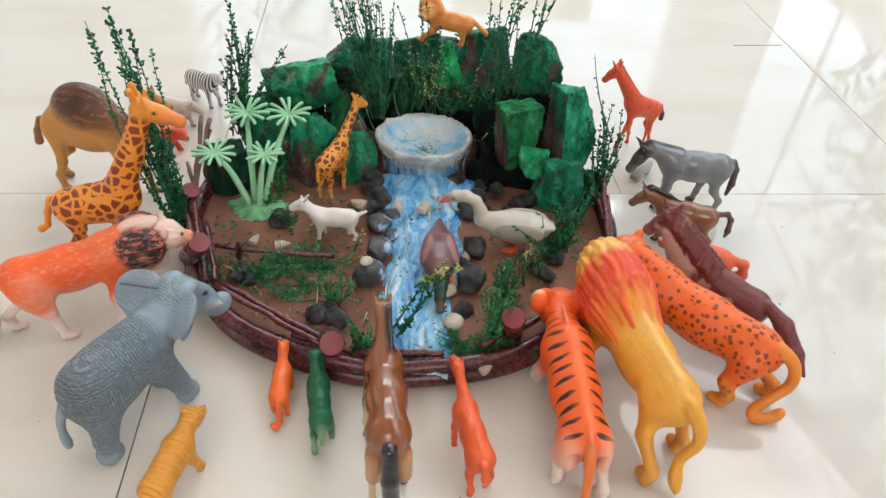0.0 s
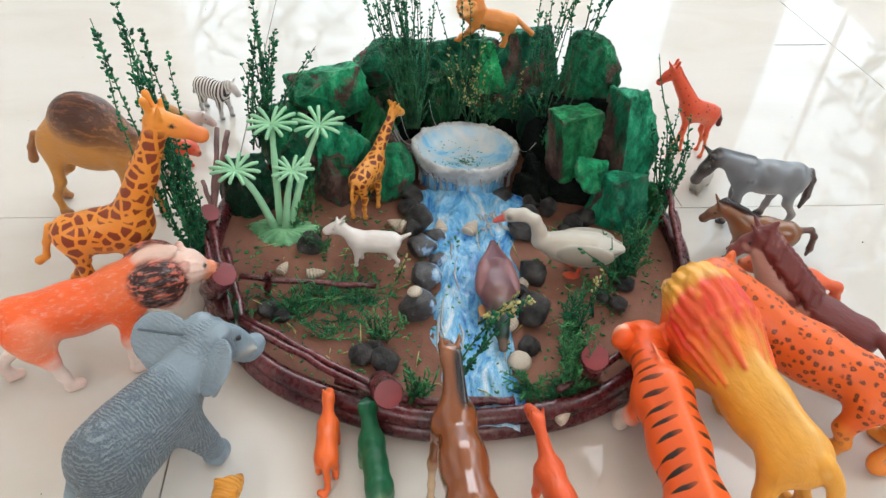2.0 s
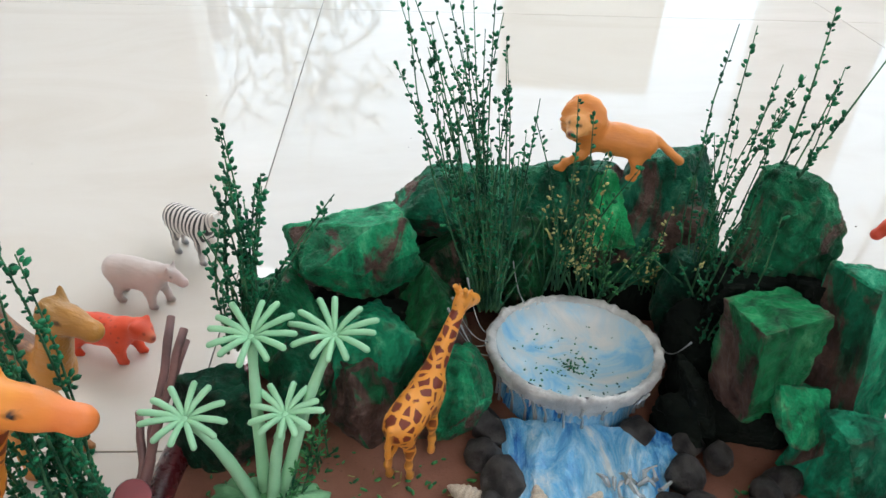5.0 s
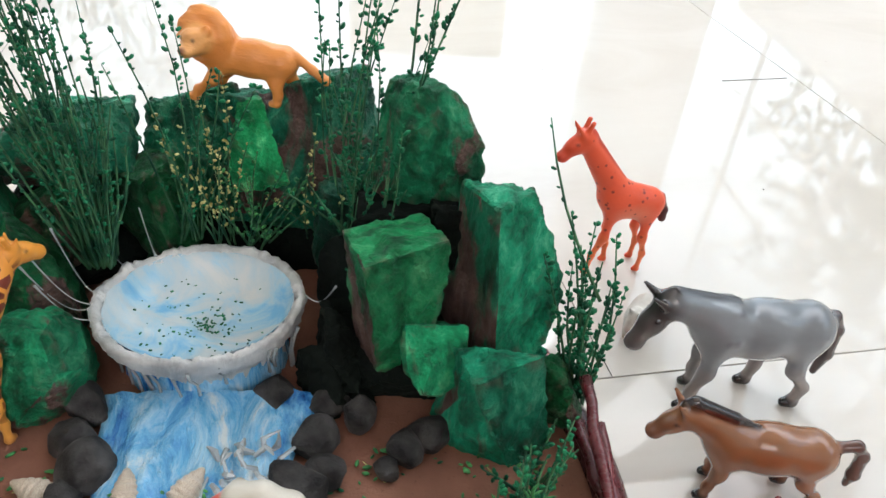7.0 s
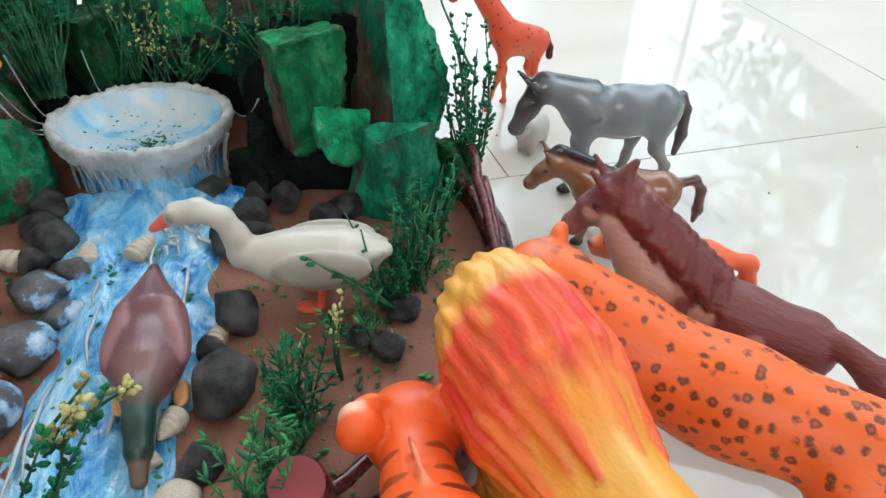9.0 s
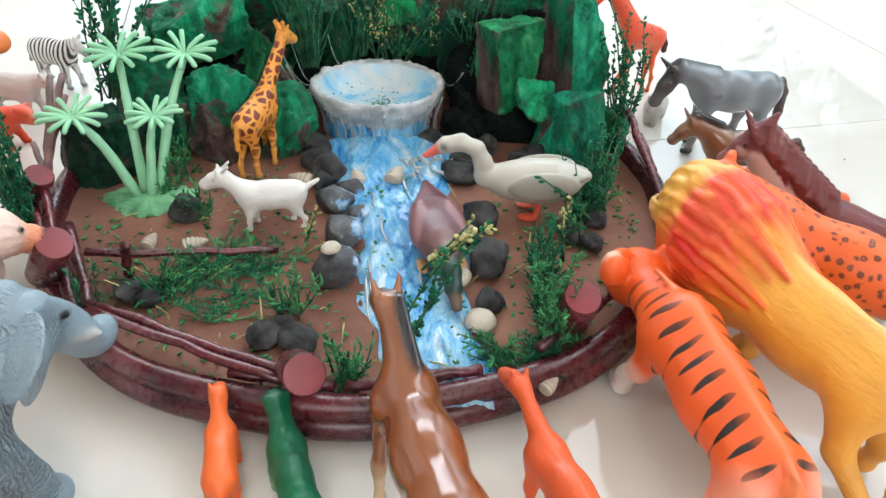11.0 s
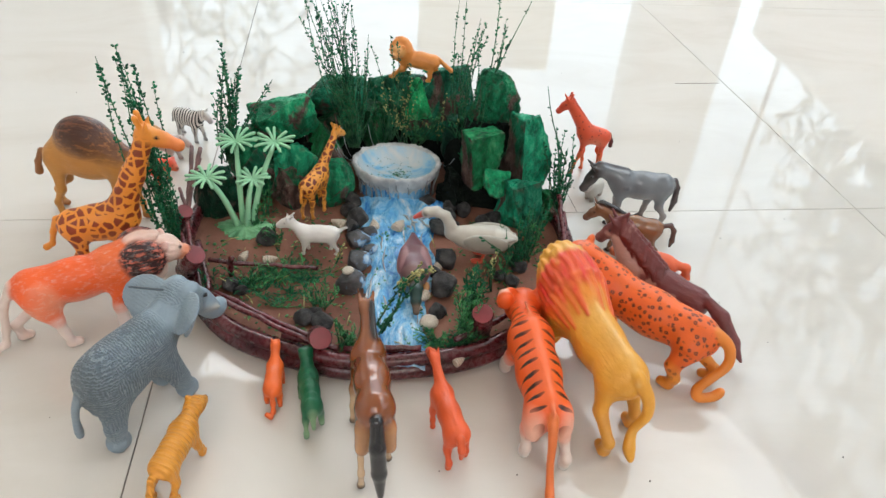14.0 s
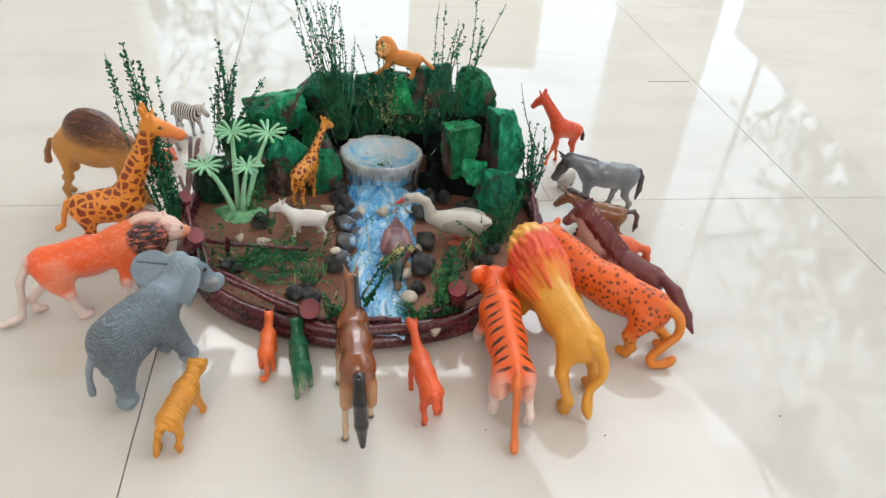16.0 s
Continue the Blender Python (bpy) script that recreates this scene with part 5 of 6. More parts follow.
def frame_of(c, hip, sho, rh, rs, feet, body, belly, low, hoof=None, leg=(0.6, 0.30, 0.34), wide=0.85, ink=0.0, foot_len=0.3, belly_r=0.75, back=None, leg_ink=0.5):
    """Trunk and four legs. hip, sho: (x, z) of the trunk's ends; feet: (x, y) hind left, hind right, fore left, fore right."""
    mid = ((hip[0] + sho[0]) / 2, (hip[1] + sho[1]) / 2 - 0.08 * rh)
    rm = (rh + rs) / 2 * 0.97
    c.cone((hip[0], 0, hip[1]), (mid[0], 0, mid[1]), rh, rm, body, 0.010, wide, ink)
    c.cone((mid[0], 0, mid[1]), (sho[0], 0, sho[1]), rm, rs, body, 0.010, wide, ink)
    c.ball((mid[0], 0, mid[1] - rm * 0.42), ((sho[0] - hip[0]) * 0.42, rm * belly_r * 0.95, rm * belly_r), belly, 0.008)
    if back:
        c.cone((hip[0], 0, hip[1] + rh * 0.72), (sho[0], 0, sho[1] + rs * 0.72), rh * 0.32, rs * 0.34, back, 0.008, 0.8)
    hoof = hoof or low
    for i, (x, y) in enumerate(feet):
        rear = i < 2
        (jx, jz), r = (hip, rh) if rear else (sho, rs)
        t, s, f = leg[0] * r * 0.90, leg[1] * r * 0.84, leg[2] * r * 0.80
        top = (jx + (0.05 * r if rear else 0.0), y * 0.72, jz - 0.25 * r)
        if rear:
            knee = ((jx * 0.55 + x * 0.45) + 0.22 * r, y * 0.98, jz * 0.52)
            hock = (x - 0.16 * r, y, jz * 0.27)
        else:
            knee = ((jx * 0.6 + x * 0.4) - 0.10 * r, y * 0.95, jz * 0.50)
            hock = (x * 0.85 + jx * 0.15 + 0.02 * r, y, jz * 0.25)
        c.cone(top, knee, t * (1.12 if rear else 0.95), t * 0.26 + s * 0.70, body, 0.008, 0.75, ink)
        c.cone(knee, hock, t * 0.25 + s * 0.68, s * 0.95, low if low != body else body, 0.004, 0.9, ink * leg_ink)
        c.cone(hock, (x, y, f * 0.9), s, s * 0.92, low, 0.003)
        c.cone((x, y, f * 0.75), (x + f * foot_len * 4, y, f * 0.62), f, f * 0.75, hoof, 0.002)
    return c


def cat_head(c, at, s, yaw, paint, muzzle, ear_paint=None, pitch=0.0, ink=0.0, ears=1.0):
    """A round cat's head at a point; s: half its width."""
    a, p = radians(yaw), radians(pitch)
    f = np.array((math.cos(a) * math.cos(p), math.sin(a) * math.cos(p), math.sin(p)))
    l = np.array((-math.sin(a), math.cos(a), 0))
    u = np.cross(f, l)
    o = np.array(at)
    c.ball(o, (s * 0.98, s * 0.94, s * 0.88), paint, 0.004, (0, -pitch, yaw), ink)
    c.cone(o + f * s * 0.55 - u * s * 0.18, o + f * s * 1.12 - u * s * 0.26, s * 0.56, s * 0.44, muzzle, 0.004)
    c.ball(o + f * s * 1.5 - u * s * 0.10, (s * 0.15, s * 0.17, s * 0.12), (0.14, 0.03, 0.03), 0.002)
    c.cone(o + f * s * 0.7 - u * s * 0.52, o + f * s * 1.15 - u * s * 0.56, s * 0.34, s * 0.26, muzzle, 0.003)
    for side in (-1, 1):
        c.ball(o - f * s * 0.15 + l * side * s * 0.74 + u * s * 0.68, (s * 0.2, s * 0.32 * ears, s * 0.34 * ears), ear_paint or paint, 0.003, (0, 0, yaw))
        c.ball(o + f * s * 0.80 + l * side * s * 0.40 + u * s * 0.28, (s * 0.12,) * 3, BLACKP, 0.001)


def horse_head(c, poll, nose, r, paint, muzzle, ears=1.0, ear_paint=None, eye=True):
    """A long head from the poll to the nose."""
    p, n = np.array(poll, float), np.array(nose, float)
    f = (n - p) / np.linalg.norm(n - p)
    l = np.cross((0, 0, 1), f)
    l = l / np.linalg.norm(l)
    u = np.cross(f, l)
    m = p + (n - p) * 0.5
    c.cone(p, m, r * 1.02, r * 0.80, paint, 0.004, 0.85)
    c.cone(m, n, r * 0.78, r * 0.60, muzzle, 0.004, 0.85)
    c.ball(n + f * r * 0.15 - u * r * 0.1, (r * 0.6, r * 0.58, r * 0.52), muzzle, 0.003)
    for side in (-1, 1):
        c.cone(p + l * side * r * 0.6 + u * r * 0.6, p + l * side * r * (0.72 + 0.12 * ears) + u * r * (0.8 + 1.0 * ears) - f * r * 0.3, r * 0.32, r * 0.10, ear_paint or paint, 0.002)
        c.ball(p + (n - p) * 0.34 + l * side * r * 0.74 + u * r * 0.34, (r * 0.15,) * 3, BLACKP, 0.001)


def ridges(x0, count, deep, centre, axis=0.0):
    """Strands pressed into a mane: waves round an axis, ahead of x0."""
    def press(v, n):
        ang = np.arctan2(v[:, 1], v[:, 2] - centre + axis * (v[:, 0] - x0))
        wob = np.array([noise.noise(Vector((p[0] * 90, p[1] * 90, p[2] * 90))) for p in v])
        w = np.clip((v[:, 0] - x0) / 0.012, 0, 1)
        return v + n * (w * deep * (np.sin(ang * count + wob * 1.8) + 0.3 * wob))[:, None]
    return press


# big toys in front, from the elephant round to the red horse
c = Clay()
c.ball((-0.017, 0, 0.061), (0.024, 0.0235, 0.0285), GREY, 0.010, (0, 0, 0), 1.0)
c.ball((0.002, 0, 0.065), (0.028, 0.0230, 0.0270), GREY, 0.010, (0, 0, 0), 1.0)
c.ball((0.022, 0, 0.066), (0.021, 0.0205, 0.0255), GREY, 0.010, (0, 0, 0), 0.8)
c.ball((-0.031, 0, 0.060), (0.0125, 0.0185, 0.0235), (0.15, 0.175, 0.195), 0.014, (0, 0, 0), 0.7)
legs(c, ((-0.024, -0.018, 0.0155, True), (-0.026, -0.034, -0.0130, True), (0.024, 0.036, 0.013, False), (0.024, 0.038, -0.0148, False)), 0.050, 0.0125, 0.0080, 0.0098, GREY, GREY, GREY, 0.002, 0.003, 0.005, 0.8, 0.8)
c.cone((0.026, 0, 0.071), (0.050, 0, 0.080), 0.0185, 0.0165, GREY, 0.006)
c.ball((0.060, 0, 0.083), (0.0180, 0.0175, 0.0185), GREY, 0.005, (0, 0, 0), 0.5)
for side in (-1, 1):
    c.ball((0.064, side * 0.0075, 0.0965), (0.010, 0.0085, 0.0070), GREY, 0.004)
    c.cone((0.070, side * 0.009, 0.094), (0.079, side * 0.009, 0.085), 0.0044, 0.0036, GREY, 0.003)
    c.ball((0.076, side * 0.0130, 0.086), (0.002,) * 3, BLACKP, 0.001)
    c.cone((0.078, side * 0.008, 0.070), (0.090, side * 0.011, 0.062), 0.0028, 0.0014, (0.55, 0.55, 0.52), 0.002)
c.curve([(0.073, 0, 0.078), (0.083, 0, 0.066), (0.089, 0, 0.055), (0.095, 0, 0.050), (0.101, 0, 0.052)], [0.0120, 0.0092, 0.0074, 0.0062, 0.0056], GREY, 0.004)
# the wide ears: a rear plate from the crown outwards and a hanging flap on each side
c.ball((0.045, 0.0220, 0.0910), (0.0026, 0.0225, 0.0180), GREY, 0.002, (0, 50, 12), 0.08)
c.ball((0.046, 0.0220, 0.0820), (0.0028, 0.0210, 0.0180), GREY, 0.003, (0, 42, 14), 0.08)
c.ball((0.047, -0.0210, 0.0900), (0.0026, 0.0170, 0.0190), GREY, 0.002, (0, 40, -30), 0.08)
c.ball((0.050, -0.0215, 0.0800), (0.0030, 0.0145, 0.0140), GREY, 0.003, (0, 14, -62), 0.08)
c.cone((0.050, 0.006, 0.1005), (0.039, 0.034, 0.0985), 0.0011, 0.0010, (0.10, 0.13, 0.16), 0.001)
c.curve([(-0.039, 0, 0.070), (-0.047, 0.005, 0.054), (-0.049, 0.010, 0.034), (-0.048, 0.014, 0.012)], [0.0036, 0.0026, 0.0022, 0.0032], GREY, 0.003)
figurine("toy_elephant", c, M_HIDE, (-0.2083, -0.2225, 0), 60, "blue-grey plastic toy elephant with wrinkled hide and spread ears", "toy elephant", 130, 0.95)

TIGER = (0.90, 0.125, 0.018)
c = frame_of(Clay(), (-0.038, 0.046), (0.034, 0.052), 0.0155, 0.0185, ((-0.043, 0.014), (-0.056, -0.015), (0.048, 0.014), (0.030, -0.015)), TIGER, (0.78, 0.60, 0.52), (0.80, 0.66, 0.58), WHITE, (0.62, 0.33, 0.36), 0.98, 1.0, back=(0.90, 0.16, 0.035), leg_ink=0.0)
c.cone((0.034, 0, 0.053), (0.072, -0.002, 0.046), 0.0160, 0.0115, TIGER, 0.006, 1.0, 0.6)
cat_head(c, (0.085, -0.004, 0.043), 0.0185, 0, TIGER, (0.80, 0.35, 0.22), TIGER, -14, 0.0, 1.3)
for side in (-1, 1):
    c.ball((0.079, side * 0.0185 - 0.004, 0.0550), (0.0056, 0.0080, 0.0092), TIGER, 0.0015)
    c.ball((0.0825, side * 0.0195 - 0.004, 0.0575), (0.0036, 0.0056, 0.0072), (0.90, 0.46, 0.32), 0.001)
    c.ball((-0.046, side * 0.0115, 0.038), (0.011, 0.0062, 0.014), (0.86, 0.46, 0.34), 0.008)
c.curve([(-0.053, 0, 0.054), (-0.064, 0.001, 0.038), (-0.069, 0.001, 0.020), (-0.077, 0.001, 0.007), (-0.088, 0.003, 0.004)], [0.0036, 0.0026, 0.0022, 0.0022, 0.0030], (0.84, 0.20, 0.05), 0.003)
c.chain([(-0.054, 0, 0.0585), (-0.036, 0, 0.0625), (0.0, 0, 0.0655), (0.034, 0, 0.0700), (0.066, 0, 0.0640)], [0.0015] * 5, (0.90, 0.22, 0.09), 0.0015)
figurine("toy_tiger", c, M_STRIPE, (0.1127, -0.2048, 0), 95, "orange plastic toy tiger with black stripes and pale legs", "toy tiger", 96, 1.02)

c = frame_of(Clay(), (-0.036, 0.062), (0.046, 0.064), 0.0200, 0.0220, ((-0.060, 0.018), (-0.040, -0.018), (0.062, 0.018), (0.040, -0.020)), YELLOW, (0.80, 0.36, 0.05), (0.78, 0.36, 0.05), (0.78, 0.34, 0.045), (0.60, 0.30, 0.36), 0.90, back=(0.84, 0.46, 0.12))
c.ball((0.044, 0, 0.066), (0.028, 0.0225, 0.032), (0.84, 0.27, 0.03), 0.008)
c.ball((0.060, 0, 0.070), (0.026, 0.0250, 0.0345), (0.74, 0.030, 0.014), 0.006, (0, 0, 0), 0.10)
c.ball((0.074, 0, 0.058), (0.026, 0.0240, 0.036), (0.82, 0.10, 0.020), 0.010, (0, 0, 0), 0.15)
for i in range(15):
    a = radians(-98 + 14 * i)
    y, z = math.sin(a), math.cos(a)
    mid = (0.050, 0.0240 * y, 0.068 + 0.0315 * z)
    c.cone((0.072, 0.0225 * y, 0.072 + 0.030 * z), mid, 0.0055, 0.0046, (0.74, 0.026, 0.014) if i % 2 else (0.80, 0.060, 0.018), 0.002, 1.0, 0.12)
    c.cone(mid, (0.016 + 0.007 * (i % 3), 0.0205 * y, 0.062 + 0.0250 * z), 0.0046, 0.0010, (0.78, 0.050, 0.016) if i % 2 else (0.84, 0.12, 0.02), 0.002, 1.0, 0.2)
c.ball((0.088, 0, 0.080), (0.018, 0.0205, 0.0245), (0.86, 0.42, 0.06), 0.010)
c.cone((0.078, 0, 0.101), (0.092, 0, 0.090), 0.0065, 0.008, (0.86, 0.52, 0.14), 0.004)
for side in (-1, 1):
    c.cone((0.082, side * 0.010, 0.099), (0.068, side * 0.014, 0.099), 0.005, 0.0020, (0.86, 0.40, 0.06), 0.003)
    c.cone((0.084, side * 0.018, 0.088), (0.071, side * 0.0235, 0.080), 0.005, 0.0020, (0.86, 0.38, 0.05), 0.003)
cat_head(c, (0.092, 0, 0.072), 0.0175, 0, YELLOW, (0.82, 0.45, 0.15), (0.84, 0.40, 0.06), -12)
c.curve([(-0.052, -0.002, 0.074), (-0.060, -0.009, 0.059), (-0.063, -0.011, 0.041), (-0.062, -0.003, 0.024), (-0.069, 0.001, 0.011), (-0.075, 0.001, 0.003)], [0.0054, 0.0044, 0.0036, 0.0030, 0.0044, 0.0016], YELLOW, 0.003)
c.chain([(-0.056, 0, 0.072), (-0.036, 0, 0.0835), (0.0, 0, 0.0845), (0.026, 0, 0.0875)], [0.0020, 0.0024, 0.0022, 0.0020], (0.86, 0.50, 0.16), 0.0020)
figurine("toy_lion", c, M_MANE, (0.1665, -0.1842, 0), 107.5, "yellow plastic toy lion with a red and yellow mane", "toy lion", 120, 0.99, rough=ridges(0.030, 34, 0.0008, 0.060))

LEO = (0.84, 0.140, 0.017)
c = frame_of(Clay(), (-0.046, 0.050), (0.046, 0.058), 0.0205, 0.0220, ((-0.040, 0.026), (-0.066, -0.010), (0.062, 0.016), (0.040, -0.016)), LEO, (0.84, 0.34, 0.06), (0.82, 0.28, 0.03), (0.82, 0.30, 0.04), (0.62, 0.32, 0.36), 0.95, 1.0)
c.cone((0.046, 0, 0.064), (0.070, 0, 0.076), 0.019, 0.0155, LEO, 0.008, 0.95, 1.0)
c.cone((0.052, 0.012, 0.070), (0.036, 0.016, 0.060), 0.006, 0.004, LEO, 0.006)
cat_head(c, (0.080, 0, 0.078), 0.0170, 0, LEO, (0.84, 0.40, 0.16), None, -10, 0.5, 1.1)
c.curve([(-0.060, 0, 0.062), (-0.074, -0.001, 0.053), (-0.079, 0.004, 0.038), (-0.071, 0.017, 0.024), (-0.065, 0.024, 0.012), (-0.069, 0.024, 0.0046), (-0.079, 0.014, 0.0046), (-0.083, 0.008, 0.009)], [0.0052, 0.0042, 0.0038, 0.0036, 0.0036, 0.0036, 0.0036, 0.0034], (0.82, 0.25, 0.03), 0.003)
figurine("toy_leopard", c, M_RINGS, (0.2255, -0.1263, 0), 142, "orange plastic toy leopard with dark spots and curled tail", "toy leopard", 110, 0.967)

REDBROWN, PINKISH, REDMANE = (0.17, 0.040, 0.040), (0.50, 0.285, 0.235), (0.15, 0.020, 0.016)
c = frame_of(Clay(), (-0.036, 0.037), (0.022, 0.044), 0.0152, 0.0155, ((-0.046, 0.012), (-0.034, -0.012), (0.034, 0.012), (0.022, -0.012)), REDBROWN, PINKISH, REDBROWN, DARK, (0.58, 0.28, 0.34), 0.9, 0.0)
c.cone((0.024, 0, 0.050), (0.046, 0, 0.082), 0.0145, 0.0095, (0.30, 0.11, 0.09), 0.008, 0.9, 1.0)
c.cone((0.046, 0, 0.082), (0.052, 0, 0.086), 0.009, 0.009, REDBROWN, 0.006)
for side in (-1, 1):
    c.ball((0.028, side * 0.0080, 0.044), (0.014, 0.0105, 0.019), PINKISH, 0.0012)
    c.cone((0.034, side * 0.0050, 0.054), (0.049, side * 0.0035, 0.074), 0.0122, 0.0088, PINKISH, 0.0012)
    c.ball((-0.002, side * 0.0105, 0.034), (0.019, 0.0068, 0.011), PINKISH, 0.0010)
    c.ball((0.006, side * 0.0108, 0.0435), (0.009, 0.0050, 0.0075), PINKISH, 0.0006)
    c.ball((-0.015, side * 0.0112, 0.0400), (0.008, 0.0046, 0.0060), PINKISH, 0.0006)
horse_head(c, (0.054, 0, 0.086), (0.069, 0.003, 0.068), 0.0084, REDBROWN, (0.26, 0.085, 0.075), 1.3)
for side in (-1, 1):
    c.ball((0.061, side * 0.0058, 0.077), (0.0052, 0.0026, 0.0044), PINKISH, 0.0006)
rnd = random.Random(21)
for i in range(12):
    f = i / 11
    x, z = 0.050 - 0.048 * f, 0.094 - 0.034 * f
    for side in (-1, 1):
        drop = rnd.uniform(0.014, 0.027)
        out = rnd.uniform(0.0095, 0.0120)
        c.cone((x, side * 0.0025, z), (x - 0.003, side * out, z - drop * 0.5), 0.0036, 0.0031, REDMANE, 0.0008)
        c.cone((x - 0.003, side * out, z - drop * 0.5), (x - rnd.uniform(0.004, 0.012), side * (out + 0.002), z - drop), 0.0031, 0.0005, REDMANE, 0.0006)
c.cone((0.052, 0, 0.095), (0.048, 0, 0.103), 0.0040, 0.0016, REDBROWN, 0.003)
c.chain([(-0.048, 0.004, 0.046), (-0.065, 0.011, 0.040), (-0.083, 0.017, 0.022), (-0.096, 0.020, 0.008)], [0.005, 0.0075, 0.0068, 0.0016], REDBROWN, 0.003)
figurine("toy_horse", c, M_WORN, (0.2502, -0.0706, 0), 144.7, "maroon plastic toy horse with a heavy mane and worn pale patches", "toy horse", 124, 0.988)

c = frame_of(Clay(), (-0.036, 0.071), (0.026, 0.062), 0.0138, 0.0128, ((-0.050, 0.011), (-0.028, -0.011), (0.012, 0.014), (0.036, -0.010)), BROWN, (0.45, 0.22, 0.09), (0.60, 0.40, 0.23), BLACKP, (0.54, 0.21, 0.29), 0.9)
for y in (0.008, -0.008):
    c.cone((-0.044, y, 0.056), (-0.046, y * 1.2, 0.040), 0.0070, 0.0054, (0.44, 0.20, 0.08), 0.006)
c.cone((0.028, 0, 0.066), (0.056, 0, 0.078), 0.0098, 0.0064, (0.24, 0.075, 0.026), 0.008, 0.8)
c.cone((0.028, -0.004, 0.076), (0.056, -0.004, 0.086), 0.0036, 0.0030, BLACKP, 0.003, 0.7)
horse_head(c, (0.060, 0, 0.080), (0.082, 0, 0.066), 0.0070, (0.30, 0.11, 0.045), BROWN, 1.4)
c.chain([(-0.052, 0, 0.074), (-0.060, 0, 0.056), (-0.064, -0.001, 0.034), (-0.067, -0.002, 0.012)], [0.005, 0.0058, 0.0056, 0.0026], BLACKP, 0.002)
figurine("toy_horse", c, M_GLOSS, (-0.0210, -0.2326, 0), 98.2, "glossy brown plastic toy horse with pale legs and black tail", "toy horse", 104, 1.02)

DEER = (0.78, 0.115, 0.030)
c = frame_of(Clay(), (-0.020, 0.027), (0.018, 0.029), 0.0076, 0.0064, ((-0.028, 0.007), (-0.020, -0.008), (0.010, 0.008), (0.028, -0.007)), DEER, DEER, DEER, DEER, (0.62, 0.32, 0.36), 0.9)
c.cone((0.020, 0, 0.031), (0.040, 0, 0.041), 0.0050, 0.0030, DEER, 0.003)
c.cone((-0.018, 0, 0.0345), (0.014, 0, 0.0345), 0.0012, 0.0012, DEER, 0.0012)
horse_head(c, (0.043, 0, 0.041), (0.055, 0, 0.036), 0.0046, DEER, DEER, 1.3)
c.chain([(-0.029, 0, 0.031), (-0.033, 0, 0.024), (-0.033, 0, 0.016)], [0.003, 0.0026, 0.0016], DEER, 0.002)
figurine("toy_deer", c, M_PLAIN, (0.0405, -0.2340, 0), 105.7, "small orange-red plastic toy deer", "toy deer", 90, 1.09)

c = frame_of(Clay(), (-0.013, 0.0205), (0.014, 0.0220), 0.0056, 0.0050, ((-0.012, 0.006), (-0.016, -0.006), (0.018, 0.006), (0.012, -0.006)), ORANGE, ORANGE, ORANGE, ORANGE, (0.65, 0.36, 0.40), 0.9)
c.cone((0.015, 0, 0.024), (0.026, 0, 0.032), 0.0046, 0.0036, ORANGE, 0.003)
horse_head(c, (0.028, 0, 0.033), (0.037, 0, 0.028), 0.0046, ORANGE, ORANGE, 0.9)
c.chain([(-0.019, 0, 0.020), (-0.023, -0.001, 0.011), (-0.026, -0.001, 0.004), (-0.031, 0.001, 0.0028), (-0.030, 0.004, 0.005)], [0.0026, 0.0022, 0.002, 0.002, 0.0022], ORANGE, 0.002)
figurine("toy_fawn", c, M_PLAIN, (-0.1058, -0.1945, 0), 95, "small orange plastic toy fawn with a curled tail", "toy deer", 70, 0.93)

GREEN, PALEG = (0.004, 0.125, 0.050), (0.22, 0.36, 0.20)
c = frame_of(Clay(), (-0.018, 0.0225), (0.016, 0.0215), 0.0062, 0.0066, ((-0.030, 0.006), (-0.018, -0.007), (0.012, 0.007), (0.024, -0.006)), GREEN, GREEN, PALEG, GREEN, (0.66, 0.36, 0.40), 0.85)
for i in range(7):
    c.ball((-0.018 + 0.007 * i, 0.0008 * (-1) ** i, 0.0285), (0.0026, 0.0030, 0.0022), GREEN, 0.002)
c.cone((0.018, 0, 0.023), (0.032, 0, 0.027), 0.0060, 0.0052, GREEN, 0.004)
cat_head(c, (0.038, 0, 0.027), 0.0066, 0, GREEN, GREEN, None, -10, 0, 0.7)
c.cone((-0.024, 0, 0.022), (-0.030, 0, 0.010), 0.0030, 0.0016, PALEG, 0.003)
figurine("toy_animal", c, M_PLAIN, (-0.0731, -0.2101, 0), 103, "small green plastic toy animal with paler haunches", "toy animal", 74, 1.01)

CUBY = (0.82, 0.34, 0.040)
c = frame_of(Clay(), (-0.016, 0.0285), (0.016, 0.0310), 0.0078, 0.0084, ((-0.024, 0.008), (-0.022, -0.009), (0.012, 0.012), (0.020, -0.008)), CUBY, CUBY, CUBY, CUBY, (0.58, 0.36, 0.40), 0.95)
c.cone((0.018, 0, 0.033), (0.030, 0, 0.037), 0.0072, 0.0062, CUBY, 0.004)
cat_head(c, (0.035, 0, 0.037), 0.0080, -10, CUBY, CUBY, None, -8, 0, 0.8)
c.chain([(-0.026, 0.003, 0.026), (-0.030, 0.004, 0.014), (-0.032, 0.005, 0.004)], [0.003, 0.0026, 0.0026], CUBY, 0.002)
figurine("toy_cub", c, M_RIBS, (-0.1622, -0.2783, 0), 78, "small yellow plastic toy tiger cub with ribbed back", "toy tiger", 76, 1.02)

# the left side
LIONO, PALE = (0.88, 0.125, 0.022), (0.78, 0.56, 0.47)
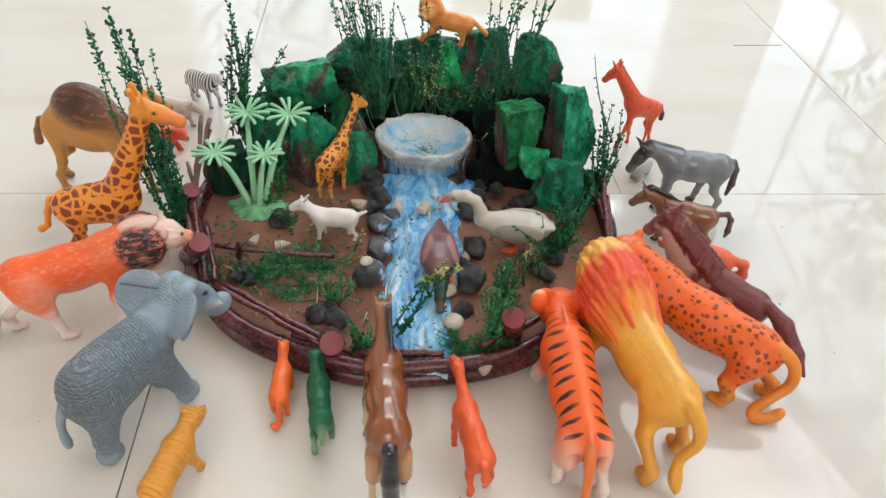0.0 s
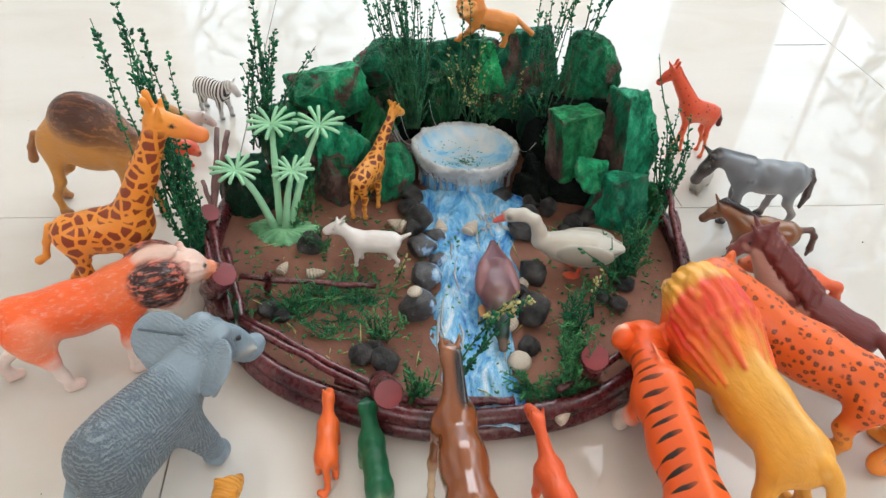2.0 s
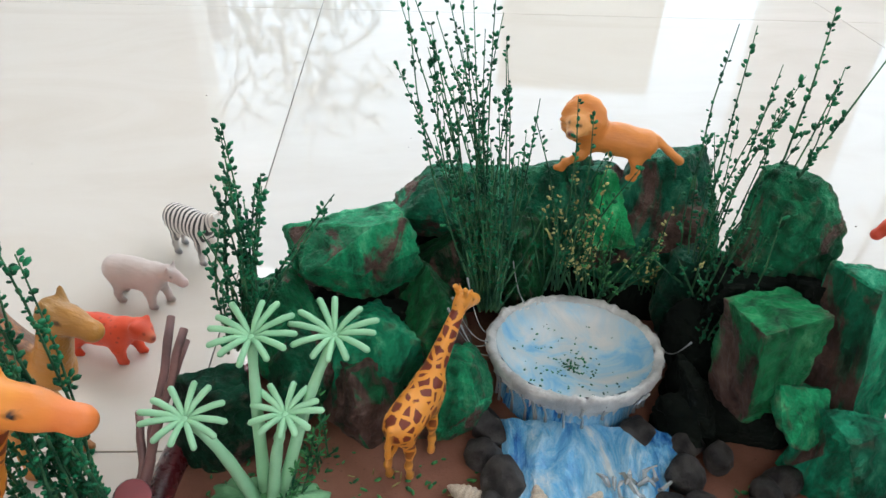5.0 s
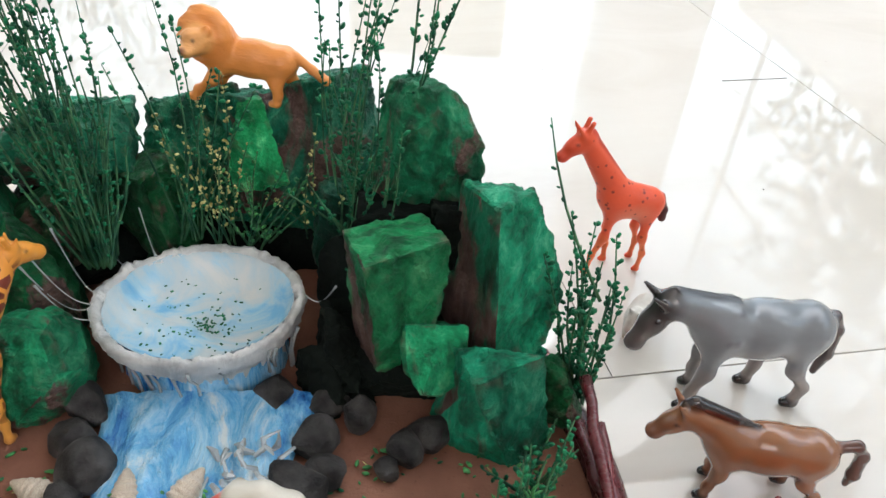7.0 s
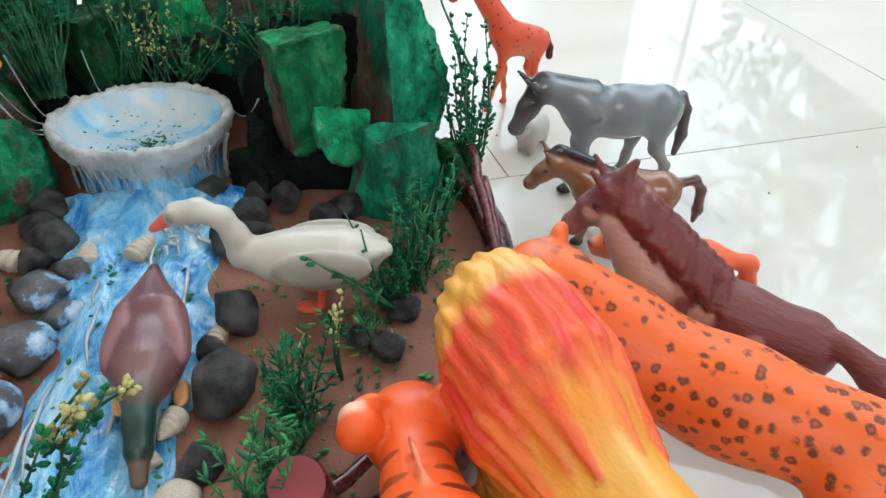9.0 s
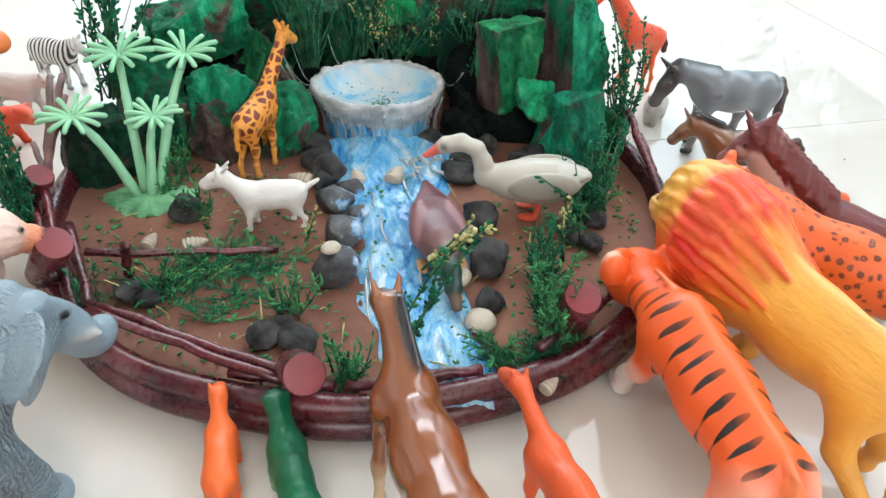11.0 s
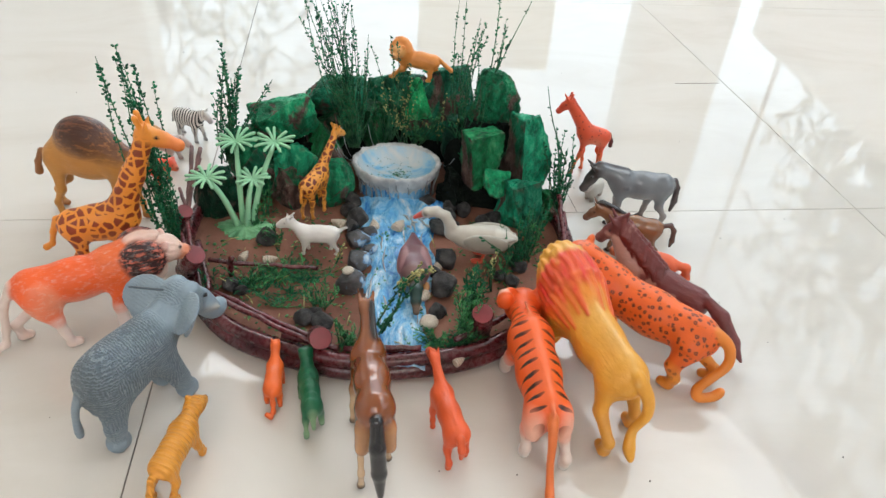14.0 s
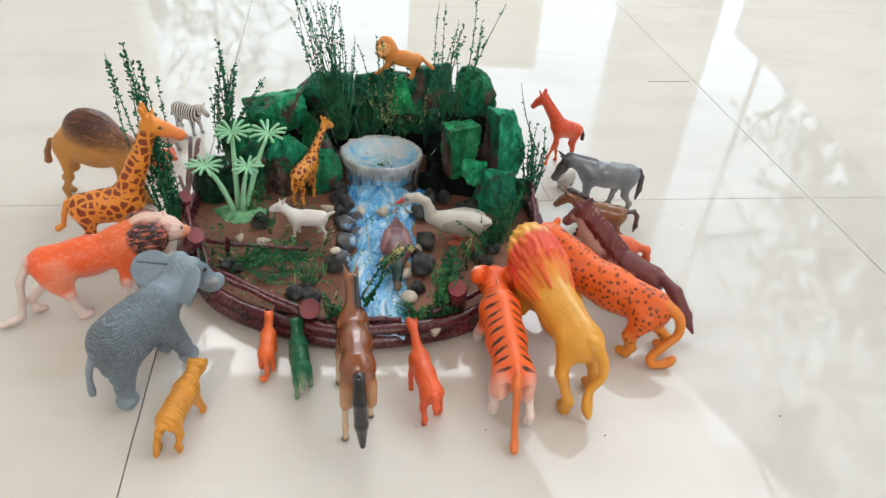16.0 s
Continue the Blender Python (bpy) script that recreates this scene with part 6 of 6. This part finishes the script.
c = frame_of(Clay(), (-0.040, 0.064), (0.032, 0.066), 0.0185, 0.0195, ((-0.062, 0.010), (-0.021, -0.018), (0.044, 0.016), (0.026, -0.018)), LIONO, PALE, (0.80, 0.66, 0.60), (0.80, 0.62, 0.55), (0.60, 0.29, 0.36), 0.88)
c.ball((-0.034, -0.012, 0.052), (0.014, 0.008, 0.020), (0.82, 0.40, 0.26), 0.008)
c.cone((0.030, 0, 0.070), (0.054, 0, 0.076), 0.0200, 0.0190, (0.84, 0.16, 0.04), 0.006, 0.95)
for side in (-1, 1):
    c.ball((0.056, side * 0.0125, 0.076), (0.0210, 0.0115, 0.0205), (0.66, 0.16, 0.10), 0.003, (0, 0, 0), 1.0)
c.ball((0.060, 0, 0.094), (0.016, 0.009, 0.005), (0.82, 0.55, 0.45), 0.004)
c.ball((0.062, 0, 0.056), (0.016, 0.014, 0.013), PALE, 0.006)
cat_head(c, (0.078, 0, 0.076), 0.0155, 0, (0.84, 0.58, 0.48), (0.84, 0.30, 0.16), (0.80, 0.46, 0.38), -12, 0, 0.8)
c.chain([(-0.056, 0, 0.070), (-0.068, 0.001, 0.048), (-0.072, 0.001, 0.022), (-0.076, 0, 0.006), (-0.086, -0.003, 0.003), (-0.095, -0.005, 0.003)], [0.0050, 0.0040, 0.0034, 0.0032, 0.0034, 0.003], (0.78, 0.64, 0.57), 0.004)
figurine("toy_lion", c, M_BRUSH, (-0.2837, -0.1243, 0), 26.8, "bright orange plastic toy lion with brown mane and white legs", "toy lion", 110, 0.932, rough=ridges(0.034, 24, 0.0006, 0.066))

GIR = (0.82, 0.29, 0.035)
c = frame_of(Clay(), (-0.026, 0.072), (0.018, 0.076), 0.0150, 0.0165, ((-0.036, 0.009), (-0.022, -0.010), (0.026, 0.009), (0.012, -0.010)), GIR, GIR, GIR, (0.45, 0.18, 0.05), (0.58, 0.28, 0.34), 0.85, 1.0, leg_ink=0.8)
c.cone((0.018, 0, 0.082), (0.036, 0, 0.122), 0.0150, 0.0098, GIR, 0.008, 0.85, 1.0)
c.cone((0.036, 0, 0.122), (0.052, 0, 0.158), 0.0098, 0.0082, GIR, 0.006, 0.85, 1.0)
horse_head(c, (0.054, 0, 0.164), (0.080, 0, 0.152), 0.0092, GIR, (0.80, 0.22, 0.05), 0.8)
for side in (-1, 1):
    c.cone((0.052, side * 0.004, 0.170), (0.049, side * 0.0055, 0.182), 0.0026, 0.0028, GIR, 0.002)
c.chain([(-0.040, 0, 0.078), (-0.046, 0, 0.064), (-0.050, 0.001, 0.050), (-0.056, 0.001, 0.046)], [0.0036, 0.0028, 0.0026, 0.0036], GIR, 0.002)
figurine("toy_giraffe", c, M_PATCH, (-0.2873, -0.0549, 0), 11, "orange plastic toy giraffe with brown patches", "toy giraffe", 110, 0.982)

HUMP = (0.16, 0.050, 0.018)
c = frame_of(Clay(), (-0.036, 0.070), (0.032, 0.072), 0.0165, 0.0160, ((-0.056, 0.010), (-0.040, -0.013), (0.042, 0.012), (0.030, -0.012)), TAN, TAN, TAN, (0.36, 0.15, 0.04), (0.56, 0.25, 0.32), 0.85)
c.ball((-0.004, 0, 0.084), (0.034, 0.0155, 0.027), TAN, 0.012)
c.ball((-0.003, 0, 0.097), (0.027, 0.0175, 0.022), HUMP, 0.008, (0, 0, 0), 0.9)
c.cone((0.008, 0, 0.094), (0.036, 0, 0.082), 0.0175, 0.0105, (0.24, 0.085, 0.025), 0.010, 0.95, 0.9)
c.cone((0.034, 0, 0.070), (0.058, 0, 0.078), 0.0130, 0.0090, TAN, 0.008)
c.cone((0.058, 0, 0.078), (0.070, 0, 0.112), 0.0090, 0.0075, TAN, 0.006)
horse_head(c, (0.071, 0, 0.117), (0.088, 0, 0.112), 0.0080, (0.40, 0.20, 0.05), TAN, 0.7)
c.chain([(-0.056, 0, 0.072), (-0.064, 0, 0.058), (-0.066, 0, 0.046)], [0.0038, 0.003, 0.0044], (0.30, 0.12, 0.035), 0.003)
figurine("toy_camel", c, M_CAMEL, (-0.3407, 0.0555, 0), -11.4, "tan plastic toy camel with a dark brown hump", "toy camel", 104, 1.025)

c = frame_of(Clay(), (-0.016, 0.032), (0.014, 0.033), 0.0085, 0.0085, ((-0.020, 0.006), (-0.014, -0.006), (0.018, 0.006), (0.014, -0.006)), WHITE, WHITE, (0.60, 0.58, 0.56), (0.3, 0.3, 0.3), (0.58, 0.28, 0.34), 0.85, 1.0)
c.cone((0.015, 0, 0.036), (0.026, 0, 0.043), 0.0072, 0.0050, WHITE, 0.004, 0.85, 1.0)
horse_head(c, (0.028, 0, 0.044), (0.038, 0, 0.036), 0.0048, WHITE, (0.45, 0.42, 0.42), 1.2)
c.cone((-0.024, 0, 0.034), (-0.030, 0, 0.018), 0.0018, 0.0016, (0.3, 0.3, 0.3), 0.002)
figurine("toy_zebra", c, M_ZEBRA, (-0.298, 0.248, 0), -28, "small black and white striped plastic toy zebra", "toy zebra", 80, 1.0)

COW = (0.62, 0.53, 0.50)
c = frame_of(Clay(), (-0.016, 0.026), (0.014, 0.026), 0.0090, 0.0088, ((-0.020, 0.006), (-0.014, -0.006), (0.018, 0.006), (0.012, -0.006)), COW, COW, COW, (0.45, 0.38, 0.35), (0.58, 0.30, 0.34), 0.85)
c.cone((0.016, 0, 0.029), (0.024, 0, 0.031), 0.0066, 0.0054, COW, 0.004)
horse_head(c, (0.027, 0, 0.032), (0.037, 0, 0.026), 0.0050, COW, (0.60, 0.44, 0.42), 0.9)
figurine("toy_cow", c, M_PLAIN, (-0.316, 0.190, 0), -12, "small pale pinkish plastic toy cow", "toy cow", 70)

RTIG = (0.82, 0.085, 0.028)
c = frame_of(Clay(), (-0.018, 0.021), (0.016, 0.022), 0.0078, 0.0084, ((-0.024, 0.006), (-0.016, -0.007), (0.022, 0.006), (0.016, -0.007)), RTIG, RTIG, RTIG, RTIG, (0.60, 0.34, 0.38), 0.9, 0.5)
c.cone((0.018, 0, 0.025), (0.027, 0, 0.027), 0.0070, 0.0066, RTIG, 0.004)
cat_head(c, (0.031, 0, 0.027), 0.0072, -20, RTIG, (0.80, 0.20, 0.10), None, -8)
c.chain([(-0.025, 0, 0.022), (-0.034, 0, 0.014), (-0.040, 0, 0.012)], [0.0022, 0.002, 0.0018], RTIG, 0.002)
figurine("toy_tiger", c, M_DOTS, (-0.318, 0.136, 0), -8, "small red-orange plastic toy tiger with faint dark marks", "toy tiger", 74)

# the right side
PONY, PMANE = (0.25, 0.105, 0.048), (0.018, 0.009, 0.009)
c = frame_of(Clay(), (-0.022, 0.036), (0.020, 0.037), 0.0115, 0.0112, ((-0.028, 0.007), (-0.020, -0.008), (0.024, 0.007), (0.018, -0.008)), PONY, (0.27, 0.13, 0.075), PONY, BLACKP, (0.60, 0.27, 0.32), 0.88)
c.cone((0.020, 0, 0.041), (0.040, 0, 0.052), 0.0100, 0.0072, PONY, 0.006, 0.85)
c.cone((0.008, 0, 0.0475), (0.022, 0, 0.0530), 0.0020, 0.0036, PMANE, 0.0012, 0.75)
c.cone((0.022, 0, 0.0530), (0.042, 0, 0.0610), 0.0040, 0.0042, PMANE, 0.0012, 0.75)
horse_head(c, (0.043, 0, 0.053), (0.056, 0, 0.040), 0.0066, PONY, (0.22, 0.10, 0.06), 1.4)
c.cone((0.040, 0, 0.060), (0.046, 0, 0.059), 0.0030, 0.0022, PMANE, 0.002)
c.chain([(-0.033, 0, 0.041), (-0.041, 0, 0.043), (-0.046, 0, 0.036), (-0.047, 0, 0.022), (-0.046, 0, 0.014)], [0.0030, 0.0028, 0.0030, 0.0032, 0.0016], (0.10, 0.04, 0.03), 0.002)
figurine("toy_pony", c, M_GLOSS, (0.2500, 0.0381, 0), 171, "glossy brown plastic toy pony with a dark mane", "toy horse", 92, 0.947)

DONK = (0.19, 0.205, 0.225)
c = frame_of(Clay(), (-0.028, 0.053), (0.022, 0.054), 0.0150, 0.0145, ((-0.034, 0.009), (-0.014, -0.009), (0.030, 0.009), (0.020, -0.009)), DONK, (0.46, 0.43, 0.41), (0.26, 0.23, 0.22), (0.016, 0.013, 0.013), (0.60, 0.26, 0.31), 0.88)
c.cone((0.022, 0, 0.060), (0.048, 0, 0.070), 0.0120, 0.0085, DONK, 0.008, 0.88)
c.cone((0.018, 0, 0.071), (0.052, 0, 0.078), 0.0032, 0.0034, (0.06, 0.055, 0.06), 0.002, 0.6)
horse_head(c, (0.053, 0, 0.070), (0.066, 0.001, 0.046), 0.0082, (0.045, 0.036, 0.036), (0.13, 0.11, 0.11), 1.2)
for w in (0.017, 0.021):
    c.cone((w, -0.0125, 0.054), (w, 0.0125, 0.054), 0.0022, 0.0022, (0.12, 0.125, 0.14), 0.002)
    c.cone((w, -0.006, 0.068), (w, 0.006, 0.068), 0.0020, 0.0020, (0.12, 0.125, 0.14), 0.002)
c.chain([(-0.042, 0, 0.060), (-0.047, 0, 0.050), (-0.048, 0, 0.032), (-0.046, 0, 0.018)], [0.0036, 0.0036, 0.0038, 0.0020], (0.07, 0.045, 0.045), 0.002)
figurine("toy_donkey", c, M_GLOSS, (0.2658, 0.0994, 0), 180.6, "glossy grey plastic toy donkey with pale lower legs", "toy donkey", 98, 0.975)

RG = (0.78, 0.095, 0.032)
c = frame_of(Clay(), (-0.012, 0.049), (0.012, 0.053), 0.0078, 0.0084, ((-0.012, 0.006), (-0.013, -0.008), (0.022, 0.006), (0.006, -0.006)), RG, (0.82, 0.50, 0.32), (0.82, 0.17, 0.05), RG, (0.58, 0.24, 0.28), 0.85, 1.0)
c.cone((0.012, 0, 0.057), (0.036, 0, 0.090), 0.0090, 0.0052, RG, 0.006, 0.85, 1.0)
c.cone((0.010, 0, 0.066), (0.034, 0, 0.096), 0.0016, 0.0018, (0.45, 0.03, 0.02), 0.002, 0.7)
horse_head(c, (0.038, 0, 0.093), (0.049, 0, 0.082), 0.0052, RG, (0.66, 0.07, 0.03), 1.2)
for side in (-1, 1):
    c.cone((0.038, side * 0.0025, 0.097), (0.036, side * 0.003, 0.103), 0.0014, 0.0014, RG, 0.001)
c.chain([(-0.019, 0, 0.052), (-0.023, 0, 0.042), (-0.023, 0, 0.036)], [0.0020, 0.0022, 0.0026], (0.08, 0.012, 0.012), 0.002)
figurine("toy_giraffe", c, M_DOTS, (0.2332, 0.2156, 0), 185, "red-orange plastic toy giraffe with faint brown spots", "toy giraffe", 96, 1.066)

LAMB = (0.58, 0.55, 0.50)
c = frame_of(Clay(), (-0.008, 0.015), (0.008, 0.016), 0.0062, 0.0062, ((-0.010, 0.004), (-0.008, -0.004), (0.010, 0.004), (0.008, -0.004)), LAMB, LAMB, (0.50, 0.44, 0.36), (0.4, 0.33, 0.25), (0.55, 0.32, 0.36), 0.9)
c.cone((0.009, 0, 0.019), (0.014, 0, 0.023), 0.0050, 0.0042, LAMB, 0.003)
horse_head(c, (0.016, 0, 0.024), (0.022, 0, 0.019), 0.0040, LAMB, (0.52, 0.42, 0.38), 0.9)
figurine("toy_lamb", c, M_PLAIN, (0.2295, 0.150, 0), 230, "small cream plastic toy lamb", "toy lamb", 64, 1.03)

OR2 = (0.80, 0.13, 0.04)
c = frame_of(Clay(), (-0.013, 0.023), (0.012, 0.024), 0.0090, 0.0088, ((-0.018, 0.006), (-0.012, -0.007), (0.016, 0.006), (0.010, -0.007)), OR2, OR2, OR2, OR2, (0.60, 0.36, 0.40), 0.95)
cat_head(c, (0.024, 0, 0.030), 0.0082, 0, OR2, (0.80, 0.20, 0.08), None, 0, 0, 1.1)
c.chain([(-0.021, 0, 0.026), (-0.030, 0, 0.024), (-0.032, 0, 0.014), (-0.026, 0, 0.012)], [0.0036, 0.0036, 0.0034, 0.003], OR2, 0.003)
figurine("toy_animal", c, M_PLAIN, (0.256, -0.020, 0), 165, "small orange plastic toy animal beside the horses", "toy animal", 76, 1.2)

# on the diorama
G2 = (0.80, 0.32, 0.045)
c = frame_of(Clay(), (-0.014, 0.042), (0.012, 0.046), 0.0082, 0.0086, ((-0.017, 0.005), (-0.012, -0.005), (0.016, 0.005), (0.009, -0.005)), G2, G2, (0.80, 0.36, 0.07), (0.5, 0.2, 0.06), (0.58, 0.26, 0.30), 0.85, 1.0)
c.cone((0.012, 0, 0.051), (0.040, 0, 0.082), 0.0074, 0.0040, G2, 0.006, 0.85, 1.0)
horse_head(c, (0.043, 0, 0.086), (0.054, -0.001, 0.080), 0.0048, G2, G2, 0.9)
for side in (-1, 1):
    c.cone((0.042, side * 0.0022, 0.090), (0.040, side * 0.003, 0.096), 0.0013, 0.0015, G2, 0.001)
c.chain([(-0.022, 0, 0.045), (-0.025, 0, 0.036), (-0.025, 0, 0.028)], [0.0016, 0.0014, 0.0018], G2, 0.002)
figurine("toy_giraffe", c, M_PATCHS, (-0.1052, 0.0582, SOILZ), 61.6, "small yellow plastic toy giraffe with brown patches", "toy giraffe", 100, 0.983)

c = frame_of(Clay(), (-0.014, 0.0235), (0.013, 0.0235), 0.0060, 0.0060, ((-0.018, 0.004), (-0.012, -0.005), (0.014, 0.004), (0.010, -0.005)), WHITE, WHITE, WHITE, WHITE, (0.54, 0.22, 0.26), 0.82)
c.cone((0.014, 0, 0.025), (0.025, 0, 0.034), 0.0060, 0.0046, WHITE, 0.004)
horse_head(c, (0.027, 0, 0.036), (0.036, 0, 0.032), 0.0046, WHITE, WHITE, 0.8)
for side in (-1, 1):
    c.cone((0.026, side * 0.002, 0.040), (0.022, side * 0.003, 0.044), 0.0012, 0.0008, (0.60, 0.58, 0.54), 0.001)
c.cone((-0.020, 0, 0.026), (-0.028, 0, 0.031), 0.0020, 0.0012, WHITE, 0.002)
figurine("toy_goat", c, M_PLAIN, (-0.0925, -0.0141, SOILZ), 182, "small white plastic toy goat", "toy goat", 84, 1.05)

CREAMW, WING = (0.56, 0.52, 0.45), (0.40, 0.375, 0.32)
c = Clay()
c.ball((0.002, 0, 0.0250), (0.030, 0.0155, 0.0148), CREAMW, 0.006)
c.cone((-0.012, 0, 0.0285), (-0.031, 0, 0.0310), 0.0115, 0.0035, CREAMW, 0.006, 1.1)
for side in (-1, 1):
    c.ball((-0.003, side * 0.0126, 0.0280), (0.023, 0.0044, 0.0102), WING, 0.0006, (0, 6, 0))
    c.cone((-0.016, side * 0.0105, 0.031), (-0.031, side * 0.005, 0.0330), 0.0050, 0.0012, WING, 0.0012)
    c.cone((-0.002, side * 0.006, 0.014), (0.000, side * 0.007, 0.002), 0.0020, 0.0018, (0.70, 0.10, 0.05), 0.002)
    c.ball((0.005, side * 0.008, 0.0015), (0.007, 0.005, 0.0014), (0.70, 0.10, 0.05), 0.002)
    c.ball((0.0625, side * 0.0052, 0.0495), (0.0011,) * 3, (0.02, 0.01, 0.01), 0.0006)
c.chain([(0.022, 0, 0.0245), (0.0345, 0, 0.0275), (0.0375, 0, 0.0375), (0.042, 0, 0.0465), (0.052, 0, 0.0505), (0.0615, 0, 0.0480)], [0.0110, 0.0072, 0.0054, 0.0047, 0.0049, 0.0058], CREAMW, 0.004)
c.cone((0.066, 0, 0.0455), (0.0745, 0, 0.0395), 0.0038, 0.0020, (0.78, 0.14, 0.10), 0.002, 0.8)
figurine("toy_goose", c, M_GOOSE, (0.0796, -0.0111, SOILZ), 170, "cream plastic toy goose with red beak and feet", "toy goose", 110, 1.0)

DUCK, DWING = (0.14, 0.050, 0.062), (0.25, 0.108, 0.115)
c = Clay()
c.ball((0.002, 0, 0.015), (0.032, 0.0185, 0.0135), DUCK, 0.006)
c.cone((-0.018, 0, 0.020), (-0.046, 0, 0.024), 0.0105, 0.002, DUCK, 0.008, 1.3)
c.cone((0.020, 0, 0.016), (0.034, 0, 0.018), 0.0115, 0.0078, (0.20, 0.10, 0.085), 0.006)
c.chain([(0.034, 0, 0.018), (0.047, 0, 0.016), (0.057, 0, 0.011)], [0.0068, 0.0058, 0.0060], (0.010, 0.040, 0.032), 0.005)
c.cone((0.059, 0, 0.010), (0.069, 0, 0.005), 0.0036, 0.0026, (0.12, 0.075, 0.05), 0.002, 1.3)
for side in (-1, 1):
    c.ball((-0.004, side * 0.0105, 0.0200), (0.024, 0.0080, 0.0080), DWING, 0.0010, (0, 8, side * 12))
    c.cone((-0.014, side * 0.0095, 0.0225), (-0.040, side * 0.0015, 0.0255), 0.0065, 0.0012, DWING, 0.0012)
    c.ball((0.022, side * 0.013, 0.002), (0.008, 0.004, 0.002), (0.60, 0.30, 0.12), 0.002)
figurine("toy_duck", c, M_GOOSE, (0.0079, -0.0498, 0.0205), -86.5, "dark plum and green plastic toy duck by the stream", "toy duck", 96, 0.9)

PEACH = (0.80, 0.29, 0.065)
c = frame_of(Clay(), (-0.018, 0.026), (0.016, 0.027), 0.0078, 0.0088, ((-0.014, 0.007), (-0.024, -0.006), (0.034, 0.008), (0.024, -0.008)), PEACH, PEACH, PEACH, PEACH, (0.60, 0.36, 0.40), 0.9)
c.ball((0.021, 0.001, 0.034), (0.0125, 0.0125, 0.0140), (0.80, 0.27, 0.055), 0.004)
for i in range(12):
    a = i * math.pi / 6
    c.ball((0.024 + 0.0105 * math.cos(a), 0.0065 - 0.003 * abs(math.sin(a)), 0.0385 + 0.0115 * math.sin(a)), (0.0048, 0.0052, 0.0048), (0.82, 0.30, 0.07), 0.003)
cat_head(c, (0.026, 0.0120, 0.0385), 0.0088, 70, (0.82, 0.38, 0.12), (0.82, 0.40, 0.14), PEACH, -6, 0, 0.7)
c.chain([(-0.025, 0, 0.029), (-0.034, 0, 0.022), (-0.042, 0, 0.016)], [0.0028, 0.0024, 0.003], PEACH, 0.002)
figurine("toy_lion", c, M_FUR, (0.0035, 0.2140, 0.1172), 170, "small peach plastic toy lion standing on the rocks", "toy lion", 110, 0.933, rough=ridges(0.016, 13, 0.0006, 0.034))
